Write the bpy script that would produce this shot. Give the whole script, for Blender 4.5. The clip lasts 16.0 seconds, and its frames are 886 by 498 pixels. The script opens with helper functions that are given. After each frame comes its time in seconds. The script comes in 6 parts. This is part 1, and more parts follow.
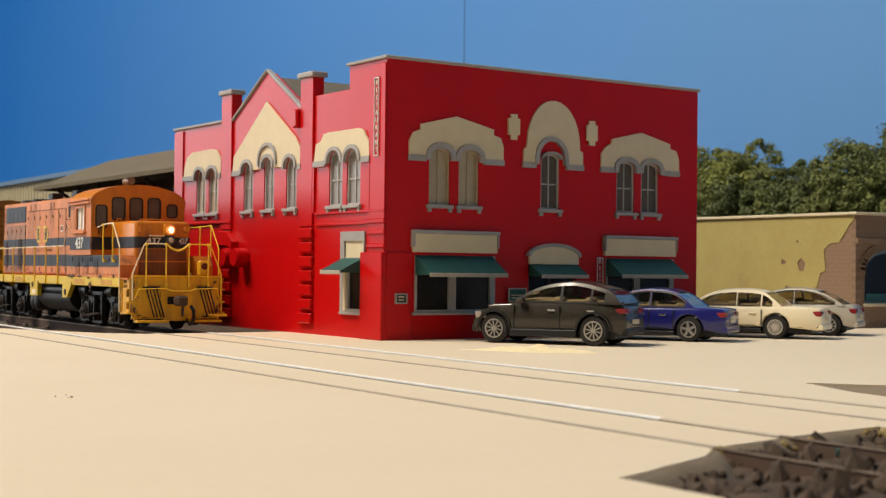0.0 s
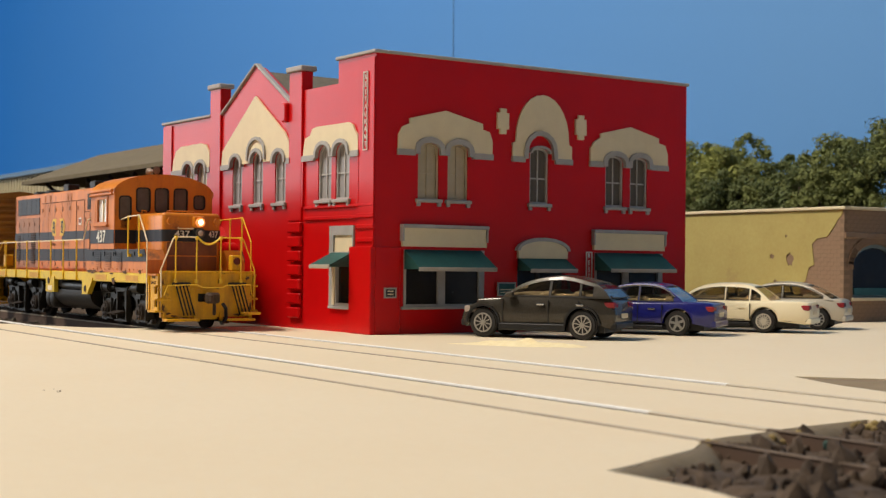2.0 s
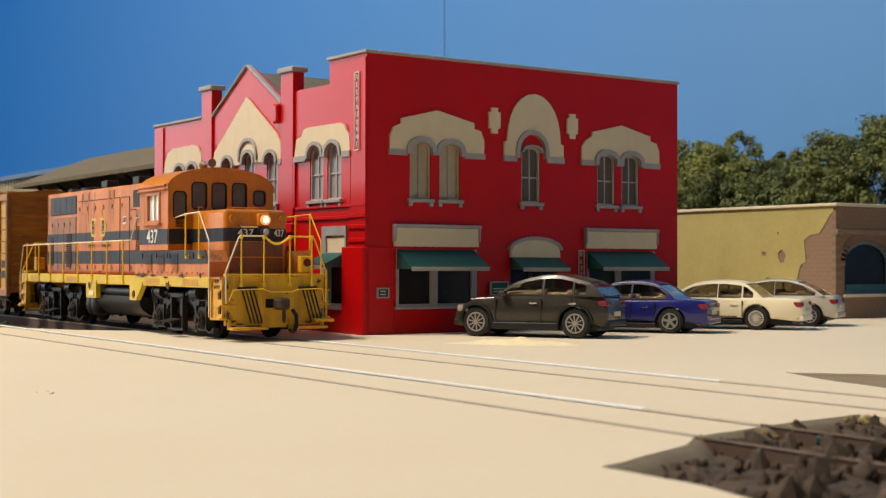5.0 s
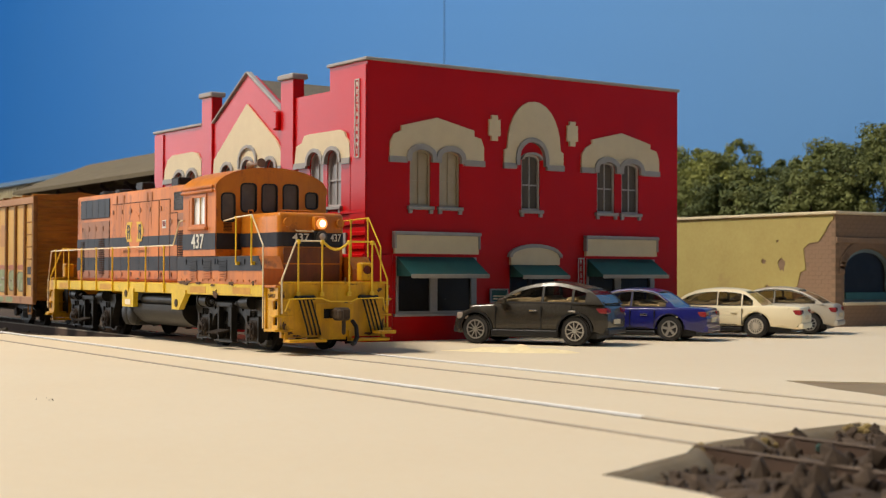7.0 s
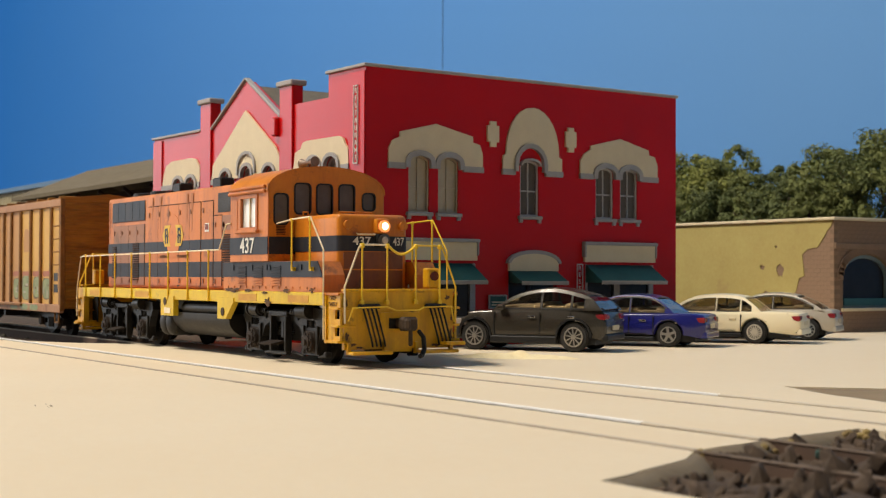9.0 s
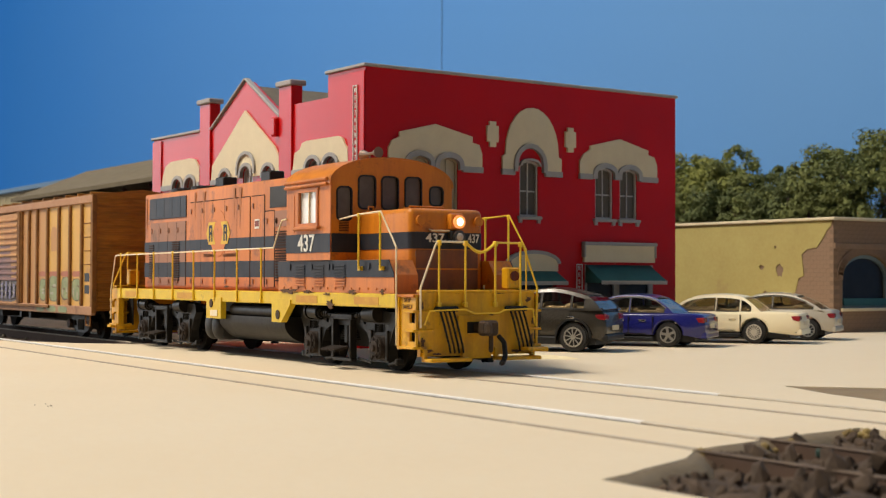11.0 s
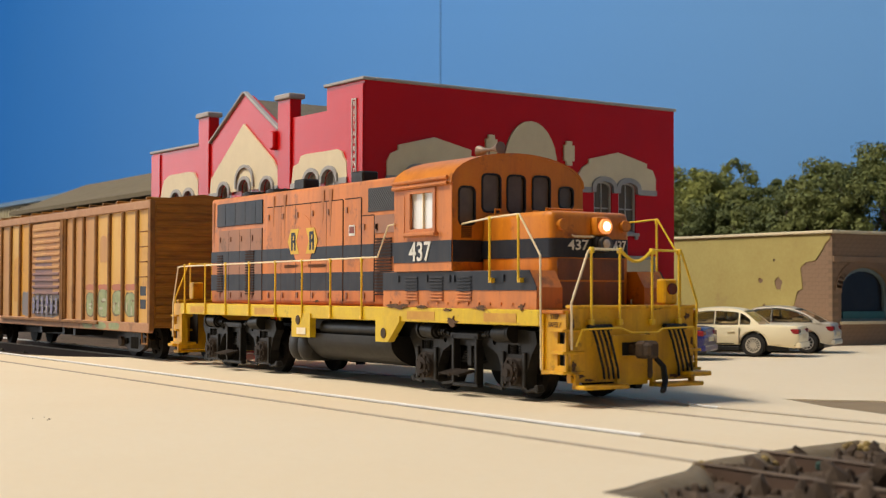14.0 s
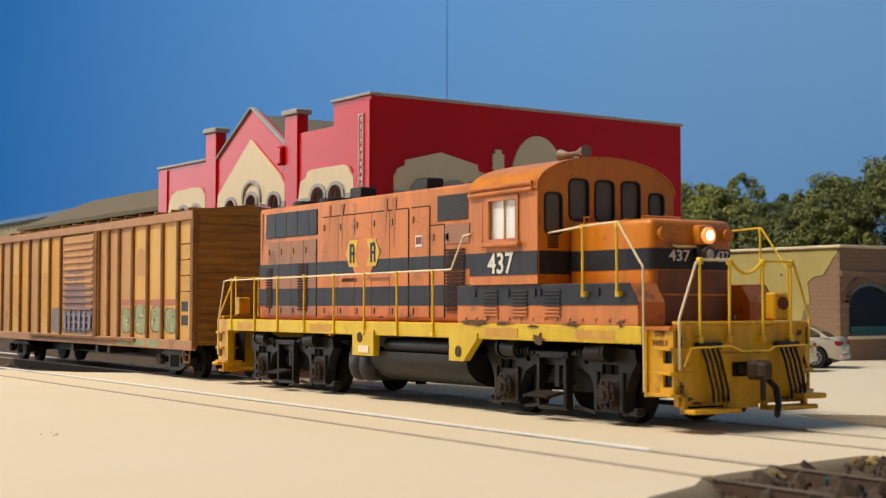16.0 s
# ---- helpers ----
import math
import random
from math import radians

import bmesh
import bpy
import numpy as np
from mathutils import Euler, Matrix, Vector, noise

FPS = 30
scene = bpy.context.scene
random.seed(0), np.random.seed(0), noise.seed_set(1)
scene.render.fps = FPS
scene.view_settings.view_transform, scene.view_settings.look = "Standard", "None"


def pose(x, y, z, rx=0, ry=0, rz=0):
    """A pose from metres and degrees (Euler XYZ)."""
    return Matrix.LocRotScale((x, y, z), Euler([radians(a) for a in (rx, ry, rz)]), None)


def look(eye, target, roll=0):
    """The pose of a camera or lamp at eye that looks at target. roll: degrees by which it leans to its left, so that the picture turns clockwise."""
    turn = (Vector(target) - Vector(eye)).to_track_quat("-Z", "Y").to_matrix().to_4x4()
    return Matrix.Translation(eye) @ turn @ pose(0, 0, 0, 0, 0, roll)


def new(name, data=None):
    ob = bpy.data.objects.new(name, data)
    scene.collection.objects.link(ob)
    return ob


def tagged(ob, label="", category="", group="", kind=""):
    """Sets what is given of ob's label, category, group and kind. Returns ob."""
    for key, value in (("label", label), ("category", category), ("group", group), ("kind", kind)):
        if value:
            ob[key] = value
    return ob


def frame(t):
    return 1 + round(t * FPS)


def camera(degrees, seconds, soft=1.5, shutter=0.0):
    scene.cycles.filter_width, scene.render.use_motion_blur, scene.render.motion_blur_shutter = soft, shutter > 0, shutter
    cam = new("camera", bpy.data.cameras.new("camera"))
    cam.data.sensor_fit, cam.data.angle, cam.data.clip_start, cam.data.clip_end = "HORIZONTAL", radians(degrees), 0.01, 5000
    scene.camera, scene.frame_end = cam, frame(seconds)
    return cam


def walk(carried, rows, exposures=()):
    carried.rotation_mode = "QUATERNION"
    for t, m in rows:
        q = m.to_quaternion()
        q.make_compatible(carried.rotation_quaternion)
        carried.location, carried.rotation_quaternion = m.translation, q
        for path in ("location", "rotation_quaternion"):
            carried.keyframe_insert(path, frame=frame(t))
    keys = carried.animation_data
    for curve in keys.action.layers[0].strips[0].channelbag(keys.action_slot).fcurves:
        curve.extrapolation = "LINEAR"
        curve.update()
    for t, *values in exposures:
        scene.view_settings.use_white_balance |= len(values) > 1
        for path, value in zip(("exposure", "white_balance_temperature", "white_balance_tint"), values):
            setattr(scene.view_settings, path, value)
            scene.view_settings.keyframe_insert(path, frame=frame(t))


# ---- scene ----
S = 1 / 87.0          # a model railway in 1:87; sizes below are those of the full-size things


def eye(x, y, z):
    return (x * S, y * S, z * S)


cam = camera(34.72, 16.0, soft=1.2)
cam.data.dof.use_dof = True
cam.data.dof.focus_distance = 0.358
cam.data.dof.aperture_fstop = 72
WAY = [
    (0.0, eye(23.553, -15.506, 1.880), eye(-10.21, 5.94, 2.447), 0.61),
    (0.5, eye(23.553, -15.506, 1.878), eye(-10.17, 6.00, 2.404), 0.59),
    (1.0, eye(23.555, -15.505, 1.874), eye(-10.13, 6.07, 2.356), 0.61),
    (1.5, eye(23.557, -15.503, 1.871), eye(-10.08, 6.14, 2.329), 0.61),
    (2.0, eye(23.561, -15.502, 1.866), eye(-10.04, 6.20, 2.290), 0.59),
    (2.5, eye(23.563, -15.501, 1.861), eye(-10.01, 6.24, 2.273), 0.56),
    (3.0, eye(23.566, -15.500, 1.856), eye(-9.99, 6.27, 2.273), 0.46),
    (3.5, eye(23.569, -15.500, 1.851), eye(-9.96, 6.31, 2.258), 0.33),
    (4.0, eye(23.574, -15.500, 1.845), eye(-9.93, 6.34, 2.251), 0.16),
    (6.5, eye(23.576, -15.513, 1.841), eye(-9.90, 6.38, 2.404), 0.20),
    (7.0, eye(23.574, -15.514, 1.843), eye(-9.90, 6.37, 2.486), 0.24),
    (7.5, eye(23.572, -15.517, 1.844), eye(-9.91, 6.36, 2.540), 0.33),
    (8.0, eye(23.571, -15.518, 1.844), eye(-9.90, 6.37, 2.604), 0.31),
    (8.5, eye(23.569, -15.520, 1.844), eye(-9.90, 6.36, 2.672), 0.28),
    (9.0, eye(23.569, -15.519, 1.842), eye(-9.88, 6.40, 2.658), 0.21),
    (11.5, eye(23.550, -15.525, 1.821), eye(-9.88, 6.42, 2.668), 0.19),
    (12.0, eye(23.549, -15.526, 1.819), eye(-9.89, 6.41, 2.718), 0.18),
    (12.5, eye(23.548, -15.526, 1.818), eye(-9.88, 6.41, 2.795), 0.20),
    (13.0, eye(23.548, -15.526, 1.815), eye(-9.87, 6.44, 2.839), 0.22),
    (13.5, eye(23.546, -15.528, 1.814), eye(-9.86, 6.44, 2.923), 0.20),
    (14.0, eye(23.543, -15.529, 1.813), eye(-9.86, 6.44, 3.034), 0.15),
    (14.5, eye(23.540, -15.529, 1.811), eye(-9.88, 6.41, 3.146), 0.16),
    (15.0, eye(23.537, -15.529, 1.811), eye(-9.91, 6.36, 3.291), 0.13),
    (15.5, eye(23.535, -15.529, 1.808), eye(-9.94, 6.31, 3.402), 0.13),
    (16.0, eye(23.534, -15.528, 1.805), eye(-9.96, 6.27, 3.459), 0.09),
]
walk(cam, [(t, look(e, g, r)) for t, e, g, r in WAY])

# ---- light: a room with a ceiling light and an added sheen lamp ----
world = bpy.data.worlds.new("room_air")
world.use_nodes = True
world.node_tree.nodes["Background"].inputs[0].default_value = (1.0, 0.86, 0.68, 1)
world.node_tree.nodes["Background"].inputs[1].default_value = 0.07
scene.world = world
scene.view_settings.exposure = 0.0


def area_lamp(name, place, target, w, h, watts, colour):
    data = bpy.data.lights.new(name, "AREA")
    data.shape, data.size, data.size_y, data.energy, data.color = "RECTANGLE", w, h, watts, colour
    ob = new(name, data)
    ob.matrix_world = look(place, target)
    return ob


area_lamp("ceiling_light_lamp", (-0.45, -0.88, 1.55), (-0.12, 0.05, 0.0), 0.9, 0.4, 59, (1.0, 0.905, 0.78))
# unseen lamp added for the red wall's sheen; its window is assumed
area_lamp("west_sheen_lamp", (-3.36, -1.65, 0.66), (0.0, -0.6, 0.3), 1.5, 1.1, 30, (0.88, 0.94, 1.0))


# ---- materials ----
def mat(name, col, col2=None, rough=0.6, scale=3.0, bump=0.0, metal=0.0, fine=40.0, amount=0.5, spec=0.4, dirt=None, dirt_amount=0.0, dirt_scale=1.2, stretch=(1, 1, 1), coat=0.0, streak=None, streak_amount=0.5, streak_scale=2.2):
    """Two-scale varied surface. Scales are per full-size metre."""
    m = bpy.data.materials.new(name)
    m.use_nodes = True
    n, k = m.node_tree.nodes, m.node_tree.links
    b = n["Principled BSDF"]
    tc = n.new("ShaderNodeTexCoord")
    mp = n.new("ShaderNodeMapping")
    mp.inputs["Scale"].default_value = [87.0 * v for v in stretch]
    k.new(tc.outputs["Object"], mp.inputs["Vector"])

    def noise_tex(sc, detail=6.0, rg=0.6):
        t = n.new("ShaderNodeTexNoise")
        t.inputs["Scale"].default_value, t.inputs["Detail"].default_value, t.inputs["Roughness"].default_value = sc, detail, rg
        k.new(mp.outputs["Vector"], t.inputs["Vector"])
        return t

    def ramp(src, a, z):
        r = n.new("ShaderNodeMapRange")
        r.inputs["From Min"].default_value, r.inputs["From Max"].default_value = a, z
        k.new(src, r.inputs["Value"])
        return r.outputs["Result"]

    def mix(f, a, z):
        x = n.new("ShaderNodeMix")
        x.data_type = "RGBA"
        if isinstance(f, float):
            x.inputs[0].default_value = f
        else:
            k.new(f, x.inputs[0])
        for v, sock in ((a, x.inputs[6]), (z, x.inputs[7])):
            if isinstance(v, tuple):
                sock.default_value = (*v, 1)
            else:
                k.new(v, sock)
        return x.outputs[2]
    col2 = col2 or tuple(v * 0.8 for v in col)
    big = noise_tex(scale)
    small = noise_tex(fine, 3.0)
    add = n.new("ShaderNodeMath")
    add.operation = "MULTIPLY_ADD"
    k.new(small.outputs["Fac"], add.inputs[0])
    add.inputs[1].default_value = 0.35
    k.new(big.outputs["Fac"], add.inputs[2])
    c = mix(ramp(add.outputs[0], 0.68 - 0.35 * amount - 0.1, 0.68 + 0.35 * amount), col, col2)
    if dirt:
        dn = noise_tex(dirt_scale, 8.0, 0.7)
        f = ramp(dn.outputs["Fac"], 0.66 - 0.25 * dirt_amount, 0.78 - 0.2 * dirt_amount)
        c = mix(f, c, dirt)
    if streak:
        sm = n.new("ShaderNodeMapping")
        sm.inputs["Scale"].default_value = (87.0, 87.0, 87.0 * 0.13)
        k.new(tc.outputs["Object"], sm.inputs["Vector"])
        sn = n.new("ShaderNodeTexNoise")
        sn.inputs["Scale"].default_value, sn.inputs["Detail"].default_value, sn.inputs["Roughness"].default_value = streak_scale, 5.0, 0.65
        k.new(sm.outputs["Vector"], sn.inputs["Vector"])
        sr = n.new("ShaderNodeMapRange")
        sr.inputs["From Min"].default_value, sr.inputs["From Max"].default_value, sr.inputs["To Max"].default_value = 0.47, 0.68, streak_amount
        k.new(sn.outputs["Fac"], sr.inputs["Value"])
        c = mix(sr.outputs["Result"], c, streak)
    k.new(c, b.inputs["Base Color"])
    rr = n.new("ShaderNodeMapRange")
    rr.inputs["To Min"].default_value, rr.inputs["To Max"].default_value = max(0.03, rough - 0.08), min(1.0, rough + 0.1)
    k.new(small.outputs["Fac"], rr.inputs["Value"])
    k.new(rr.outputs["Result"], b.inputs["Roughness"])
    b.inputs["Metallic"].default_value = metal
    b.inputs["Specular IOR Level"].default_value = spec
    b.inputs["Coat Weight"].default_value = coat
    if bump:
        bp = n.new("ShaderNodeBump")
        bp.inputs["Strength"].default_value, bp.inputs["Distance"].default_value = min(1.0, bump), 0.0006
        k.new(add.outputs[0], bp.inputs["Height"])
        k.new(bp.outputs["Normal"], b.inputs["Normal"])
    return m


def glow(name, col, strength):
    m = bpy.data.materials.new(name)
    m.use_nodes = True
    b = m.node_tree.nodes["Principled BSDF"]
    b.inputs["Base Color"].default_value = (*col, 1)
    b.inputs["Emission Color"].default_value = (*col, 1)
    b.inputs["Emission Strength"].default_value = strength
    return m


def glass(name, tint=(0.8, 0.8, 0.8), rough=0.03, coat=1.0):
    m = bpy.data.materials.new(name)
    m.use_nodes = True
    b = m.node_tree.nodes["Principled BSDF"]
    b.inputs["Base Color"].default_value = (*tint, 1)
    b.inputs["Roughness"].default_value = rough
    b.inputs["Transmission Weight"].default_value = 1.0
    b.inputs["IOR"].default_value = 1.06
    b.inputs["Coat Weight"].default_value = coat
    b.inputs["Coat Roughness"].default_value = 0.06
    return m


# broad ochre patches put the street's uneven warm light into its colour
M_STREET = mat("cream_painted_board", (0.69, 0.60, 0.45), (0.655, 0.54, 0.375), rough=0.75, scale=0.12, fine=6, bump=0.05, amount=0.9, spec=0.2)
# near rails are coloured dark so their grooves read as dark lines
M_RAILDARK = mat("darkened_rail_top", (0.26, 0.21, 0.155), (0.42, 0.35, 0.26), rough=0.6, scale=1.2, fine=9, amount=0.8)
M_RAIL = mat("polished_rail_glint", (0.92, 0.90, 0.86), (0.80, 0.77, 0.72), rough=0.4, metal=0.0, scale=2, fine=12)
M_RAILDULL = mat("dull_rail_top", (0.50, 0.43, 0.33), (0.60, 0.52, 0.40), rough=0.7, metal=0.0, scale=1.2, fine=9, amount=0.8)
M_FILL = mat("taupe_groove_filler", (0.46, 0.38, 0.28), (0.38, 0.31, 0.22), rough=0.9, scale=2, fine=12)
M_RAILSIDE = mat("rusty_rail_side", (0.10, 0.06, 0.04), rough=0.9)
M_TIE = mat("weathered_brown_tie", (0.075, 0.05, 0.035), (0.14, 0.10, 0.07), rough=0.9, scale=2, fine=14, bump=0.3, stretch=(1, 1, 1))
M_BALLAST = mat("dark_grey_ballast", (0.09, 0.075, 0.06), (0.16, 0.14, 0.11), rough=0.95, scale=3, fine=9, bump=0.6)
M_EARTH = mat("brown_scenery_earth", (0.020, 0.013, 0.009), (0.105, 0.072, 0.048), rough=0.95, scale=1.6, fine=8, bump=0.7)
M_RED = mat("red_painted_plastic", (0.53, 0.0032, 0.0036), (0.47, 0.0028, 0.004), rough=0.33, scale=0.7, fine=25, bump=0.10, spec=0.22)
M_CREAM = mat("cream_trim_paint", (0.70, 0.60, 0.40), (0.64, 0.54, 0.36), rough=0.6, scale=2, fine=20)
M_GREY = mat("grey_trim_paint", (0.37, 0.355, 0.345), (0.30, 0.29, 0.28), rough=0.6, scale=3, fine=30, bump=0.1)
M_SASH = mat("light_grey_sash_paint", (0.44, 0.42, 0.40), (0.38, 0.36, 0.35), rough=0.6, scale=3, fine=30)
M_GLASSDK = mat("grey_screened_glass", (0.125, 0.108, 0.092), (0.085, 0.075, 0.066), rough=0.5, scale=1, fine=8, spec=0.1, stretch=(6, 6, 0.4))
M_ROOF = mat("tar_roof", (0.19, 0.16, 0.115), (0.11, 0.10, 0.08), rough=0.9, scale=2, fine=20, bump=0.3)
M_GREEN = mat("green_awning_paint", (0.013, 0.088, 0.078), (0.009, 0.064, 0.058), rough=0.6, scale=2, fine=20)
M_PANE = mat("dark_window_film", (0.010, 0.009, 0.009), (0.018, 0.016, 0.015), rough=0.22, scale=1, fine=5, spec=0.22)
M_CURTAIN = mat("grey_blind_behind_glass", (0.30, 0.28, 0.27), (0.22, 0.21, 0.205), rough=0.4, scale=1, fine=8, spec=0.5, stretch=(6, 6, 0.4))
M_BEIGE = mat("beige_blind_behind_glass", (0.42, 0.35, 0.24), (0.36, 0.30, 0.2), rough=0.35, scale=1, fine=8, spec=0.5)
M_ORANGE = mat("faded_orange_enamel", (0.64, 0.205, 0.042), (0.56, 0.185, 0.050), rough=0.55, scale=1.1, fine=18, bump=0.05, dirt=(0.11, 0.06, 0.048), dirt_amount=0.4, dirt_scale=1.3, streak=(0.12, 0.06, 0.045), streak_amount=0.42, streak_scale=1.5)
M_ORANGE2 = mat("deep_orange_enamel", (0.64, 0.22, 0.010), (0.56, 0.175, 0.010), rough=0.38, scale=1.5, fine=18, dirt=(0.16, 0.05, 0.015), dirt_amount=0.35, dirt_scale=2.0, streak=(0.24, 0.06, 0.012), streak_amount=0.4, spec=0.42)
M_BLACK = mat("blue_black_stripe_enamel", (0.012, 0.016, 0.027), (0.028, 0.032, 0.042), rough=0.5, scale=2, fine=20, spec=0.2, streak=(0.07, 0.055, 0.05), streak_amount=0.35)
M_YELLOW = mat("chipped_yellow_enamel", (0.70, 0.50, 0.008), (0.60, 0.39, 0.008), rough=0.5, scale=2.5, fine=18, bump=0.08, dirt=(0.16, 0.08, 0.02), dirt_amount=0.25, dirt_scale=3.0, streak=(0.40, 0.25, 0.02), streak_amount=0.4, streak_scale=3.0)
# amber copy of the yellow: grime plus the shade on the pilot faces
M_GRIMYSHADE = mat("grimy_shaded_yellow_enamel", (0.74, 0.42, 0.004), (0.60, 0.30, 0.004), rough=0.38, scale=2.0, fine=18, bump=0.08, dirt=(0.12, 0.06, 0.018), dirt_amount=0.35, dirt_scale=2.2, streak=(0.26, 0.13, 0.015), streak_amount=0.5, streak_scale=3.0)
M_TRUCK = mat("dusty_black_truck_casting", (0.008, 0.0072, 0.0066), (0.018, 0.0155, 0.013), rough=0.48, scale=3, fine=18, bump=0.25, spec=0.25)
M_TYREMET = mat("worn_wheel_steel", (0.16, 0.14, 0.13), (0.08, 0.07, 0.06), rough=0.4, metal=0.8)
M_JOURNAL = mat("rust_dusted_axle_box", (0.018, 0.015, 0.013), (0.038, 0.026, 0.019), rough=0.65, scale=3, fine=16, bump=0.25, spec=0.2)
M_WHEEL = mat("near_black_wheel_iron", (0.010, 0.009, 0.008), (0.022, 0.018, 0.015), rough=0.7, scale=3, fine=18, spec=0.15)


# ---- building helpers ----
def part(name, bm, material, parent=None, label="", smooth=False):
    """Links a bmesh, drawn in full-size metres, as one mesh object under its thing or part."""
    bmesh.ops.scale(bm, vec=(S, S, S), verts=bm.verts)
    me = bpy.data.meshes.new(name)
    bm.to_mesh(me)
    bm.free()
    if smooth:
        for p in me.polygons:
            p.use_smooth = True
        me.set_sharp_from_angle(angle=radians(38))
    for m in (material if isinstance(material, (list, tuple)) else [material]):
        me.materials.append(m)
    ob = new(name, me)
    ob.parent = parent
    if label:
        tagged(ob, label)
    return ob


def again(ob, name, m, parent=None):
    """The same mesh once more as an object of its own."""
    o = new(name, ob.data)
    o.parent = parent or ob.parent
    o.matrix_basis = m
    return o


def P(x, y, z, rx=0, ry=0, rz=0):
    return pose(x * S, y * S, z * S, rx, ry, rz)


def thing(name, m, label, category, group="", kind=""):
    ob = new(name)
    ob.empty_display_size = 0.01
    ob.matrix_basis = m
    return tagged(ob, label, category, group, kind)


def add_box(bm, x0, x1, y0, y1, z0, z1, bevel=0.0, m=None, seg=1):
    g = bmesh.ops.create_cube(bm, size=1.0, matrix=Matrix.Translation(((x0 + x1) / 2, (y0 + y1) / 2, (z0 + z1) / 2)) @ Matrix.Diagonal((x1 - x0, y1 - y0, z1 - z0, 1)))
    vs = g["verts"]
    if bevel:
        es = list({e for v in vs for e in v.link_edges})
        r = bmesh.ops.bevel(bm, geom=es, offset=bevel, segments=seg, affect="EDGES", profile=0.5)
        vs = list({v for f in r["faces"] for v in f.verts} | {v for v in vs if v.is_valid})
    if m is not None:
        bmesh.ops.transform(bm, matrix=m, verts=vs)
    return vs


def box(x0, x1, y0, y1, z0, z1, bevel=0.0, m=None, seg=1):
    bm = bmesh.new()
    add_box(bm, x0, x1, y0, y1, z0, z1, bevel, m, seg)
    return bm


def add_tube(bm, a, b, r, n=8, r2=None, cap=True):
    a, b = Vector(a), Vector(b)
    d = b - a
    m = Matrix.Translation((a + b) / 2) @ d.to_track_quat("Z", "Y").to_matrix().to_4x4()
    return bmesh.ops.create_cone(bm, cap_ends=cap, segments=n, radius1=r, radius2=r if r2 is None else r2, depth=d.length, matrix=m)["verts"]


def rod(points, r, n=6):
    """A bent round bar through the points."""
    bm = bmesh.new()
    for a, b in zip(points, points[1:]):
        add_tube(bm, a, b, r, n)
    for p in points[1:-1]:
        bmesh.ops.create_icosphere(bm, subdivisions=1, radius=r * 1.04, matrix=Matrix.Translation(p))
    return bm


def plate(outline, holes=(), depth=0.1, m=None, bm=None):
    """A flat plate in the x-z plane, front at y = 0 and back at y = depth, with openings through it."""
    bm = bm or bmesh.new()
    edges = []
    for loop in (outline, *holes):
        vs = [bm.verts.new((u, 0, v)) for u, v in loop]
        edges += [bm.edges.new((vs[i], vs[(i + 1) % len(vs)])) for i in range(len(vs))]
    r = bmesh.ops.triangle_fill(bm, use_beauty=True, use_dissolve=False, edges=edges, normal=(0, -1, 0))
    faces = [f for f in r["geom"] if isinstance(f, bmesh.types.BMFace)]
    front = list({v for f in faces for v in f.verts})
    ex = bmesh.ops.extrude_face_region(bm, geom=faces)
    back = [v for v in ex["geom"] if isinstance(v, bmesh.types.BMVert)]
    bmesh.ops.translate(bm, vec=(0, depth, 0), verts=back)
    allf = list({f for v in front + back for f in v.link_faces})
    bmesh.ops.recalc_face_normals(bm, faces=allf)
    if m is not None:
        bmesh.ops.transform(bm, matrix=m, verts=front + back)
    return bm


def rect(x0, x1, z0, z1):
    return [(x0, z0), (x1, z0), (x1, z1), (x0, z1)]


def arched(x0, x1, z0, z1, rise, n=8):
    """A rectangle with a round top that rises from z1 - rise to z1."""
    c, h = (x0 + x1) / 2, (x1 - x0) / 2
    return [(x0, z0), (x1, z0)] + [(c + h * math.cos(a), z1 - rise + rise * math.sin(a)) for a in [math.pi * i / n for i in range(n + 1)]]


def arc(c, z, rx, rz, a0, a1, n=8):
    return [(c + rx * math.cos(radians(a0 + (a1 - a0) * i / n)), z + rz * math.sin(radians(a0 + (a1 - a0) * i / n))) for i in range(n + 1)]


def prism(profile, y0, y1, m=None):
    """A solid with the given x-z profile, from y0 to y1."""
    bm = plate(profile, (), y1 - y0)
    bmesh.ops.translate(bm, vec=(0, y0, 0), verts=bm.verts)
    if m is not None:
        bmesh.ops.transform(bm, matrix=m, verts=bm.verts)
    return bm


TURN = Matrix.Rotation(radians(90), 4, "Z")     # x-z plates turned to face +x: x -> y, front towards +x


# ---- ground ----
STREET_EDGE = [(-14.6, 26), (-14.6, -1.2), (-15.6, -2.2), (-19.1, -3.8), (-26, -7.2), (-60, -22), (-60, -60), (60, -60), (60, -9.4), (24, -8.6), (17, -7.6), (14.7, -7.05),
               (13.36, -7.08), (12.6, -5.3), (12.14, -4.75), (11.78, -3.25), (11.5, -1.35), (16, -1.15), (26, -1.1), (26, 1.2), (16, 1.3), (10.2, 1.7), (7.4, 2.5), (6.1, 3.05), (7.5, 4.3), (12, 5.2), (26, 7), (60, 8), (60, 26)]

jag = random.Random(4)


def jagged(points):
    out = []
    for a, b in zip(points, points[1:] + points[:1]):
        n = max(1, int(math.dist(a, b) / 0.45)) if min(a[0], b[0]) > 5 and max(a[0], b[0]) < 27 and max(a[1], b[1]) < 9 and min(a[1], b[1]) > -12 else 1
        out.append(a)
        for i in range(1, n):
            u = i / n
            out.append((a[0] + (b[0] - a[0]) * u + jag.uniform(-0.03, 0.03), a[1] + (b[1] - a[1]) * u + jag.uniform(-0.03, 0.03)))
    return out


STREET_EDGE = jagged(STREET_EDGE)


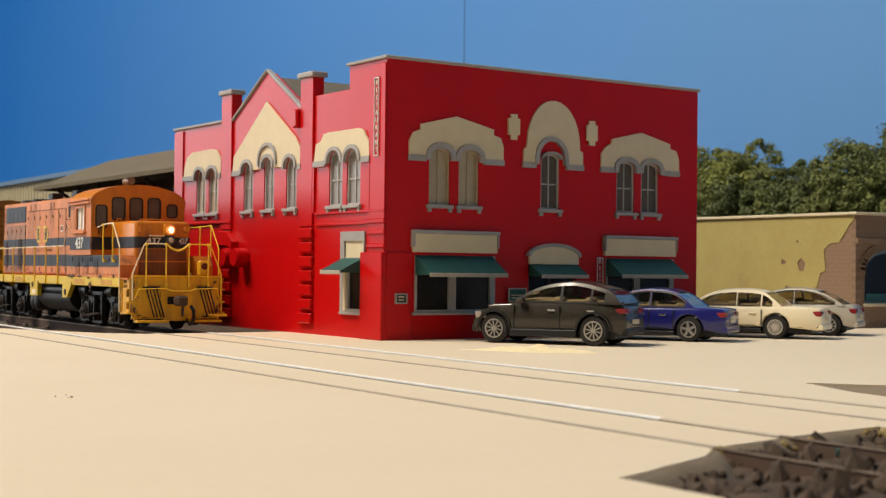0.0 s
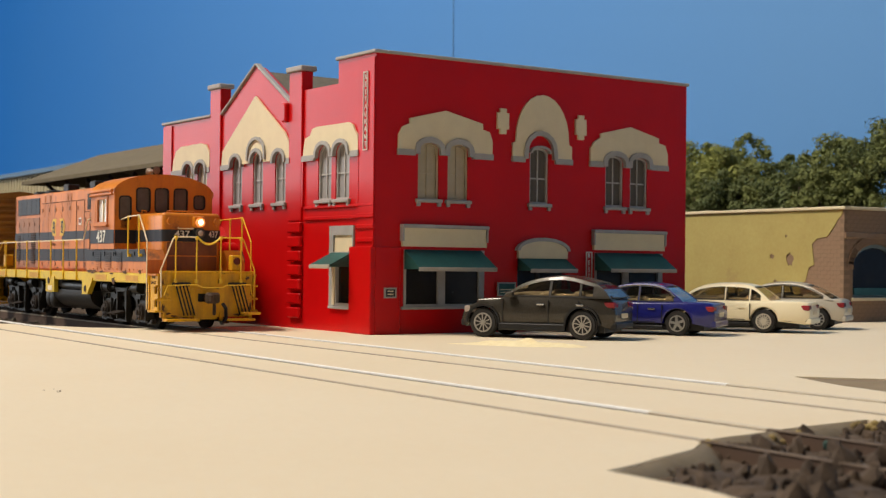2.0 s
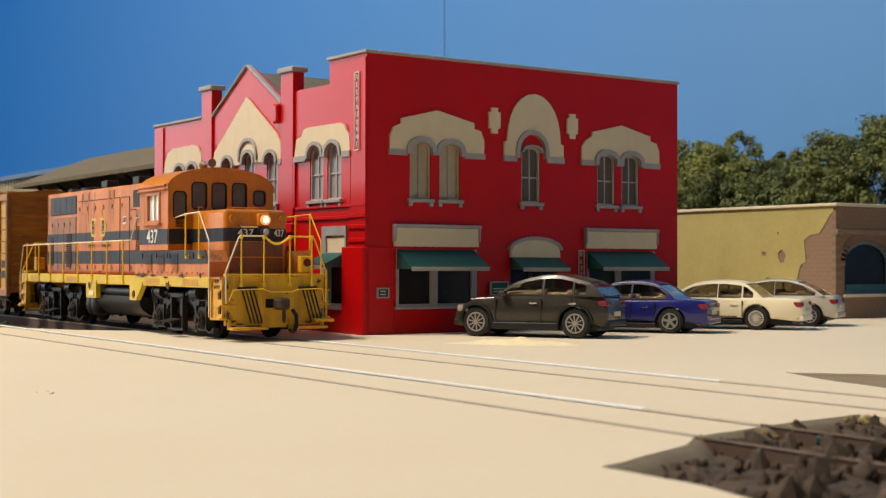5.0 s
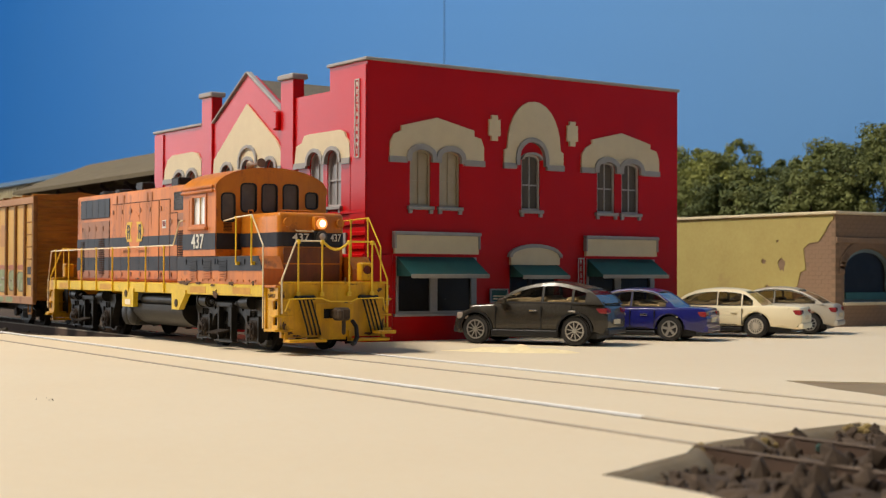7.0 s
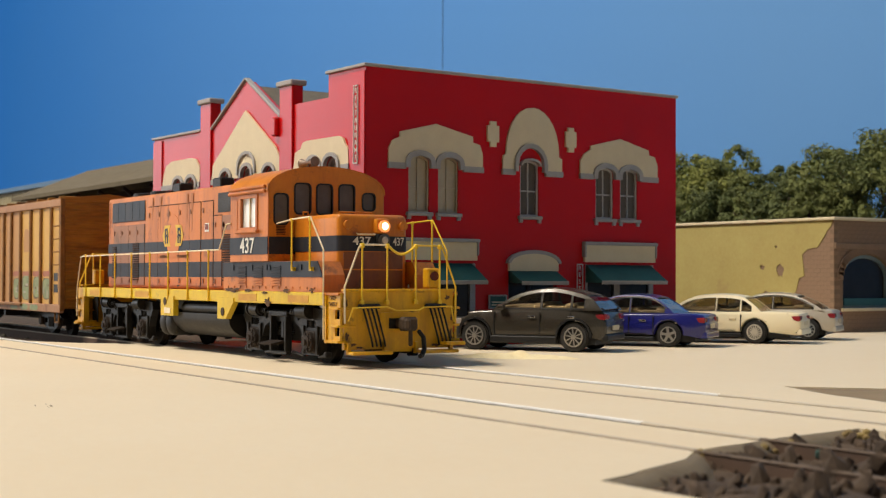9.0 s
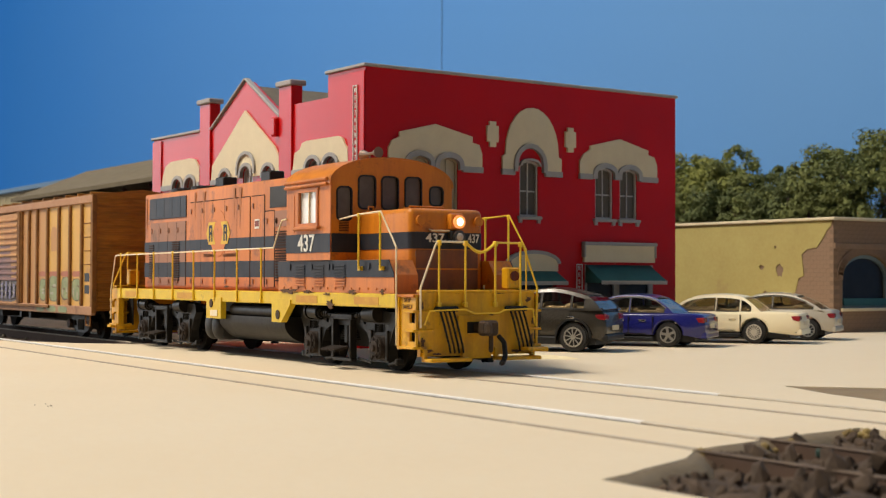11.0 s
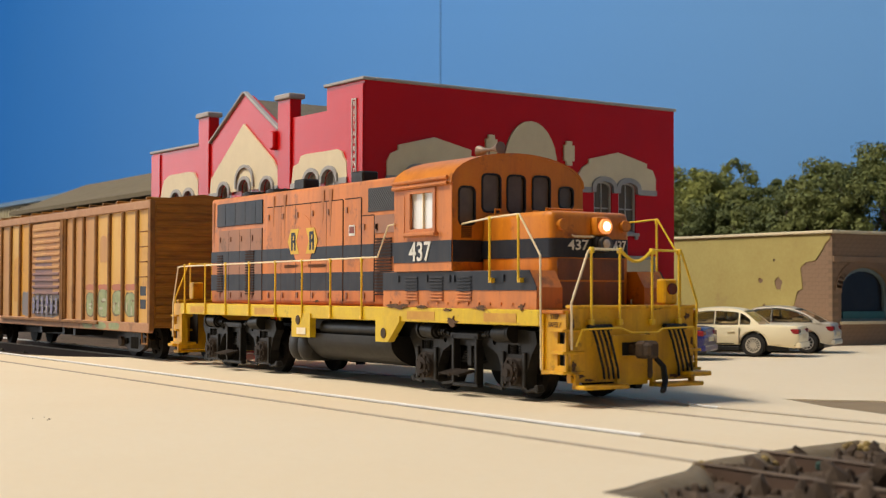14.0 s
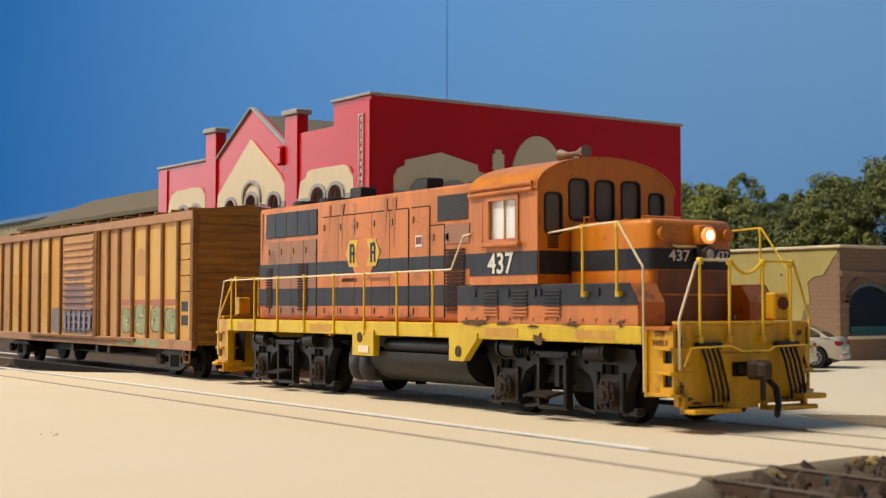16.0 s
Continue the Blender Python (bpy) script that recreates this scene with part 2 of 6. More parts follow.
def slab(y0, y1, top=-0.03, thick=0.5):
    """The part of the street board between two lines along the track."""
    bm = bmesh.new()
    vs = [bm.verts.new((x, y, top)) for x, y in STREET_EDGE]
    es = [bm.edges.new((vs[i - 1], vs[i])) for i in range(len(vs))]
    bmesh.ops.triangle_fill(bm, use_beauty=True, use_dissolve=False, edges=es, normal=(0, 0, 1))
    for co, no in (((0, y0, 0), (0, -1, 0)), ((0, y1, 0), (0, 1, 0))):
        bmesh.ops.bisect_plane(bm, geom=bm.verts[:] + bm.edges[:] + bm.faces[:], plane_co=co, plane_no=no, clear_outer=True)
    r = bmesh.ops.extrude_face_region(bm, geom=bm.faces[:])
    bmesh.ops.translate(bm, vec=(0, 0, -thick), verts=[v for v in r["geom"] if isinstance(v, bmesh.types.BMVert)])
    bmesh.ops.recalc_face_normals(bm, faces=bm.faces)
    return bm


street = thing("ground_street", P(0, 0, 0), "cream painted plaster street with two tracks set flush in it", "street", kind="structure")
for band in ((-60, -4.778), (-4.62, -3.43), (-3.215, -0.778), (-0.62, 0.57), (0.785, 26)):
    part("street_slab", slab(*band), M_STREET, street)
base = part("ground", box(-90, 70, -70, 60, -0.9, -0.42), M_EARTH)
tagged(base, "brown earth scenery base under street and tracks", "ground", kind="structure")


def track(name, y, x0, x1, open_spans, label, glint_to, worn_from=99):
    t = thing(name, P(0, y, 0), label, "railway track", kind="structure")
    for s in (-1, 1):
        bm = bmesh.new()
        worn = worn_from + (0.45 if s < 0 else 0)
        end = min(x1, worn)
        bright = min(end, glint_to) if s > 0 else x0
        # white stretch is a painted glint that stops where the reflection ends
        if s > 0:
            part("rail_head", box(x0, bright, s * 0.73 - 0.04, s * 0.73 + 0.04, -0.045, -0.007, 0.008), M_RAIL, t, "polished rail head coloured white as its glint")
        add_box(bm, bright, end, s * 0.73 - 0.04, s * 0.73 + 0.04, -0.045, -0.012, 0.008)
        part("rail_head", bm, M_RAILDULL if s > 0 else M_RAILDARK, t)
        if s > 0:
            part("groove_filling", box(bright, end, 0.575, 0.685, -0.2, -0.055, 0.004), M_FILL, t, "taupe filler in the rail groove")
        if worn < x1:
            part("rail_head", box(worn, x1, s * 0.73 - 0.05, s * 0.73 + 0.05, -0.045, -0.02, 0.01), M_TIE, t, "rusty brown rail head")
        bm = box(x0, x1, s * 0.73 - 0.036, s * 0.73 + 0.036, -0.28, -0.045)
        add_box(bm, x0, x1, s * 0.73 - 0.09, s * 0.73 + 0.09, -0.31, -0.28)
        part("rail_web", bm, M_RAILSIDE, t)
    proto = None
    for a, b in open_spans:
        x = a
        while x < b:
            m = P(x, random.uniform(-0.05, 0.05), 0, 0, 0, random.uniform(-1.5, 1.5))
            if proto is None:
                proto = part("tie", box(-0.12, 0.12, -1.3, 1.3, -0.42, -0.31, 0.02), M_TIE, t)
                proto.matrix_basis = m
            else:
                again(proto, "tie", m, t)
            x += 0.56
    return t


track("track_front", -4.0, -60, 26, ((-45, -17.5), (12.3, 24)), "rusty model track with weathered brown ties", 9.6, 11.7)
track("track_main", 0.0, -70, 26, ((-45, -15.2),), "model track with polished rails and brown ties", 6.9)


def rough_earth(name, x0, x1, y0, y1, z, amp, step, material, label, seed, lumps=9, hole=None):
    """Uneven earth or ballast as a displaced sheet with loose lumps on it, inside an outline where one is given."""
    def inside(x, y):
        if hole is None:
            return True
        odd = False
        for (xa, ya), (xb, yb) in zip(hole, hole[1:] + hole[:1]):
            if (ya > y) != (yb > y) and x < xa + (xb - xa) * (y - ya) / (yb - ya):
                odd = not odd
        return odd
    bm = bmesh.new()
    nx, ny = int((x1 - x0) / step), int((y1 - y0) / step)
    bmesh.ops.create_grid(bm, x_segments=nx, y_segments=ny, size=0.5)
    for v in bm.verts:
        v.co.x, v.co.y = x0 + (v.co.x + 0.5) * (x1 - x0), y0 + (v.co.y + 0.5) * (y1 - y0)
        q = Vector((v.co.x, v.co.y, seed))
        v.co.z = z + amp * (noise.noise(q * 0.9) + 0.6 * noise.noise(q * 2.6) + 0.35 * noise.noise(q * 6.0))
        if not inside(v.co.x, v.co.y):
            v.co.z = min(v.co.z, -0.12)
    rnd = random.Random(seed)
    for i in range(int((x1 - x0) * (y1 - y0) * lumps)):
        x, y = rnd.uniform(x0, x1), rnd.uniform(y0, y1)
        if not inside(x - 0.1, y):
            continue
        r = rnd.uniform(0.03, 0.10) if rnd.random() < 0.85 else rnd.uniform(0.10, 0.17)
        bmesh.ops.create_icosphere(bm, subdivisions=1, radius=r, matrix=Matrix.Translation((x, y, z + amp * noise.noise(Vector((x, y, seed)) * 0.9) + r * 0.2)) @ Euler((rnd.random() * 6, rnd.random() * 6, 0)).to_matrix().to_4x4() @ Matrix.Diagonal((1.5, 0.9, 0.55, 1)))
    ob = part(name, bm, material)
    return tagged(ob, label, "ballast", kind="stuff")


M_STRIP = mat("greyish_tan_earth", (0.20, 0.145, 0.085), (0.25, 0.185, 0.11), rough=0.95, scale=0.8, fine=10, bump=0.3)
rough_earth("earth_patch", 11.2, 19, -8.6, -1.0, -0.15, 0.13, 0.09, M_EARTH, "lumpy dark brown earth and ballast beside the street", 3, 14, [(19, -7.8), (17, -7.6), (14.7, -7.05), (13.36, -7.08), (12.6, -5.3), (12.14, -4.75), (11.78, -3.25), (11.5, -1.35), (19, -1.2)])

# sloping plaster bank where the street ends at the earth
M_BANK = mat("taupe_plaster_bank", (0.25, 0.195, 0.125), (0.16, 0.12, 0.075), rough=0.95, scale=1.3, fine=9, bump=0.4, amount=0.8)
rim = [(15.6, -7.25), (14.7, -7.05), (13.36, -7.08), (12.6, -5.3), (12.14, -4.75), (11.78, -3.25), (11.5, -1.35)]
bm = bmesh.new()
rows = []
for a, b in zip(rim, rim[1:]):
    for i in range(8):
        u = i / 8
        x, y = a[0] + (b[0] - a[0]) * u, a[1] + (b[1] - a[1]) * u
        d = Vector((15.6 - x, -4.2 - y, 0)).normalized()
        row = []
        for k in range(6):
            w = k / 5
            q = Vector((x, y, 0)) + d * (w * 0.42 - 0.03)
            row.append(bm.verts.new((q.x, q.y, -0.034 - 0.30 * w ** 2.0 + 0.03 * w * noise.noise(q * 2.5))))
        rows.append(row)
for a, b in zip(rows, rows[1:]):
    for k in range(5):
        bm.faces.new((a[k], a[k + 1], b[k + 1], b[k]))
bmesh.ops.recalc_face_normals(bm, faces=bm.faces)
BANK = part("plaster_bank", bm, M_BANK, None, smooth=True)
tagged(BANK, "taupe plaster bank sloping from the street to the earth", "bank", kind="structure")
M_OCHRE = mat("ochre_turf_clump", (0.36, 0.27, 0.10), (0.16, 0.11, 0.045), rough=0.95, scale=4, fine=14, bump=0.5)
turf = random.Random(8)
for x, y in ((12.25, -4.72), (11.95, -3.22), (11.75, -1.6)):
    bm = bmesh.new()
    for i in range(16):
        r = turf.uniform(0.03, 0.075)
        bmesh.ops.create_icosphere(bm, subdivisions=1, radius=r, matrix=Matrix.Translation((x + turf.gauss(0, 0.07), y + turf.gauss(0, 0.09), -0.09 + turf.uniform(-0.06, 0.05))) @ Matrix.Diagonal((1, 0.8, 0.7, 1)))
    tagged(part("turf_clump", bm, M_OCHRE), "small ochre turf clump at the street's broken edge", "turf", kind="stuff")
rough_earth("earth_patch", 5.8, 16, 1.0, 6.2, -0.052, 0.006, 0.2, M_STRIP, "greyish tan earth strip beside the street", 5, 0)
rough_earth("ballast_bed", -36, -15.0, -6.4, 2.2, -0.36, 0.03, 0.16, M_BALLAST, "dark grey ballast under the tracks", 7)
SPECKS = part("dirt_speck", bmesh.new(), M_TIE)
bm = bmesh.new()
for x, y, r in ((3.4, -9.03, 0.02), (3.5, -9.1, 0.012), (3.05, -9.0, 0.01), (3.2, -9.2, 0.012)):
    bmesh.ops.create_icosphere(bm, subdivisions=1, radius=r, matrix=Matrix.Translation((x, y, -0.02)) @ Matrix.Diagonal((1.5, 1, 0.5, 1)))
bmesh.ops.scale(bm, vec=(S, S, S), verts=bm.verts)
bm.to_mesh(SPECKS.data)
bm.free()
tagged(SPECKS, "few dark dirt specks lying on the street", "dirt", kind="stuff")

# ---- red corner building ----
HOUSE = thing("brick_building", P(-9.0, 3.357, -0.03, 0, 0, 1.95), "two-storey red painted corner building with cream arches and grey trim", "building")


# openings: centre, half width, sill, top
N_WIN = [(-11.6, 0.36, 5.14), (-10.64, 0.36, 5.14), (-8.1, 0.33, 5.18), (-6.71, 0.33, 5.26), (-5.28, 0.33, 5.18), (-2.66, 0.37, 5.22), (-1.69, 0.37, 5.22)]
R_WIN = [(1.71, 0.34, 5.2), (2.69, 0.34, 5.2), (5.56, 0.34, 5.26), (8.44, 0.35, 5.18), (9.42, 0.35, 5.18)]
near_outline = [(-13.7, 0), (0, 0), (0, 7.5), (-1.95, 7.5), (-1.95, 6.86), (-4.72, 6.86), (-4.72, 6.58), (-6.86, 7.86), (-9.15, 6.56), (-9.95, 6.56), (-13.7, 6.56)]
near_holes = [arched(c - h, c + h, 3.66, z, h * 0.8) for c, h, z in N_WIN] + [rect(-2.25, -1.0, 0.72, 2.9)]
part("wall", plate(near_outline, near_holes, 0.3), M_RED, HOUSE)
right_outline = [(0.3, 0), (11.4, 0), (11.4, 7.5), (0.3, 7.5)]
right_holes = [arched(c - h, c + h, 3.66, z, h * 0.42) for c, h, z in R_WIN] + [rect(0.95, 3.6, 0.74, 2.26), rect(4.8, 6.58, 0.05, 2.3), rect(7.7, 10.4, 0.74, 2.26)]
part("wall", plate(right_outline, right_holes, 0.3, TURN), M_RED, HOUSE)
part("wall", box(-13.7, -0.3, 11.1, 11.4, 0, 6.9), M_RED, HOUSE)
part("wall", box(-13.7, -13.4, 0.3, 11.1, 0, 6.5), M_RED, HOUSE)
part("roof", box(-13.4, -0.3, 0.3, 11.1, 6.2, 6.35), M_ROOF, HOUSE)
part("partition", box(-13.3, -0.9, 0.9, 1.0, 0.05, 6.1), M_PANE, HOUSE)
part("partition", box(-1.0, -0.9, 1.0, 11.0, 0.05, 6.1), M_PANE, HOUSE)

# grey copings
for x0, x1, z in ((-2.02, 0.06, 7.5), (-13.78, -9.98, 6.56)):
    part("coping", box(x0, x1, -0.08, 0.34, z, z + 0.09, 0.02), M_GREY, HOUSE)
part("coping", box(-0.34, 0.07, 0.34, 11.46, 7.5, 7.59, 0.02), M_GREY, HOUSE)
for x0, x1, zt in ((-9.95, -9.2, 7.42), (-4.66, -3.9, 7.42)):
    part("pier", box(x0, x1, -0.07, 0.3, 3.1, zt, 0.02), M_RED, HOUSE)
    part("pier_cap", box(x0 - 0.09, x1 + 0.09, -0.15, 0.38, zt, zt + 0.16, 0.03), M_GREY, HOUSE)
for a, b in (((-9.2, 6.55), (-6.86, 7.9)), ((-6.86, 7.9), (-4.66, 6.55))):
    d = Vector((b[0] - a[0], 0, b[1] - a[1]))
    ang = math.atan2(d.z, d.x)
    part("gable_coping", box(0, d.length, -0.08, 0.10, 0, 0.08, 0.02, Matrix.Translation((a[0], 0, a[1])) @ Matrix.Rotation(-ang, 4, "Y")), M_GREY, HOUSE)
part("gable_roof", prism([(-9.1, 6.4), (-4.75, 6.4), (-6.86, 7.74)], 0.3, 4.2), M_ROOF, HOUSE)


def window(c, h, z, m, material, sash, k=0.8):
    """One sash window behind its arched opening; local wall space."""
    pane = part("window", plate(arched(c - h, c + h, 3.66, z, h * k), (), 0.03, m @ Matrix.Translation((0, 0.10, 0))), material, HOUSE)
    o = arched(c - h, c + h, 3.66, z, h * k)
    i = arched(c - h + 0.05, c + h - 0.05, 3.71, z - 0.05, h * k * 0.9)
    part("window_frame", plate(o, [i], 0.07, m @ Matrix.Translation((0, 0.035, 0))), sash, pane)
    part("glazing_bar", plate(rect(c - 0.018, c + 0.018, 3.71, z - 0.06), (), 0.04, m @ Matrix.Translation((0, 0.07, 0))), sash, pane)
    part("glazing_bar", plate(rect(c - h + 0.05, c + h - 0.05, 4.36, 4.4), (), 0.05, m @ Matrix.Translation((0, 0.06, 0))), sash, pane)
    bm = box(c - h - 0.09, c + h + 0.09, -0.1, 0.12, 3.56, 3.66, 0.015)
    for s in (-1, 1):
        add_box(bm, c + s * h - 0.06, c + s * h + 0.06, -0.07, 0.0, 3.46, 3.56, 0.01)
    bmesh.ops.transform(bm, matrix=m, verts=bm.verts)
    part("window_sill", bm, M_GREY, pane)


ID = Matrix.Identity(4)
for c, h, z in N_WIN:
    window(c, h, z, ID, M_BEIGE if c < -10 else M_CURTAIN, M_SASH)
for n, (c, h, z) in enumerate(R_WIN):
    window(c, h, z, TURN, M_BEIGE if n < 2 else M_GLASSDK, M_BEIGE if n < 2 else M_SASH, 0.42)


def hood(c, h, z, m, w=0.10, leg=0.07, k=0.8):
    """A raised grey moulding round a window's arched head."""
    r = h * k
    o = arc(c, z - r, h + w, r + w, 0, 180)
    i = arc(c, z - r, h - 0.005, r - 0.005, 180, 0)
    part("window_hood", plate([(c + h + w, z - r - leg)] + o + [(c - h - w, z - r - leg), (c - h, z - r - leg)] + i + [(c + h, z - r - leg)], (), 0.12, m @ Matrix.Translation((0, -0.12, 0))), M_GREY, HOUSE)


def arch_panel(outline, m, foot):
    part("arch_panel", plate(outline, (), 0.06, m @ Matrix.Translation((0, -0.06, 0))), M_CREAM, HOUSE)
    for x0, x1, z in foot:
        part("panel_foot", plate(rect(x0, x1, z - 0.16, z), (), 0.09, m @ Matrix.Translation((0, -0.09, 0))), M_GREY, HOUSE)


def over(outline, wins, k=0.8, w=0.06):
    """Cut the window heads out of the bottom edge of an outline that runs left to right along the bottom at index 0."""
    z = outline[0][1]
    low = [outline[0]]
    for c, h, t in wins:
        s = t - h * k
        low += [(c - h - w, z)] + [(c + (h + w) * math.cos(a), s + (h * k + w) * math.sin(a)) for a in [math.pi * (8 - i) / 8 for i in range(9)]] + [(c + h + w, z)]
    return low + outline[1:]


arch_panel(over([(-3.84, 4.92), (-0.78, 4.92), (-0.82, 5.35), (-0.98, 5.5), (-1.08, 5.66), (-1.32, 5.74), (-3.05, 5.74), (-3.3, 5.7), (-3.42, 5.52), (-3.72, 5.44)], N_WIN[5:7]), ID, ((-3.86, -3.17, 4.95), (-1.19, -0.76, 4.95)))
arch_panel(over([(-9.12, 4.92), (-4.62, 4.92), (-4.66, 5.4), (-4.95, 5.72), (-6.84, 6.96), (-8.75, 5.62), (-9.05, 5.4)], N_WIN[2:5]), ID, ((-9.14, -8.57, 4.95), (-5.07 + 0.27, -4.6, 4.95)))
arch_panel(over([(-12.9, 4.92), (-9.98, 4.92), (-10.0, 5.4), (-10.3, 5.7), (-10.7, 5.76), (-12.2, 5.74), (-12.6, 5.6), (-12.8, 5.3)], N_WIN[0:2]), ID, ((-12.92, -12.1, 4.95), (-10.14, -9.97, 4.95)))
arch_panel(over([(0.7, 4.97), (3.84, 4.97), (3.84, 5.35), (3.74, 5.6), (3.5, 5.66), (3.5, 5.82), (2.24, 6.1), (1.06, 5.82), (1.06, 5.68), (0.82, 5.58), (0.7, 5.36)], R_WIN[0:2], 0.5, 0.08), TURN, ((0.68, 1.24, 4.98), (3.16, 3.86, 4.98)))
arch_panel(over([(7.45, 4.97), (10.57, 4.97), (10.57, 5.35), (10.45, 5.6), (10.2, 5.66), (10.2, 5.8), (9.03, 6.08), (7.85, 5.82), (7.85, 5.7), (7.6, 5.56), (7.45, 5.36)], R_WIN[3:5], 0.5, 0.08), TURN, ((7.43, 7.96, 4.98), (9.9, 10.59, 4.98)))
mid = [(4.56, 4.97), (6.74, 4.97), (6.74, 5.35), (6.63, 5.4)] + arc(5.65, 5.5, 0.97, 1.29, 0, 180, 14) + [(4.67, 5.4), (4.56, 5.35)]
arch_panel(over(mid, [(5.56, 0.47, 5.62)], 1.0, 0.06), TURN, ((4.54, 5.0, 4.98), (6.12, 6.76, 4.98)))
for c, h, z in N_WIN:
    hood(c, h, z, ID)
for n, (c, h, z) in enumerate(R_WIN):
    if n == 2:
        hood(c, h - 0.02, z, TURN, 0.06, 0.02, 0.42)
    else:
        hood(c, h, z, TURN, 0.146, 0.16, 0.5)
hood(5.56, 0.47, 5.62, TURN, 0.13, 0.22, 1.0)
hood(-6.71, 0.52, 5.62, ID, 0.09, 0.2)
for y in (4.21, 7.08):
    part("plaque", plate([(y - 0.2, 5.72), (y - 0.11, 5.72), (y - 0.11, 5.58), (y + 0.11, 5.58), (y + 0.11, 5.72), (y + 0.2, 5.72), (y + 0.2, 6.18), (y + 0.11, 6.18), (y + 0.11, 6.3), (y - 0.11, 6.3), (y - 0.11, 6.18), (y - 0.2, 6.18)], (), 0.07, TURN @ Matrix.Translation((0, -0.07, 0))), M_CREAM, HOUSE)


# ---- lettering ----
def lettering(name, text, size, material, parent, m, depth=0.006, label="", bold=0.012):
    """Writing as a thin mesh; m puts it (x right, y up) in its thing's space, in full-size metres."""
    c = bpy.data.curves.new(name, "FONT")
    c.body, c.size, c.extrude, c.align_x, c.align_y = text, size * S, depth * S, "CENTER", "CENTER"
    c.resolution_u = 3
    c.offset = size * S * bold
    tmp = new(name + "_curve", c)
    me = bpy.data.meshes.new_from_object(tmp)
    bpy.data.objects.remove(tmp)
    me.materials.clear()
    me.materials.append(material)
    ob = new(name, me)
    ob.parent = parent
    ob.matrix_basis = m
    return tagged(ob, label) if label else ob


UP = Matrix.Rotation(radians(90), 4, "X")                       # writing that faces -y
UPX = Matrix.Rotation(radians(90), 4, "Z") @ UP                 # writing that faces +x


def face_y(x, y, z, stretch=1.0):
    return Matrix.Translation((x * S, y * S, z * S)) @ UP @ Matrix.Diagonal((stretch, 1, 1, 1))


def face_x(x, y, z, stretch=1.0):
    return Matrix.Translation((x * S, y * S, z * S)) @ UPX @ Matrix.Diagonal((stretch, 1, 1, 1))


# ---- locomotive ----
LOCO = thing("diesel_locomotive", P(0, 0, 0), "orange, black and yellow diesel locomotive with weathered paint on rails", "locomotive")
M_WHITE = mat("white_lettering", (0.78, 0.76, 0.70), rough=0.6)
M_BLIND = mat("white_frosted_pane", (0.80, 0.80, 0.78), (0.62, 0.62, 0.62), rough=0.25, scale=1.5, fine=4, stretch=(5, 5, 0.5))
M_SEAMLINE = mat("dark_panel_gap", (0.05, 0.02, 0.012), rough=0.9)
M_MUTED = mat("sun_bleached_orange_brown", (0.27, 0.145, 0.105), (0.36, 0.17, 0.10), rough=0.65, scale=1.6, fine=18, dirt=(0.12, 0.08, 0.06), dirt_amount=0.35)
# two rail tones: golden, and a paler one mostly on one flank
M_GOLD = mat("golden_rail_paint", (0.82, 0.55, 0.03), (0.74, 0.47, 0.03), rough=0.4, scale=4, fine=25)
M_PALE = mat("pale_rail_paint", (0.80, 0.72, 0.58), (0.74, 0.58, 0.30), rough=0.4, scale=5, fine=25)
M_RUBBER = mat("black_rubber", (0.012, 0.012, 0.013), rough=0.6)
M_CABGLASS = mat("smoky_cab_glass", (0.17, 0.145, 0.12), (0.085, 0.072, 0.06), rough=0.16, scale=0.6, fine=3, spec=0.3)
M_EMBLEM = mat("emblem_yellow", (0.72, 0.46, 0.05), rough=0.6, dirt=(0.4, 0.2, 0.05), dirt_amount=0.3)
M_HEAD = glow("lit_headlight", (1.0, 0.74, 0.45), 3.0)
M_GLOWRIM = glow("headlight_halo_glow", (1.0, 0.36, 0.10), 0.7)
M_LENS = mat("clear_lamp_lens", (0.5, 0.42, 0.36), rough=0.08, spec=0.8)
M_NOSEBROWN = mat("weathered_shaded_orange", (0.22, 0.065, 0.012), (0.13, 0.042, 0.012), rough=0.35, scale=1.6, fine=14, bump=0.06, dirt=(0.05, 0.02, 0.01), dirt_amount=0.4, streak=(0.30, 0.09, 0.012), streak_amount=0.4, spec=0.5)
M_RUSTY = mat("rusty_coupler_iron", (0.085, 0.05, 0.025), (0.04, 0.028, 0.02), rough=0.8, scale=5, fine=25, bump=0.3)


def both(name, fn, material, label="", smooth=False):
    """The same part on both flanks; fn(side) gives a bmesh, side -1 or 1."""
    for s in (-1, 1):
        part(name, fn(s), material, LOCO, label, smooth)


def flank(x0, x1, z0, z1, y, thick, bevel=0.0):
    def fn(s):
        a, b = sorted((s * y, s * (y + thick)))
        return box(x0, x1, a, b, z0, z1, bevel)
    return fn


# running board and side sill
part("frame", box(-7.42, 7.45, -1.38, 1.38, 1.3, 1.5), M_TRUCK, LOCO)
part("walkway", box(-7.45, 8.0, -1.47, 1.47, 1.47, 1.53, 0.01), M_ORANGE2, LOCO)
both("side_sill", flank(-7.38, 7.42, 1.26, 1.53, 1.42, 0.09, 0.015), M_YELLOW)
for x in (-6.2, -2.6, 3.9, 6.4):
    both("sill_patch", flank(x - 0.55, x + 0.4, 1.31, 1.46, 1.505, 0.012), mat("worn_sill_patch", (0.62, 0.36, 0.06), (0.5, 0.25, 0.05), rough=0.7))


def gusset(x0, x1, taper):
    def fn(s):
        pts = [(x0, 0.86), (x1 - taper, 0.86), (x1, 1.26), (x1, 1.36), (x0, 1.36)]
        return prism(pts, -1.54, -1.40) if s < 0 else prism(pts, 1.40, 1.54)
    return fn


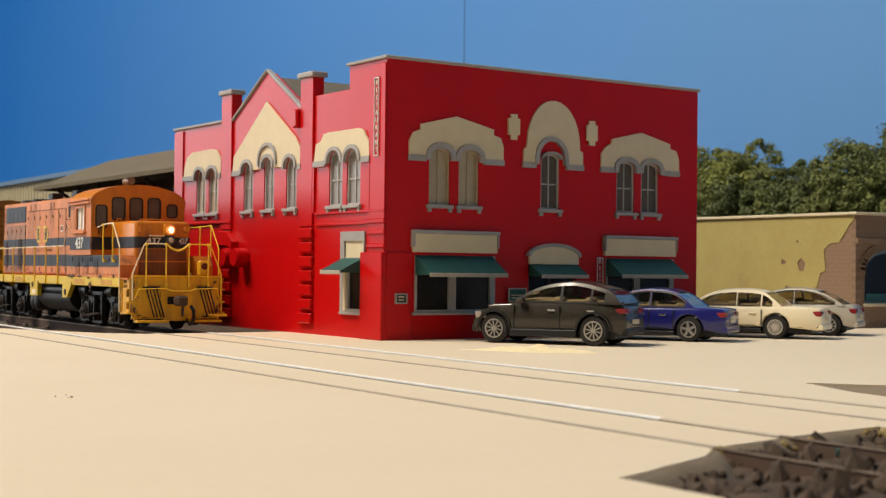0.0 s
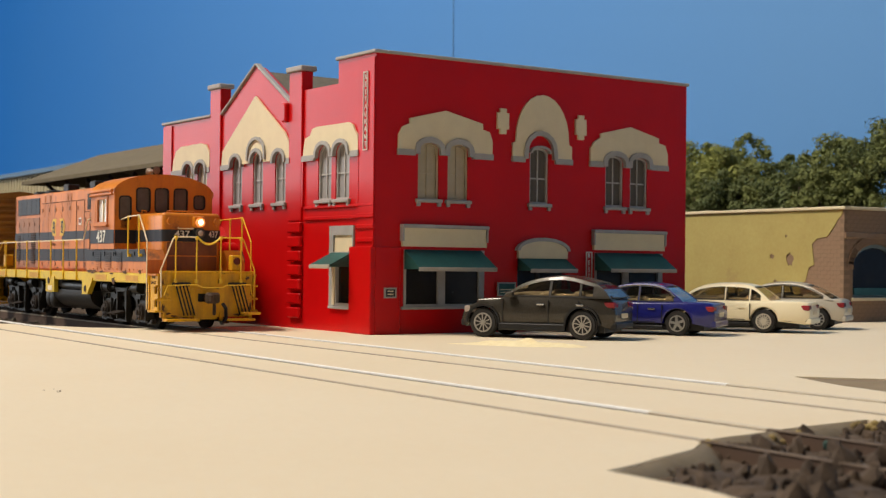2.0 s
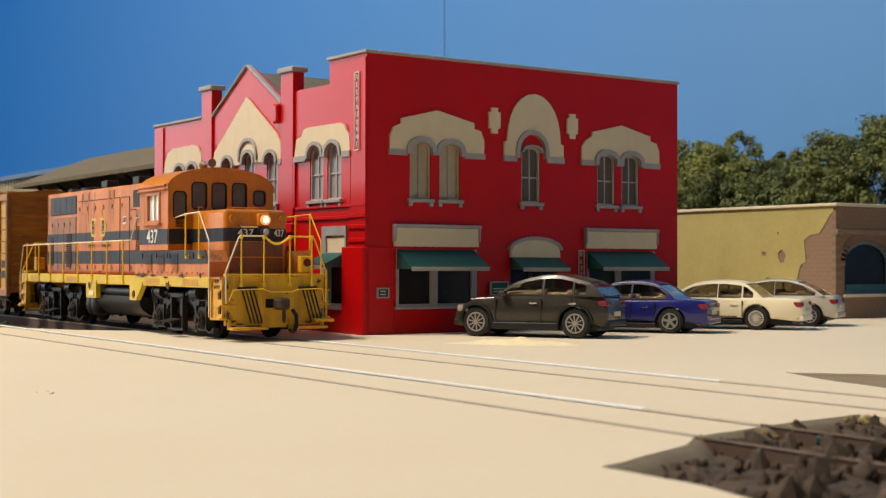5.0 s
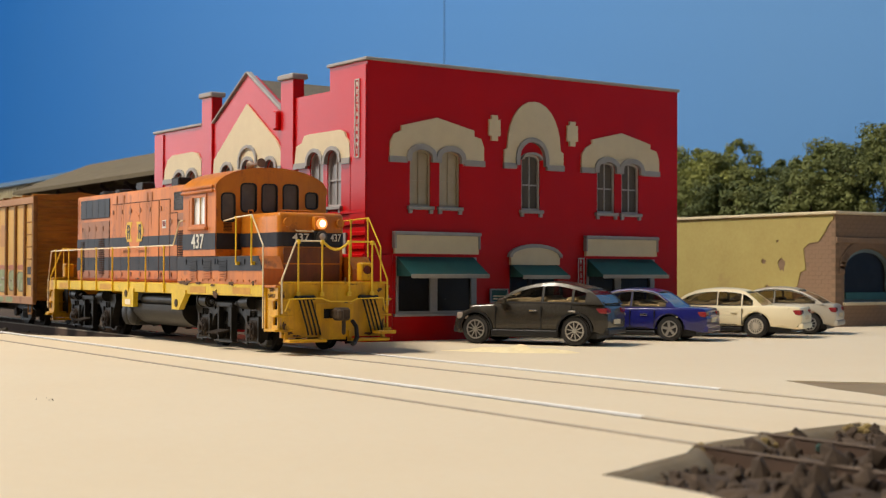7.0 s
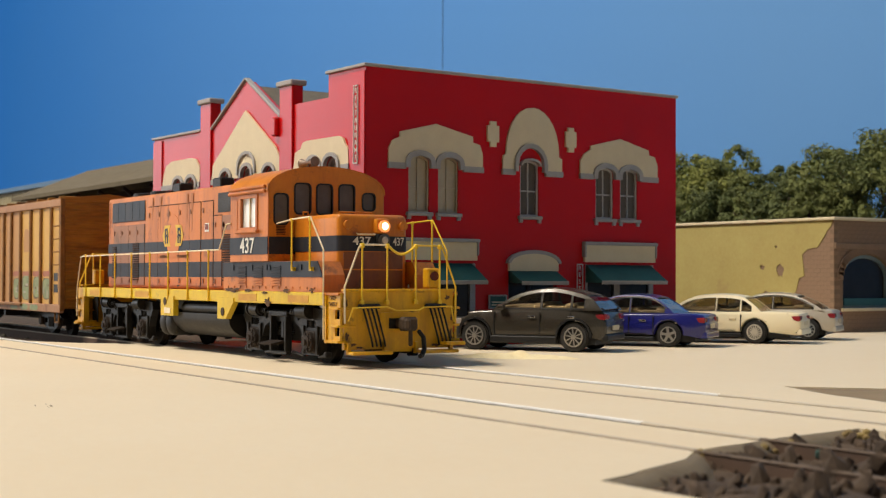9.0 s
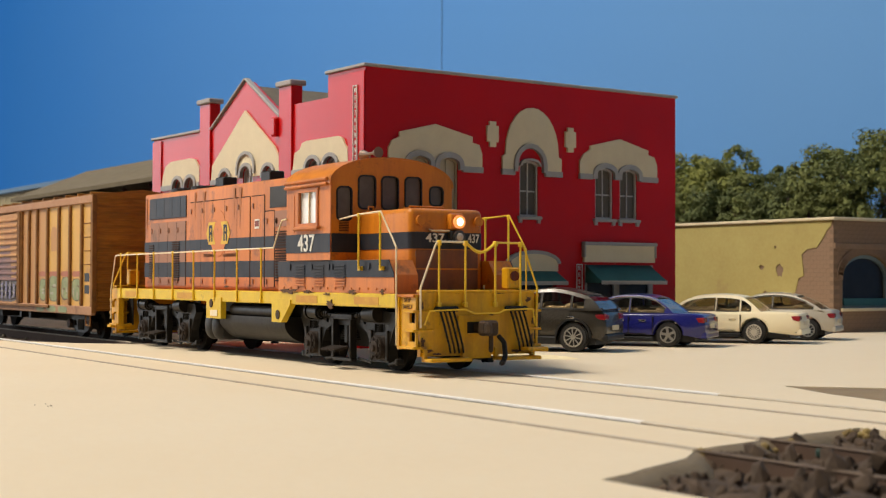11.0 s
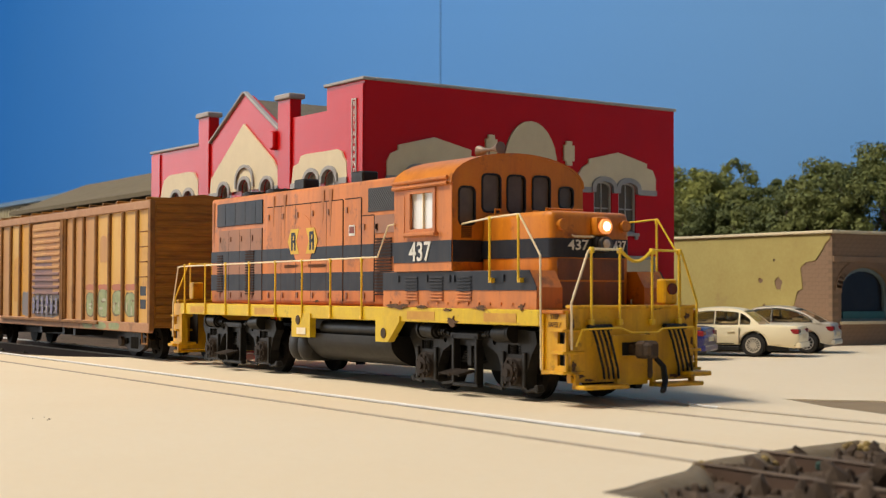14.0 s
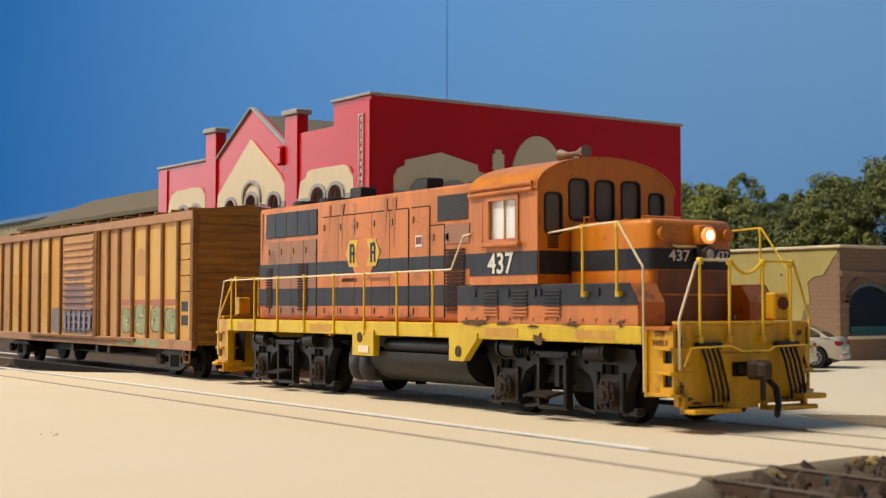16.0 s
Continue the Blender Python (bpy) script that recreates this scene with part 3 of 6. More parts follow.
both("side_gusset", gusset(-1.28, -0.45, 0.0), M_YELLOW)
both("side_gusset", gusset(2.24, 3.12, 0.42), M_YELLOW)
for x, z in ((-0.98, 1.22), (2.55, 1.03)):
    both("gusset_plug", lambda s, x=x, z=z: prism(arc(x, z, 0.09, 0.1, 0, 330, 10), *sorted((s * 1.535, s * 1.56))), M_RUSTY)
both("gusset_tag", flank(-1.02, -0.62, 0.92, 1.06, 1.545, 0.012), M_PALE)

# chipped paint along the sill
M_CHIP = mat("bare_dark_primer", (0.045, 0.025, 0.016), (0.13, 0.065, 0.03), rough=0.8)
for x, z, w, h in ((3.0, 1.54, 0.9, 0.12), (3.85, 1.55, 0.55, 0.07), (4.7, 1.5, 0.35, 0.05), (5.75, 1.55, 0.5, 0.09), (6.95, 1.57, 0.16, 0.12), (4.9, 1.3, 0.35, 0.2), (-0.2, 1.62, 0.3, 0.05)):
    pts = []
    for i in range(24):
        a = 2 * math.pi * i / 24
        r = random.uniform(0.3, 1.15)
        pts.append((x + w * 0.5 * r * math.cos(a), z + h * 0.5 * r * math.sin(a)))
    part("paint_chip", plate(pts, (), 0.02, Matrix.Translation((0, -1.53, 0))), M_CHIP, LOCO)

# long hood
HOOD = part("long_hood", box(-6.77, 2.86, -0.96, 0.96, 1.53, 4.1, 0.07, seg=3), M_ORANGE, LOCO, smooth=True)
for s in (-1, 1):
    for z0, z1 in ((2.52, 2.79), (1.84, 2.23)):
        a, b = sorted((s * 0.955, s * 0.968))
        part("black_stripe", box(-6.75, 2.84, a, b, z0, z1), M_BLACK, HOOD)
    a, b = sorted((s * 0.93, s * 0.985))
    part("radiator_grille", box(-6.38, -3.87, a, b, 3.4, 3.96, 0.01), M_BLACK, HOOD, "blue-black radiator grille")
    for i in range(4):
        part("grille_seam", box(-5.9 + i * 0.55, -5.885 + i * 0.55, *sorted((s * 0.98, s * 0.99)), 3.42, 3.94), M_TRUCK, HOOD)
    a, b = sorted((s * 0.95, s * 0.975))
    # doors with gaps between them
    doors = [(-6.3 + 0.6 * i, -5.72 + 0.6 * i, 1.62, 3.3, 1) for i in range(4)] + [(-3.62 + 0.71 * i, -2.93 + 0.71 * i, 1.62, 3.74, 0) for i in range(5)] + [(0.02, 0.68, 1.62, 3.74, 0), (0.74, 1.2, 1.62, 3.36, 0), (1.24, 2.05, 3.0, 3.36, 1), (2.1, 2.8, 1.62, 3.3, 1)]
    for x0, x1, z0, z1, worn in doors:
        bands = [z0] + [z for z in (1.84, 2.23, 2.52, 2.79) if z0 < z < z1] + [z1]
        bm = bmesh.new()
        for lo, hi in zip(bands, bands[1:]):
            before = set(bm.faces)
            add_box(bm, x0, x1, a, b, lo, hi)
            black = abs(lo - 1.84) < 0.01 or abs(lo - 2.52) < 0.01
            for f in bm.faces:
                if f not in before:
                    f.material_index = 1 if black else 0
        door = part("hood_door", bm, (M_MUTED if worn else M_ORANGE, M_BLACK), HOOD)
        yo = sorted((s * 0.975, s * 1.0))
        for z in (z1 - 0.22, z0 + 0.12):
            part("latch", box(x0 + 0.06, x0 + 0.12, *yo, z - 0.06, z + 0.06), M_MUTED, door)
        part("door_gap", box(x1 + 0.002, x1 + 0.028, *sorted((s * 0.94, s * 0.972)), z0, z1), M_SEAMLINE, door)
        if not worn:
            part("door_gap", box(x0, x1, *sorted((s * 0.94, s * 0.972)), z1, z1 + 0.025), M_SEAMLINE, door)
    # louvres ahead of the cab and by the radiator
    for x0, x1, z0, z1 in ((1.28, 1.9, 1.75, 2.95), (2.15, 2.7, 1.75, 2.95), (-4.75, -4.3, 1.75, 2.85), (-6.35, -6.05, 1.8, 2.75)):
        n = int((z1 - z0) / 0.062)
        for i in range(n):
            z = z0 + i * 0.062
            part("louvre", box(x0, x1, *sorted((s * 0.972, s * 1.0)), z, z + 0.03), M_SEAMLINE, HOOD)
    # mesh screen
    frame_y = sorted((s * 0.955, s * 0.97))
    screen = part("screen", box(0.97, 2.0, *frame_y, 3.44, 3.92), M_RUBBER, HOOD, "black wire mesh screen")
    bm = bmesh.new()
    for i in range(-6, 14):
        for d in (-1, 1):
            x0, x1 = 0.97 + i * 0.08, 0.97 + i * 0.08 + 0.48
            u0, u1 = max(0.0, (0.97 - x0) / 0.48), min(1.0, (2.0 - x0) / 0.48)
            if u1 > u0:
                za, zb = (3.44, 3.92) if d > 0 else (3.92, 3.44)
                add_tube(bm, (x0 + 0.48 * u0, s * 0.973, za + (zb - za) * u0), (x0 + 0.48 * u1, s * 0.973, za + (zb - za) * u1), 0.007, 4)
    part("mesh_wire", bm, mat("blue_grey_wire", (0.07, 0.08, 0.11), rough=0.5), screen)
    part("notice", box(0.2, 0.45, *sorted((s * 0.976, s * 0.985)), 2.98, 3.2), M_WHITE, HOOD, "white notice plate")
    part("notice_text", box(0.225, 0.425, *sorted((s * 0.984, s * 0.989)), 3.03, 3.17), mat("notice_red_print", (0.3, 0.06, 0.04), (0.1, 0.05, 0.05), scale=8), HOOD)
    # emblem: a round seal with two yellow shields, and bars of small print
    em = part("emblem", prism(arc(-1.86, 2.93, 0.47, 0.58, 0, 345, 24), *sorted((s * 0.976, s * 0.983))), M_ORANGE, HOOD, "round railroad emblem with two yellow shields")
    for d in (-1, 1):
        pts = [(-1.86 + d * u, 2.93 + v) for u, v in ((0.70, 0), (0.55, -0.28), (0.16, -0.28), (0.30, 0), (0.16, 0.28), (0.55, 0.28))]
        part("shield", prism(pts, *sorted((s * 0.983, s * 0.989))), M_EMBLEM, em)
        for k, (u0, u1, v0, v1) in enumerate(((0.33, 0.41, -0.2, 0.2), (0.41, 0.52, 0.13, 0.2), (0.41, 0.52, -0.03, 0.03), (0.47, 0.54, -0.2, 0.14))):
            x0, x1 = (-1.86 + (d * 0.43) - 0.43 + u0, -1.86 + (d * 0.43) - 0.43 + u1)
            part("emblem_bar", box(x0, x1, *sorted((s * 0.989, s * 0.993)), 2.93 + v0, 2.93 + v1), M_BLACK, em)
    for x0, x1 in ((-2.75, -2.1), (-1.6, -0.75)):
        part("print_bar", box(x0, x1, *sorted((s * 0.969, s * 0.975)), 2.34, 2.42), mat("faded_brown_print", (0.24, 0.10, 0.05), (0.45, 0.17, 0.06), scale=6), HOOD)

# soot runs down the long hood from the roof seam
M_SOOT = mat("thin_soot_run", (0.47, 0.17, 0.055), (0.30, 0.125, 0.062), rough=0.7, scale=3, fine=14, amount=0.9)
soot = random.Random(5)
for x, w, low in ((-3.3, 0.09, 3.3), (-2.75, 0.16, 3.0), (-0.95, 0.12, 3.25), (-0.62, 0.2, 3.0), (2.3, 0.12, 3.2), (-6.6, 0.08, 3.0)):
    pts = [(x - w * 0.5 * (1 - k / 6) * soot.uniform(0.6, 1.1), 4.0 - (4.0 - low) * k / 6) for k in range(7)] + [(x + w * 0.5 * (k / 6) * soot.uniform(0.6, 1.1) + 0.01, low + (4.0 - low) * k / 6) for k in range(7)]
    for s in (-1, 1):
        part("soot_run", prism(pts, *sorted((s * 0.972, s * 0.979))), M_SOOT, HOOD)

# roof fittings of the long hood
for x in (-5.6, -4.3):
    bm = bmesh.new()
    add_tube(bm, (x, 0, 4.06), (x, 0, 4.22), 0.62, 20)
    fan = part("roof_fan", bm, M_TRUCK, LOCO)
    bm = bmesh.new()
    for i in range(8):
        a = math.pi * i / 8
        add_tube(bm, (x - 0.58 * math.cos(a), -0.58 * math.sin(a), 4.23), (x + 0.58 * math.cos(a), 0.58 * math.sin(a), 4.23), 0.02, 4)
    part("fan_guard", bm, M_TYREMET, fan)
for x in (-3.55, -0.85):
    part("exhaust_pipe", box(x - 0.26, x + 0.26, -0.2, 0.2, 4.08, 4.44, 0.03), M_TRUCK, LOCO)
part("roof_hatch", box(-2.6, -2.1, -0.5, 0.5, 4.08, 4.16, 0.02), M_MUTED, LOCO)
part("roof_hatch", box(1.2, 2.5, -0.45, 0.45, 4.08, 4.2, 0.02), M_TRUCK, LOCO)

# cab
CAB = new("cab")
CAB.parent = LOCO
EAVE, CROWN = 3.80, 4.35


def roof_line(half, eave, crown, n=16):
    """An arched top from +half to -half."""
    return [(half * math.cos(math.pi * i / n), eave + (crown - eave) * math.sin(math.pi * i / n) ** 0.9) for i in range(n + 1)]


def rounded(x0, x1, z0, z1, r=0.09, n=3):
    pts = []
    for cx, cz, a0 in ((x1 - r, z0 + r, -90), (x1 - r, z1 - r, 0), (x0 + r, z1 - r, 90), (x0 + r, z0 + r, 180)):
        pts += [(cx + r * math.cos(radians(a0 + 90 * i / n)), cz + r * math.sin(radians(a0 + 90 * i / n))) for i in range(n + 1)]
    return pts


FRONT_WINDOWS = [(-1.35, -1.01, 3.03, 3.71), (-0.84, -0.44, 3.28, 3.96), (-0.28, 0.12, 3.28, 3.96), (0.30, 0.70, 3.30, 3.97), (0.92, 1.25, 3.40, 3.79)]
cab_outline = [(-1.48, 2.2), (1.48, 2.2)] + roof_line(1.48, EAVE, CROWN)
part("cab_front", plate(cab_outline, [rounded(*w) for w in FRONT_WINDOWS], 0.09, Matrix.Translation((4.84, 0, 0)) @ TURN), M_ORANGE2, CAB)
for w in FRONT_WINDOWS:
    g = part("cab_window", plate(rounded(*w), (), 0.02, Matrix.Translation((4.80, 0, 0)) @ TURN), M_CABGLASS, CAB, "smoky cab window")
    part("window_gasket", plate(rounded(w[0] - 0.022, w[1] + 0.022, w[2] - 0.022, w[3] + 0.022, 0.11), [rounded(w[0] + 0.012, w[1] - 0.012, w[2] + 0.012, w[3] - 0.012, 0.085)], 0.05, Matrix.Translation((4.856, 0, 0)) @ TURN), M_RUBBER, g)
part("cab_rear", plate(cab_outline, (), 0.08, Matrix.Translation((2.94, 0, 0)) @ TURN), M_ORANGE, CAB)
roof_o = roof_line(1.53, EAVE - 0.02, CROWN + 0.03)
roof_i = roof_line(1.48, EAVE - 0.02, CROWN)[::-1]
part("cab_roof", plate(roof_o + roof_i, (), 2.03, Matrix.Translation((4.852, 0, 0)) @ TURN), M_ORANGE2, CAB, "smooth arched orange cab roof", True)
part("cab_floor", box(2.95, 4.75, -1.4, 1.4, 2.2, 2.26), M_TRUCK, CAB)
for s in (-1, 1):
    m = Matrix.Translation((0, -1.5, 0)) if s < 0 else Matrix.Translation((0, 1.42, 0))
    part("cab_side", plate(rect(2.86, 4.83, 2.2, 3.82), [rect(3.43, 4.27, 2.95, 3.67)], 0.08, m), M_ORANGE, CAB)
    pane = part("side_window", box(3.43, 4.27, *sorted((s * 1.43, s * 1.45)), 2.95, 3.67), M_BLIND, CAB, "frosted white side window")
    part("window_mullion", box(3.82, 3.86, *sorted((s * 1.44, s * 1.49)), 2.95, 3.67), M_PALE, pane)
    part("window_frame", plate(rect(3.38, 4.32, 2.9, 3.72), [rect(3.46, 4.24, 2.98, 3.64)], 0.05, Matrix.Translation((0, -1.53 if s < 0 else 1.48, 0))), M_ORANGE, pane)
    part("arm_rest", box(3.3, 4.4, *sorted((s * 1.49, s * 1.6)), 2.84, 2.92, 0.02), M_ORANGE, pane)
    for z in (3.76, 3.86):
        bm = bmesh.new()
        add_tube(bm, (2.86, s * 1.54, z), (4.74, s * 1.54, z + 0.02), 0.035, 8)
        part("rain_gutter", bm, M_ORANGE, CAB)
    part("black_stripe", box(2.855, 4.835, *sorted((s * 1.5, s * 1.512)), 2.36, 2.75), M_BLACK, CAB)
    t = lettering("road_number", "437", 0.5, M_WHITE, CAB, face_y(3.80, -1.518, 2.545, 1.0) if s < 0 else Matrix.Translation((3.78 * S, 1.518 * S, 2.555 * S)) @ Matrix.Rotation(math.pi, 4, "Z") @ UP, label="white road number 437")
    part("rivet_strip", box(3.2, 3.24, *sorted((s * 1.5, s * 1.51)), 2.8, 3.6), M_ORANGE, CAB)
part("black_stripe", box(4.84, 4.852, -1.48, 1.48, 2.36, 2.75), M_BLACK, CAB)
for i in range(6):
    part("vent_slat", box(4.84, 4.865, -1.3, -1.08, 2.8 + i * 0.035, 2.815 + i * 0.035), M_SEAMLINE, CAB)

# low side boxes beside the cab and nose
for s in (-1, 1):
    pts = [(2.37, 1.53), (7.26, 1.53), (7.26, 1.9), (7.06, 2.18), (2.37, 2.18)]
    side = part("battery_box", prism(pts, *sorted((s * 0.9, s * 1.44))), M_ORANGE if s < 0 else M_ORANGE2, LOCO)
    part("black_stripe", prism([(2.37, 1.85), (7.265, 1.85), (7.265, 1.91), (7.07, 2.185), (2.37, 2.185)], *sorted((s * 1.435, s * 1.452))), M_BLACK, side)
    for x in (3.2, 4.05, 4.95):
        for i in range(8):
            z = 1.66 + i * 0.058
            part("louvre", box(x, x + 0.44, *sorted((s * 1.45, s * 1.475)), z, z + 0.032, 0.006), M_BLACK if z > 1.83 else M_ORANGE, side)
    for x in (2.9, 3.9, 4.65, 4.8, 6.3):
        part("latch", box(x, x + 0.08, *sorted((s * 1.45, s * 1.475)), 2.0, 2.12), M_BLACK, side)
    for i in range(14):
        part("rivet", box(2.6 + i * 0.33, 2.66 + i * 0.33, *sorted((s * 1.438, s * 1.46)), 1.6, 1.64), M_ORANGE, side)
    part("edge_wear", box(2.4, 7.05, *sorted((s * 1.40, s * 1.446)), 2.178, 2.192), M_MUTED, side)

# short hood (nose)
NOSE = part("short_hood", box(4.83, 6.92, -0.86, 0.86, 1.53, 3.21, 0.11, seg=3), M_ORANGE2, LOCO, smooth=True)
bm = box(4.85, 6.932, -0.872, 0.872, 2.41, 2.74, 0.0)
bmesh.ops.bevel(bm, geom=[e for e in bm.edges if abs(e.verts[0].co.z - e.verts[1].co.z) > 0.1 and e.verts[0].co.x > 6], offset=0.12, segments=4, affect="EDGES", profile=0.5)
part("black_stripe", bm, M_BLACK, NOSE, smooth=True)
for y, st in ((-0.30, 1.2), (0.62, 0.75)):
    lettering("number_board", "437", 0.245, M_WHITE, NOSE, face_x(6.938, y, 2.62, st), label="white number 437 on black")
part("lamp_housing", box(6.85, 7.08, -0.01, 0.33, 2.79, 3.12, 0.06, seg=2), M_ORANGE2, NOSE, smooth=True)
part("lamp_housing", box(6.85, 7.07, 0.0, 0.32, 2.5, 2.785, 0.05, seg=2), M_RUBBER, NOSE, "black lower lamp housing", smooth=True)
for z, mt in ((2.95, M_HEAD), (2.65, M_LENS)):
    bm = bmesh.new()
    add_tube(bm, (7.05, 0.16, z), (7.14, 0.16, z), 0.13, 16)
    # upper rim glows orange to imitate the halo round the lit lens
    ring = part("headlight_rim", bm, M_GLOWRIM if mt is M_HEAD else M_TYREMET, NOSE)
    bm = bmesh.new()
    bmesh.ops.create_uvsphere(bm, u_segments=14, v_segments=8, radius=0.085, matrix=Matrix.Translation((7.13, 0.16, z)) @ Matrix.Diagonal((0.6, 1, 1, 1)))
    part("headlight", bm, mt, ring, "lit warm headlight" if mt is M_HEAD else "unlit clear headlight", True)
for y in (-0.66, 0.72):
    bm = bmesh.new()
    add_tube(bm, (6.88, y, 2.97), (7.0, y, 2.97), 0.1, 14)
    part("marker_lamp", bm, M_ORANGE2, NOSE)
part("grab_iron", rod([(6.9, -0.42, 2.8), (6.99, -0.42, 2.77), (6.99, 0.0, 2.77), (6.9, 0.0, 2.8)], 0.018), M_PALE, NOSE)
part("grab_iron", rod([(6.3, -0.5, 3.2), (6.3, -0.5, 3.27), (6.3, 0.3, 3.27), (6.3, 0.3, 3.2)], 0.02), M_ORANGE2, NOSE)
for y in (-0.75, 0.1):
    part("lift_ring", rod([(5.2, y - 0.06, 3.2), (5.2, y - 0.06, 3.3), (5.2, y + 0.06, 3.3), (5.2, y + 0.06, 3.2)], 0.018), M_ORANGE2, NOSE)
part("nose_door_line", box(6.915, 6.926, -0.5, -0.47, 1.6, 2.36), M_SEAMLINE, NOSE)
part("nose_door_line", box(6.915, 6.926, 0.4, 0.43, 1.6, 2.36), M_SEAMLINE, NOSE)
part("nose_ledge", box(6.9, 6.96, -0.8, 0.8, 2.0, 2.03), M_ORANGE2, NOSE)
# sheet colour mixes brown weathering with the shade on the front face
part("nose_brown_sheet", box(6.9, 6.927, -0.74, 0.74, 1.56, 2.40, 0.01), M_NOSEBROWN, NOSE, "brown lower nose sheet, weathering and painted front shade")
part("white_tag", box(6.93, 6.945, 0.86, 1.0, 1.62, 1.70, 0.005), M_WHITE, NOSE)
for i in range(7):
    y = -0.75 + i * 0.2
    part("rust_run", box(6.916, 6.924, y, y + random.uniform(0.04, 0.12), random.uniform(2.2, 2.3), 2.36), M_MUTED, NOSE)

# horn on the cab roof
bm = bmesh.new()
add_tube(bm, (3.85, 0, 4.33), (3.85, 0, 4.55), 0.025, 6)
add_tube(bm, (3.6, 0, 4.53), (4.1, 0, 4.53), 0.035, 8)
HORN = part("air_horn", bm, mat("dull_horn_brass", (0.26, 0.19, 0.14), rough=0.45, metal=0.4), LOCO)
for x0, x1, y in ((4.05, 4.3, -0.04), (3.7, 3.46, 0.06)):
    bm = bmesh.new()
    add_tube(bm, (x0, y, 4.53), (x1, y, 4.53), 0.035, 12, 0.12)
    part("horn_bell", bm, HORN.data.materials[0], HORN)

# hand rails along the flanks
for s in (-1, 1):
    y = s * 1.53
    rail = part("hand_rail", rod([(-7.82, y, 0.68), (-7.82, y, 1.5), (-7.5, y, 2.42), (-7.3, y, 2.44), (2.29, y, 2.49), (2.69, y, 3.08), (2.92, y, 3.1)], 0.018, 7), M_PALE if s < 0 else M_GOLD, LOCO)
    for x in (-7.08, -5.84, -4.68, -3.41, -2.09, -0.84, 0.41, 1.68):
        bm = bmesh.new()
        add_tube(bm, (x, y, 1.28), (x, y, 2.46), 0.022, 7)
        add_box(bm, x - 0.034, x + 0.034, y - 0.03, y + 0.03, 2.41, 2.5, 0.015)
        add_box(bm, x - 0.038, x + 0.038, y - 0.034, y + 0.034, 1.27, 1.35, 0.01)
        part("stanchion", bm, M_GOLD, LOCO)
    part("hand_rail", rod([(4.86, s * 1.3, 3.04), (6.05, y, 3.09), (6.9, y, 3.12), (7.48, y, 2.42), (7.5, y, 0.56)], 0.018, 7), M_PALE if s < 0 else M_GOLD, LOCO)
    for x in (6.05, 6.88):
        bm = bmesh.new()
        add_tube(bm, (x, y, 2.02), (x, y, 3.08), 0.022, 7)
        add_box(bm, x - 0.034, x + 0.034, y - 0.03, y + 0.03, 3.03, 3.12, 0.015)
        add_box(bm, x - 0.042, x + 0.042, s * 1.44, y, 1.98, 2.06) if s > 0 else add_box(bm, x - 0.042, x + 0.042, y, s * 1.44, 1.98, 2.06)
        part("stanchion", bm, M_GOLD, LOCO)


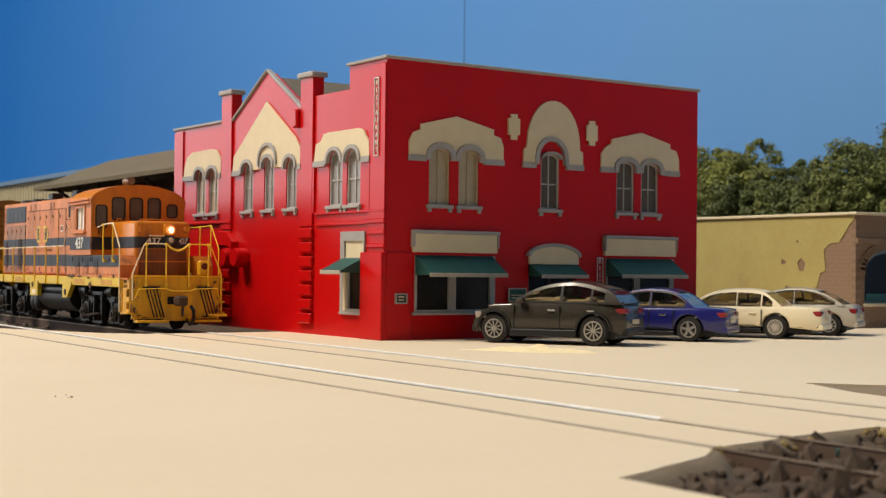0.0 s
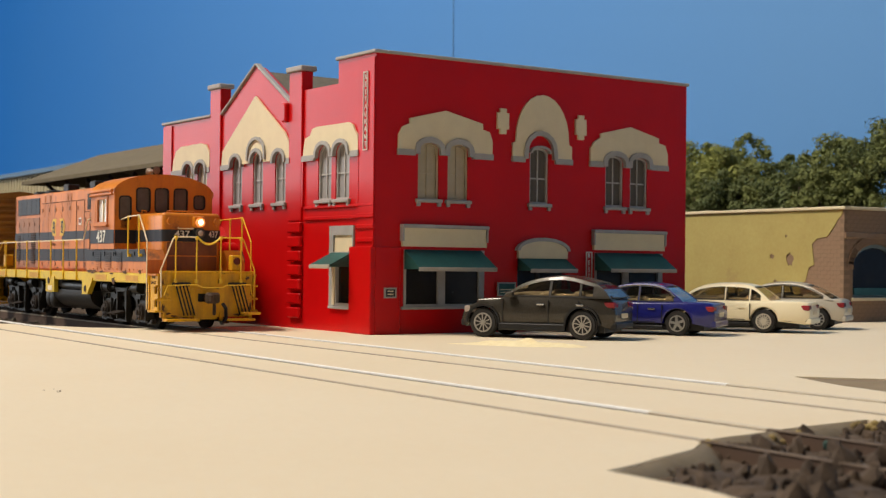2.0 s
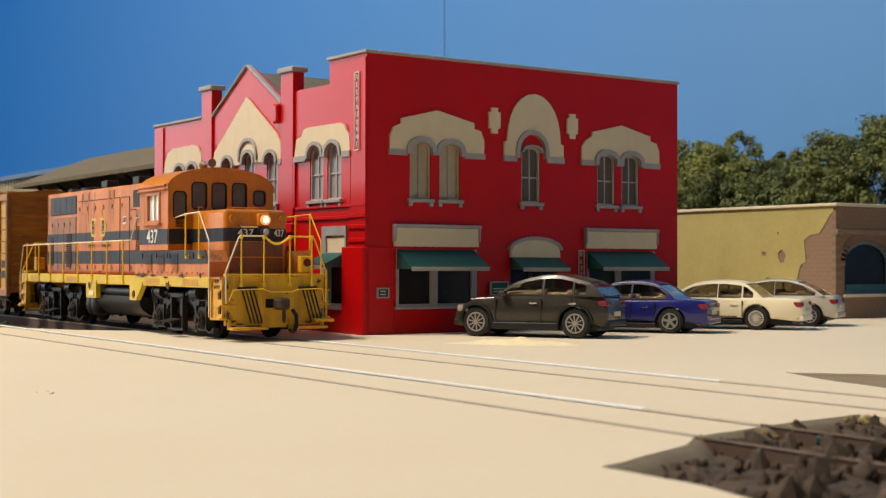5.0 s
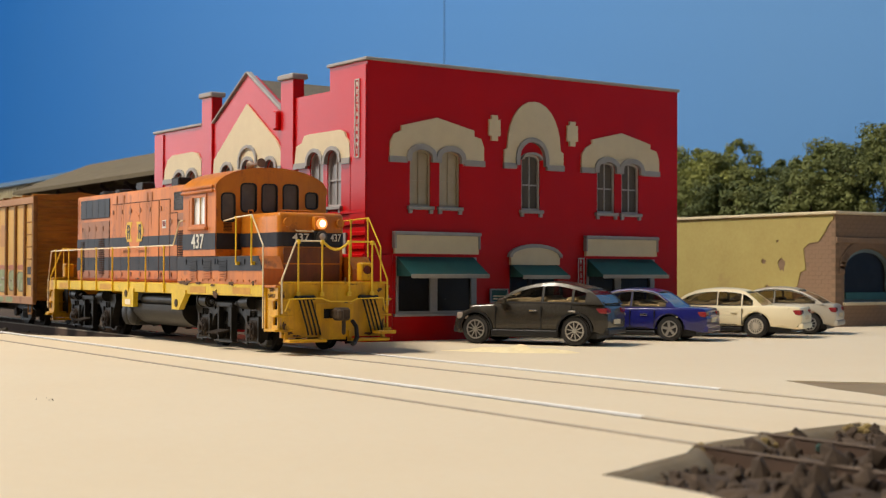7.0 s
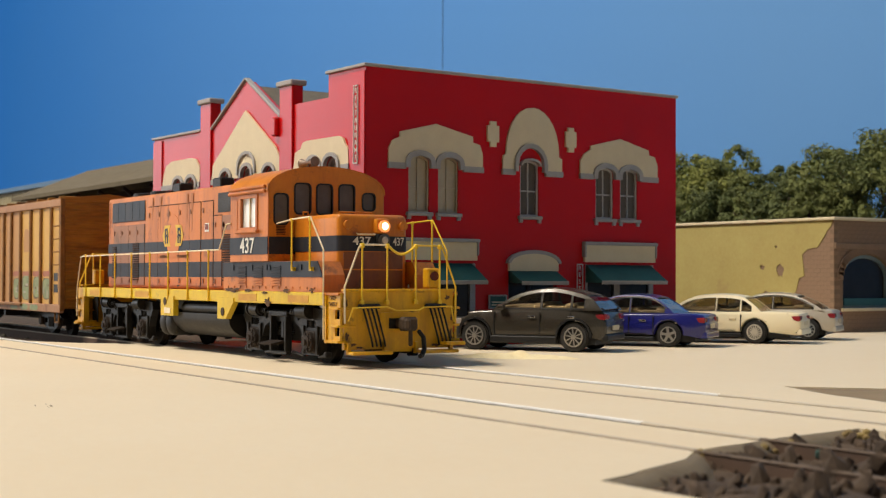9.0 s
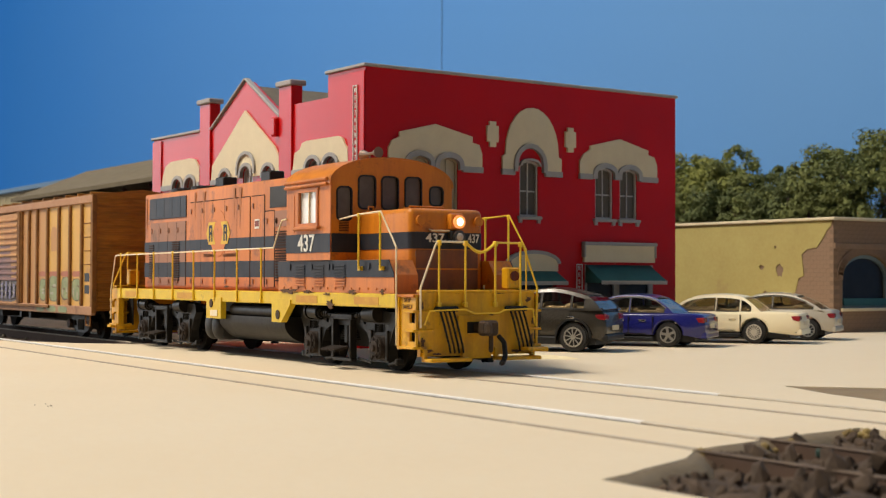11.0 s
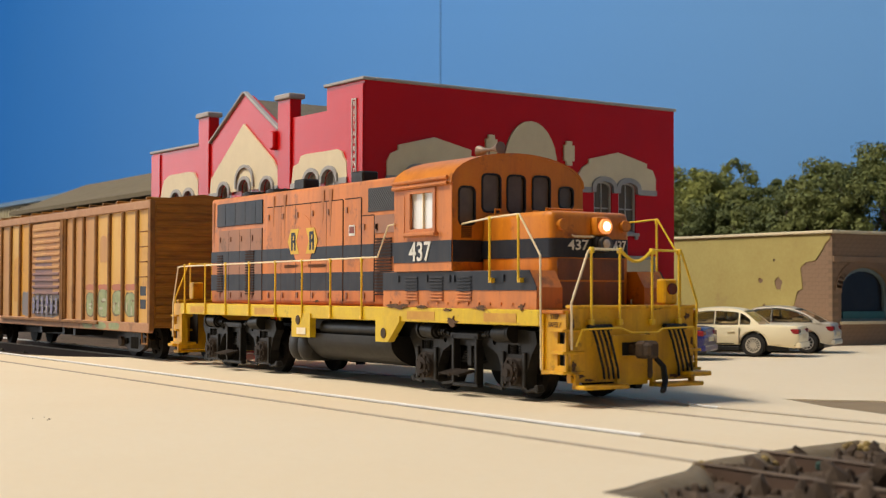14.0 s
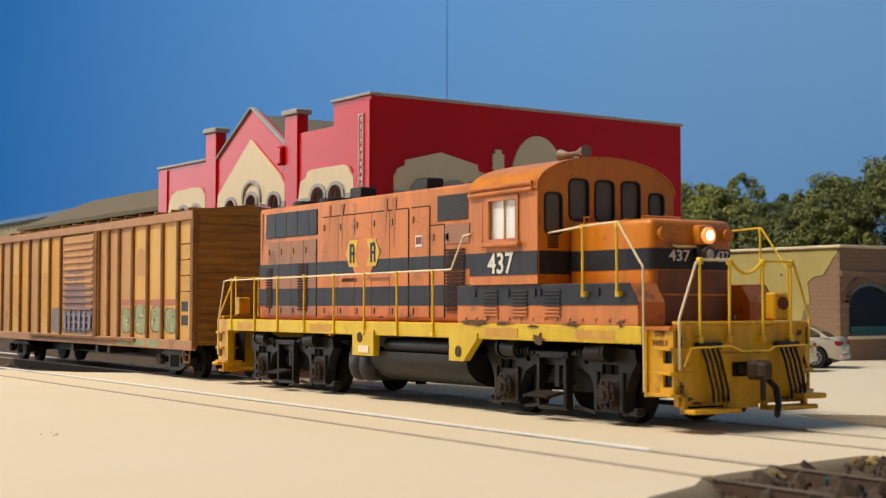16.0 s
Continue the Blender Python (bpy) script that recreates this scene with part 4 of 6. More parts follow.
# pilots with steps, hoses, couplers
def end_set(m, front):
    def q(name, bm, material, parent=LOCO, label="", smooth=False):
        bmesh.ops.transform(bm, matrix=m, verts=bm.verts)
        return part(name, bm, material, parent, label, smooth)
    pil = q("pilot", plate([(-1.33, 0.36), (-0.3, 0.36), (-0.3, 0.3), (0.3, 0.3), (0.3, 0.36), (1.33, 0.36), (1.33, 1.58), (-1.33, 1.58)], [rect(-0.3, 0.3, 0.78, 1.0)], 0.1, Matrix.Translation((8.02, 0, 0)) @ TURN), M_GRIMYSHADE, LOCO, "yellow pilot plate with chipped edges")
    q("pilot_lip", box(7.9, 8.06, -1.35, 1.35, 1.55, 1.61, 0.015), M_GRIMYSHADE, pil)
    q("pilot_panel", plate(rect(-0.5, 0.45, 0.72, 1.12), [rect(-0.3, 0.3, 0.78, 1.0)], 0.05, Matrix.Translation((8.07, 0, 0)) @ TURN), M_GRIMYSHADE, pil)
    q("draft_box", box(7.6, 8.0, -0.3, 0.3, 0.76, 1.02), M_RUBBER, pil)
    cp = bmesh.new()
    add_box(cp, 7.9, 8.35, -0.1, 0.1, 0.8, 0.97, 0.03)
    add_box(cp, 8.2, 8.46, -0.17, 0.19, 0.74, 1.03, 0.05)
    add_box(cp, 8.42, 8.6, -0.18, -0.06, 0.76, 1.0, 0.04)
    add_box(cp, 8.3, 8.4, 0.02, 0.1, 0.42, 0.78, 0.03)
    q("coupler", cp, M_RUSTY, pil, "rusty knuckle coupler")
    q("air_hose", rod([(8.1, 0.42, 0.72), (8.25, 0.44, 0.6), (8.32, 0.42, 0.35), (8.4, 0.3, 0.22), (8.5, 0.2, 0.22)], 0.05), M_RUBBER, pil)
    for c in (-0.78, 0.85):
        q("hose_bracket", box(8.02, 8.14, c - 0.26, c + 0.26, 1.2, 1.3, 0.03), M_RUBBER, pil)
        for k in range(4):
            yy = c - 0.16 + k * 0.1
            q("control_hose", rod([(8.1, yy, 1.24), (8.17, yy + 0.04, 1.0), (8.17, yy + 0.16, 0.6), (8.1, yy + 0.24, 0.42)], 0.022, 5), M_RUSTY if k == 1 else M_RUBBER, pil)
        bm = box(8.0, 8.32, c - 0.5, c + 0.45, 0.26, 0.33, 0.02)
        add_box(bm, 8.0, 8.08, c - 0.5, c - 0.42, 0.26, 0.5)
        add_box(bm, 8.0, 8.08, c + 0.37, c + 0.45, 0.26, 0.5)
        q("foot_board", bm, M_GRIMYSHADE, pil)
    q("cut_lever", rod([(8.1, -1.28, 0.95), (8.16, -1.2, 1.22), (8.16, -0.4, 1.24), (8.2, -0.2, 1.16), (8.2, 0.35, 1.16), (8.16, 0.5, 1.22), (8.16, 1.2, 1.24), (8.1, 1.28, 0.95)], 0.017, 5), M_GOLD, pil)
    q("jack_lug", box(8.05, 8.35, 0.95, 1.45, 0.42, 0.5, 0.02), M_GRIMYSHADE, pil)
    for s in (-1, 1):
        well = q("step_well", plate(rect(7.45, 8.02, 0.52, 1.52), [rect(7.80, 7.99, 0.64, 0.82), rect(7.80, 7.99, 0.99, 1.18)], 0.05, Matrix.Translation((0, s * 1.4 - 0.025, 0))), M_GRIMYSHADE, LOCO, "yellow boarding steps with dark wells")
        # black backing stands in for the shade inside the step wells
        q("step_back", box(7.45, 8.0, *sorted((s * 1.0, s * 1.02)), 0.5, 1.5), M_RUBBER, well)
        for z in (0.52, 0.84, 1.20):
            q("step_tread", box(7.46 if z < 0.6 else 7.68, 8.04, *sorted((s * 1.05, s * 1.5)), z - 0.02, z + 0.03, 0.01), M_GRIMYSHADE, well)
        q("step_end", box(7.42, 7.47, *sorted((s * 1.3, s * 1.46)), 0.48, 1.52), M_GRIMYSHADE, well)
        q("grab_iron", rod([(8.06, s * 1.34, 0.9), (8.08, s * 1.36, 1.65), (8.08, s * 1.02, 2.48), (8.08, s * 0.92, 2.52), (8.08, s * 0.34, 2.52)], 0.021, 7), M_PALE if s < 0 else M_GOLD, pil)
        for yy in (0.95, 0.35):
            bm = bmesh.new()
            add_tube(bm, (8.08, s * yy, 1.3), (8.08, s * yy, 2.5), 0.022, 7)
            add_box(bm, 8.03, 8.13, s * yy - 0.036, s * yy + 0.036, 2.45, 2.55, 0.015)
            add_box(bm, 8.02, 8.12, s * yy - 0.04, s * yy + 0.04, 1.28, 1.38, 0.01)
            q("stanchion", bm, M_GOLD, pil)
    links = [(8.08, -0.34 + 0.68 * i / 10, 2.52 - 0.19 * math.sin(math.pi * i / 10)) for i in range(11)]
    q("safety_chain", rod(links, 0.03, 5), M_GOLD, pil)
    lamp = q("step_light", box(7.75, 7.98, 0.72, 1.02, 1.62, 2.05, 0.03), M_GRIMYSHADE, pil)
    bm = bmesh.new()
    add_tube(bm, (7.97, 0.87, 1.88), (8.02, 0.87, 1.88), 0.1, 12)
    q("step_light_lens", bm, mat("dark_red_lens", (0.12, 0.02, 0.01), rough=0.2), lamp)
    return pil


end_set(ID, True)
chips = random.Random(21)
for y, z, w, h in ((-1.27, 0.62, 0.12, 0.2), (-1.2, 0.46, 0.3, 0.09), (-0.95, 0.40, 0.22, 0.05), (0.5, 1.56, 0.3, 0.06), (1.26, 0.62, 0.1, 0.3), (1.18, 1.42, 0.13, 0.13), (-0.5, 1.57, 0.34, 0.05), (1.29, 1.0, 0.06, 0.16), (0.3, 1.13, 0.16, 0.04), (-0.45, 1.0, 0.05, 0.12), (0.9, 0.42, 0.3, 0.07), (-1.28, 1.3, 0.06, 0.2)):
    pts = [(y + w * 0.5 * r * math.cos(a), z + h * 0.5 * r * math.sin(a)) for a, r in [(2 * math.pi * i / 18, chips.uniform(0.4, 1.15)) for i in range(18)]]
    part("paint_chip", plate(pts, (), 0.012, Matrix.Translation((8.034, 0, 0)) @ TURN), M_CHIP, LOCO)
end_set(Matrix.Rotation(math.pi, 4, "Z"), False)
for i, (word, w) in enumerate((("STEP", 1.0), ("SAFELY", 1.0))):
    lettering("step_notice", word, 0.12, M_CHIP, LOCO, face_y(7.74, -1.436, 1.42 - i * 0.13, 0.9), depth=0.003, bold=0.0)

# fuel tank and air tanks
TANK = part("fuel_tank", prism([(-1.40, 0.95)] + [(-1.40 + 0.75 * (1 - math.cos(a)), 0.82 - 0.46 * math.sin(a)) for a in [math.pi / 2 * i / 8 for i in range(9)]] + [(1.40 - 0.75 * (1 - math.cos(a)), 0.82 - 0.46 * math.sin(a)) for a in [math.pi / 2 * (8 - i) / 8 for i in range(9)]] + [(1.40, 0.95)], -2.6, 0.8, Matrix.Rotation(radians(90), 4, "Z")), M_TRUCK, LOCO, "black fuel tank", True)
for s in (-1, 1):
    bm = bmesh.new()
    add_tube(bm, (-0.35, s * 1.22, 1.07), (1.95, s * 1.22, 1.07), 0.15, 14)
    part("air_reservoir", bm, M_TRUCK, LOCO, smooth=True)
    for x in (-1.45, -1.05):
        bm = bmesh.new()
        add_tube(bm, (x, s * 0.5, 0.68), (x, s * 1.28, 0.68), 0.34, 16)
        bmesh.ops.create_uvsphere(bm, u_segments=14, v_segments=8, radius=0.335, matrix=Matrix.Translation((x, s * 1.28, 0.68)) @ Matrix.Diagonal((1, 0.5, 1, 1)))
        part("air_tank", bm, M_TRUCK, LOCO, smooth=True)
    part("pipe", rod([(-1.95, s * 1.2, 0.55), (-1.9, s * 1.25, 0.8), (-1.72, s * 1.25, 1.1), (-1.7, s * 1.2, 1.3)], 0.025, 5), M_TYREMET, LOCO)
part("engine_bed", box(-2.6, 3.0, -0.8, 0.8, 0.85, 1.3), M_RUBBER, LOCO)

# trucks
WHEELS = []


def wheelset(parent, x, r, name="wheel"):
    for s in (-1, 1):
        bm = bmesh.new()
        add_tube(bm, (0, s * 0.66, 0), (0, s * 0.80, 0), r, 28)
        add_tube(bm, (0, s * 0.62, 0), (0, s * 0.67, 0), r + 0.03, 28)
        add_tube(bm, (0, s * 0.78, 0), (0, s * 0.83, 0), 0.16, 12)
        for k in range(6):
            a = k * math.pi / 3
            bmesh.ops.create_cube(bm, size=0.07, matrix=Matrix.Translation((r * 0.6 * math.cos(a), s * 0.81, r * 0.6 * math.sin(a))))
        w = part(name, bm, M_WHEEL, parent)
        w.matrix_basis = P(x, 0, r)
        WHEELS.append((w, x, r))


def loco_truck(cx):
    t = new("truck")
    t.parent = LOCO
    part("bolster", box(cx - 1.9, cx + 1.9, -0.6, 0.6, 0.4, 1.1), M_RUBBER, t)
    for s in (-1, 1):
        # cast frame: a beam with two pedestals that reach down round the axle boxes
        out = [(-1.95, 1.16), (-2.0, 0.96), (-1.86, 0.78), (-1.74, 0.5), (-1.72, 0.17), (-1.02, 0.17), (-1.0, 0.5), (-0.86, 0.74), (-0.6, 0.86), (0.6, 0.86), (0.86, 0.74), (1.0, 0.5), (1.02, 0.17), (1.72, 0.17), (1.74, 0.5), (1.86, 0.78), (2.0, 0.96), (1.95, 1.16), (1.3, 1.2), (0.6, 1.06), (-0.6, 1.06), (-1.3, 1.2)]
        holes = [arc(cx + d, 0.95, 0.055, 0.055, 0, 320, 8) for d in (-0.78, 0.78)] + [rect(cx + d * 1.372 - 0.2, cx + d * 1.372 + 0.2, 0.76, 0.92) for d in (-1, 1)]
        fr = part("side_frame", plate([(cx + u, v) for u, v in out], holes, 0.2, Matrix.Translation((0, -1.18 if s < 0 else 0.98, 0))), M_TRUCK, t)
        for d in (-1, 1):
            x = cx + d * 1.372
            for e in (-1, 1):
                part("pedestal_rib", box(x + e * 0.31 - 0.045, x + e * 0.31 + 0.045, *sorted((s * 1.17, s * 1.23)), 0.2, 0.8, 0.015), M_TRUCK, fr)
            bm = box(x - 0.25, x + 0.25, *sorted((s * 1.12, s * 1.22)), 0.22, 0.70, 0.04)
            add_tube(bm, (x, s * 1.2, 0.45), (x, s * 1.29, 0.45), 0.23, 20)
            add_tube(bm, (x, s * 1.28, 0.45), (x, s * 1.33, 0.45), 0.15, 16)
            add_tube(bm, (x, s * 1.32, 0.45), (x, s * 1.38, 0.45), 0.07, 10)
            for k in range(8):
                a = 2 * math.pi * k / 8 + 0.3
                add_tube(bm, (x + 0.19 * math.cos(a), s * 1.28, 0.45 + 0.19 * math.sin(a)), (x + 0.19 * math.cos(a), s * 1.32, 0.45 + 0.19 * math.sin(a)), 0.028, 6)
            part("journal_box", bm, M_JOURNAL, fr)
            bm = bmesh.new()
            for u in (-0.12, 0.12):
                for k in range(5):
                    add_tube(bm, (x + u, s * 1.08, 0.72 + k * 0.045), (x + u, s * 1.08, 0.745 + k * 0.045), 0.085, 10)
                add_tube(bm, (x + u, s * 1.08, 0.70), (x + u, s * 1.08, 0.94), 0.05, 8)
            part("coil_spring", bm, M_TRUCK, fr)
            bm = bmesh.new()
            add_tube(bm, (x - d * 0.02, s * 1.24, 1.12), (x - d * 0.42, s * 1.24, 1.10), 0.15, 16)
            add_tube(bm, (x - d * 0.42, s * 1.24, 1.10), (x - d * 0.48, s * 1.24, 1.10), 0.11, 12)
            add_tube(bm, (x - d * 0.48, s * 1.24, 1.10), (x - d * 0.86, s * 1.24, 1.06), 0.04, 8)
            add_tube(bm, (x + d * 0.02, s * 1.24, 1.12), (x + d * 0.08, s * 1.24, 1.12), 0.17, 16)
            for k in range(3):
                add_tube(bm, (x - d * (0.52 + 0.09 * k), s * 1.24, 1.09), (x - d * (0.56 + 0.09 * k), s * 1.24, 1.09), 0.07, 8)
            part("brake_cylinder", bm, M_TRUCK, fr, smooth=True)
            bm = bmesh.new()
            add_box(bm, x - d * 0.58 - 0.06, x - d * 0.58 + 0.06, *sorted((s * 0.9, s * 1.02)), 0.2, 0.78, 0.03)
            add_tube(bm, (x - d * 0.42, s * 1.12, 0.14), (x - d * 0.95, s * 1.12, 0.20), 0.03, 6)
            add_tube(bm, (x + d * 0.25, s * 1.12, 0.14), (x + d * 0.62, s * 1.12, 0.20), 0.035, 6)
            add_box(bm, x + d * 0.56 - 0.05, x + d * 0.56 + 0.05, *sorted((s * 1.0, s * 1.16)), 0.13, 0.26, 0.02)
            part("brake_rigging", bm, M_TRUCK, fr)
        bm = bmesh.new()
        for u in (-0.40, 0.32):
            add_box(bm, cx + u, cx + u + 0.08, *sorted((s * 1.14, s * 1.30)), 0.2, 1.06, 0.015)
        add_box(bm, cx - 0.40, cx + 0.40, *sorted((s * 1.14, s * 1.28)), 0.13, 0.21, 0.015)
        add_box(bm, cx - 0.44, cx + 0.44, *sorted((s * 1.13, s * 1.30)), 0.98, 1.1, 0.015)
        part("swing_hanger", bm, M_TRUCK, fr)
        bm = bmesh.new()
        for k in range(6):
            add_box(bm, cx - 0.32 + 0.03 * k, cx + 0.32 - 0.03 * k, *sorted((s * 1.0, s * 1.15)), 0.56 + 0.045 * k, 0.59 + 0.045 * k, 0.006)
        add_box(bm, cx - 0.07, cx + 0.07, *sorted((s * 1.0, s * 1.18)), 0.5, 0.88, 0.015)
        part("leaf_spring", bm, M_TRUCK, fr)
        # tilted foot step with a slotted tread
        tilt = Matrix.Translation((cx - 0.02, s * 1.28, 0.42)) @ Matrix.Rotation(s * radians(-12), 4, "X")
        bm = bmesh.new()
        for k in range(6):
            add_box(bm, -0.30, 0.30, *sorted((s * (0.02 + 0.055 * k), s * (0.05 + 0.055 * k))), 0.0, 0.035, 0.0, tilt)
        for u in (-0.31, 0.0, 0.31):
            add_box(bm, u - 0.02, u + 0.02, *sorted((0.0, s * 0.34)), -0.02, 0.03, 0.0, tilt)
        part("foot_step", bm, M_JOURNAL, fr)
    for d in (-1, 1):
        wheelset(LOCO, cx + d * 1.372, 0.5)


loco_truck(4.93)
loco_truck(-4.727)

# ---- boxcars ----
M_BOXY = mat("faded_yellow_car_paint", (0.609, 0.370, 0.092), (0.536, 0.278, 0.055), rough=0.6, scale=0.8, fine=9, dirt=(0.232, 0.092, 0.037), dirt_amount=0.35, dirt_scale=0.7, stretch=(2.5, 1, 0.5))
M_BOXT = mat("tan_patched_car_paint", (0.413, 0.191, 0.079), (0.477, 0.262, 0.087), rough=0.65, scale=0.9, fine=9, dirt=(0.175, 0.072, 0.040), dirt_amount=0.4, stretch=(2, 1, 0.6))
M_BOXB = mat("bright_amber_car_paint", (0.605, 0.302, 0.017), (0.487, 0.218, 0.025), rough=0.6, scale=0.9, fine=9, dirt=(0.252, 0.101, 0.042), dirt_amount=0.3)
M_CHORD = mat("tan_pink_chord_paint", (0.413, 0.232, 0.127), (0.351, 0.175, 0.087), rough=0.7, scale=1.5, fine=12, dirt=(0.159, 0.079, 0.047), dirt_amount=0.35)
M_RIB = mat("brown_gold_rib", (0.274, 0.124, 0.029), (0.176, 0.076, 0.019), rough=0.7, scale=2, fine=14, dirt=(0.091, 0.039, 0.019), dirt_amount=0.4)
M_END = mat("rust_streaked_car_end", (0.435, 0.192, 0.020), (0.192, 0.083, 0.013), rough=0.6, scale=1.0, fine=8, bump=0.2, dirt=(0.076, 0.032, 0.010), dirt_amount=0.35, dirt_scale=0.8, stretch=(0.2, 0.25, 2.2))
M_GRAF_G = mat("green_sprayed_paint", (0.336, 0.370, 0.168), (0.168, 0.210, 0.109), rough=0.6, scale=3, fine=9, amount=0.8, dirt=(0.420, 0.336, 0.210), dirt_amount=0.3, dirt_scale=2.5)
M_GRAF_P = mat("purple_sprayed_paint", (0.134, 0.071, 0.092), (0.252, 0.134, 0.101), rough=0.6, scale=1.5, fine=8, amount=0.8)
M_GRAF_B = mat("pale_blue_sprayed_paint", (0.235, 0.235, 0.353), (0.134, 0.109, 0.202), rough=0.6, scale=3, fine=8, amount=0.9)
M_GRAF_R = mat("pink_sprayed_paint", (0.420, 0.109, 0.067), (0.353, 0.134, 0.067), rough=0.6, scale=3, fine=9)


M_GRAF_T = mat("slate_blue_sprayed_paint", (0.11, 0.12, 0.15), (0.22, 0.17, 0.15), rough=0.6, scale=2.2, fine=9, amount=0.9)
M_GRAF_O = mat("dark_outline_paint", (0.11, 0.085, 0.05), (0.19, 0.14, 0.08), rough=0.7)
M_GRAF_W = mat("chalky_white_spray", (0.45, 0.43, 0.34), (0.34, 0.31, 0.22), rough=0.7, scale=3, fine=12)


def wavy(x, z, w, h, n=22):
    """An uneven sprayed patch: a rounded rectangle with a wobbling edge."""
    out = []
    for k in range(n):
        a = 2 * math.pi * k / n
        c, d = math.cos(a), math.sin(a)
        q = (abs(c) ** 4 + abs(d) ** 4) ** -0.25 * random.uniform(0.86, 1.0)
        out.append((x + w * q * c, z + h * q * d))
    return out


def letter_piece(parent, x, z, w, h, s, y, fill):
    """A puffy sprayed letter that cannot be read: dark outline, pale fill, chalk strokes."""
    x, z = x + random.uniform(-0.1, 0.1) * w, z + random.uniform(-0.12, 0.2) * h
    w, h = w * random.uniform(0.8, 1.15), h * random.uniform(0.85, 1.25)
    part("graffiti", prism(wavy(x, z, w, h, 15), *sorted((s * y, s * (y + 0.005)))), M_GRAF_O, parent)
    part("graffiti", prism(wavy(x + w * 0.06, z, w * 0.86, h * 0.9, 13), *sorted((s * y, s * (y + 0.009)))), fill, parent)
    for k in range(4):
        u, v = random.uniform(-0.5, 0.5), random.uniform(-0.55, 0.55)
        long = random.random() < 0.6
        part("graffiti", prism(wavy(x + w * u, z + h * v, w * (0.12 if long else 0.36), h * (0.36 if long else 0.1), 9), *sorted((s * y, s * (y + 0.012 + 0.002 * k)))), (M_GRAF_W, M_GRAF_O, fill, M_GRAF_W)[k], parent)


def boxcar(label, paints, rib_paint, end_paint):
    """A ribbed boxcar; x from -17.85 to 0 in its own space."""
    car = thing("boxcar", P(0, 0, 0), label, "boxcar", "train cars")
    chord_paint = M_CHORD
    part("shell", box(-17.8, -0.05, -1.42, 1.42, 0.85, 4.2), rib_paint, car)
    part("roof", prism([(-1.5, 4.18), (1.5, 4.18), (1.5, 4.24), (0, 4.42), (-1.5, 4.24)], 0.0, 17.85, Matrix.Rotation(radians(90), 4, "Z")), end_paint, car)
    for i in range(15):
        part("roof_rib", box(-0.9 - i * 1.12, -0.8 - i * 1.12, -1.3, 1.3, 4.22, 4.36, 0.02), end_paint, car)
    # horizontal corrugations at both ends
    for x, d in ((-0.05, 1), (-17.8, -1)):
        for i in range(16):
            z = 0.98 + i * 0.205
            bm = bmesh.new()
            add_tube(bm, (x, -1.34, z), (x, 1.34, z), 0.075, 8)
            bmesh.ops.scale(bm, vec=(0.7, 1, 1), space=Matrix.Translation((-x, 0, 0)), verts=bm.verts)
            part("end_corrugation", bm, end_paint, car, smooth=True)
        part("end_sheet", box(*sorted((x, x + d * 0.02)), -1.42, 1.42, 0.85, 4.2), end_paint, car)
        for s in (-1, 1):
            part("corner_post", box(*sorted((x - d * 0.12, x + d * 0.06)), *sorted((s * 1.38, s * 1.52)), 0.78, 4.24, 0.015), rib_paint, car)
    for s in (-1, 1):
        y = (s * 1.42, s * 1.45)
        part("top_chord", box(-17.85, 0, *sorted((s * 1.4, s * 1.53)), 4.0, 4.22, 0.02), chord_paint, car)
        part("side_sill", box(-17.85, 0, *sorted((s * 1.4, s * 1.53)), 0.72, 0.98, 0.02), chord_paint, car)
        edges = [-0.15, -1.0, -2.05, -3.1, -4.2, -5.25, -6.1, -6.9] + [-10.4, -11.45, -12.5, -13.55, -14.6, -15.65, -16.7, -17.7]
        for a, b in zip(edges, edges[1:]):
            if a == -6.9:
                continue
            i = edges.index(a)
            panel = part("side_panel", box(b + 0.065, a - 0.065, *sorted(y), 0.98, 4.0), paints[(i * 7 + (s > 0)) % len(paints)] if a < -10 else paints[0 if i in (0, 1, 2, 3) else 1], car)
            part("side_rib", box(b - 0.065, b + 0.065, *sorted((s * 1.42, s * 1.535)), 0.98, 4.0, 0.03), rib_paint, car)
            if i in (1, 2, 3, 4):
                letter_piece(panel, (a + b) / 2, 1.42, (a - b) * 0.40, 0.40, s, 1.45, M_GRAF_G)
                part("graffiti", prism(wavy((a + b) / 2, 1.93, (a - b) * 0.42, 0.09), *sorted((s * 1.449, s * 1.456))), M_GRAF_R, panel)
                if i > 1:
                    part("graffiti", prism(wavy((a + b) / 2, 0.85, (a - b) * 0.42, 0.10), *sorted((s * 1.53, s * 1.536))), M_GRAF_G, panel)
            if a == -10.4:
                part("graffiti", prism(wavy(a - 0.5, 1.4, 0.42, 0.42), *sorted((s * 1.449, s * 1.456))), M_GRAF_T, panel)
            if a in (-11.45, -14.6):
                part("graffiti", prism(wavy(a - 0.5, 2.2, 0.38, 0.8), *sorted((s * 1.449, s * 1.455))), M_BOXB, panel)
        # sliding door with horizontal beads
        door = part("door", box(-10.15, -7.15, *sorted((s * 1.42, s * 1.5)), 0.95, 3.95, 0.02), paints[1], car)
        for k in range(14):
            bm = bmesh.new()
            add_tube(bm, (-9.95, s * 1.5, 1.15 + k * 0.2), (-7.35, s * 1.5, 1.15 + k * 0.2), 0.05, 6)
            part("door_bead", bm, M_GRAF_T if k < 3 else (M_GRAF_P if k < 7 else paints[1]), door, smooth=True)
        for x in (-10.2, -7.1, -6.95):
            part("door_post", box(x - 0.06, x + 0.06, *sorted((s * 1.42, s * 1.58)), 0.9, 4.0, 0.02), rib_paint, door)
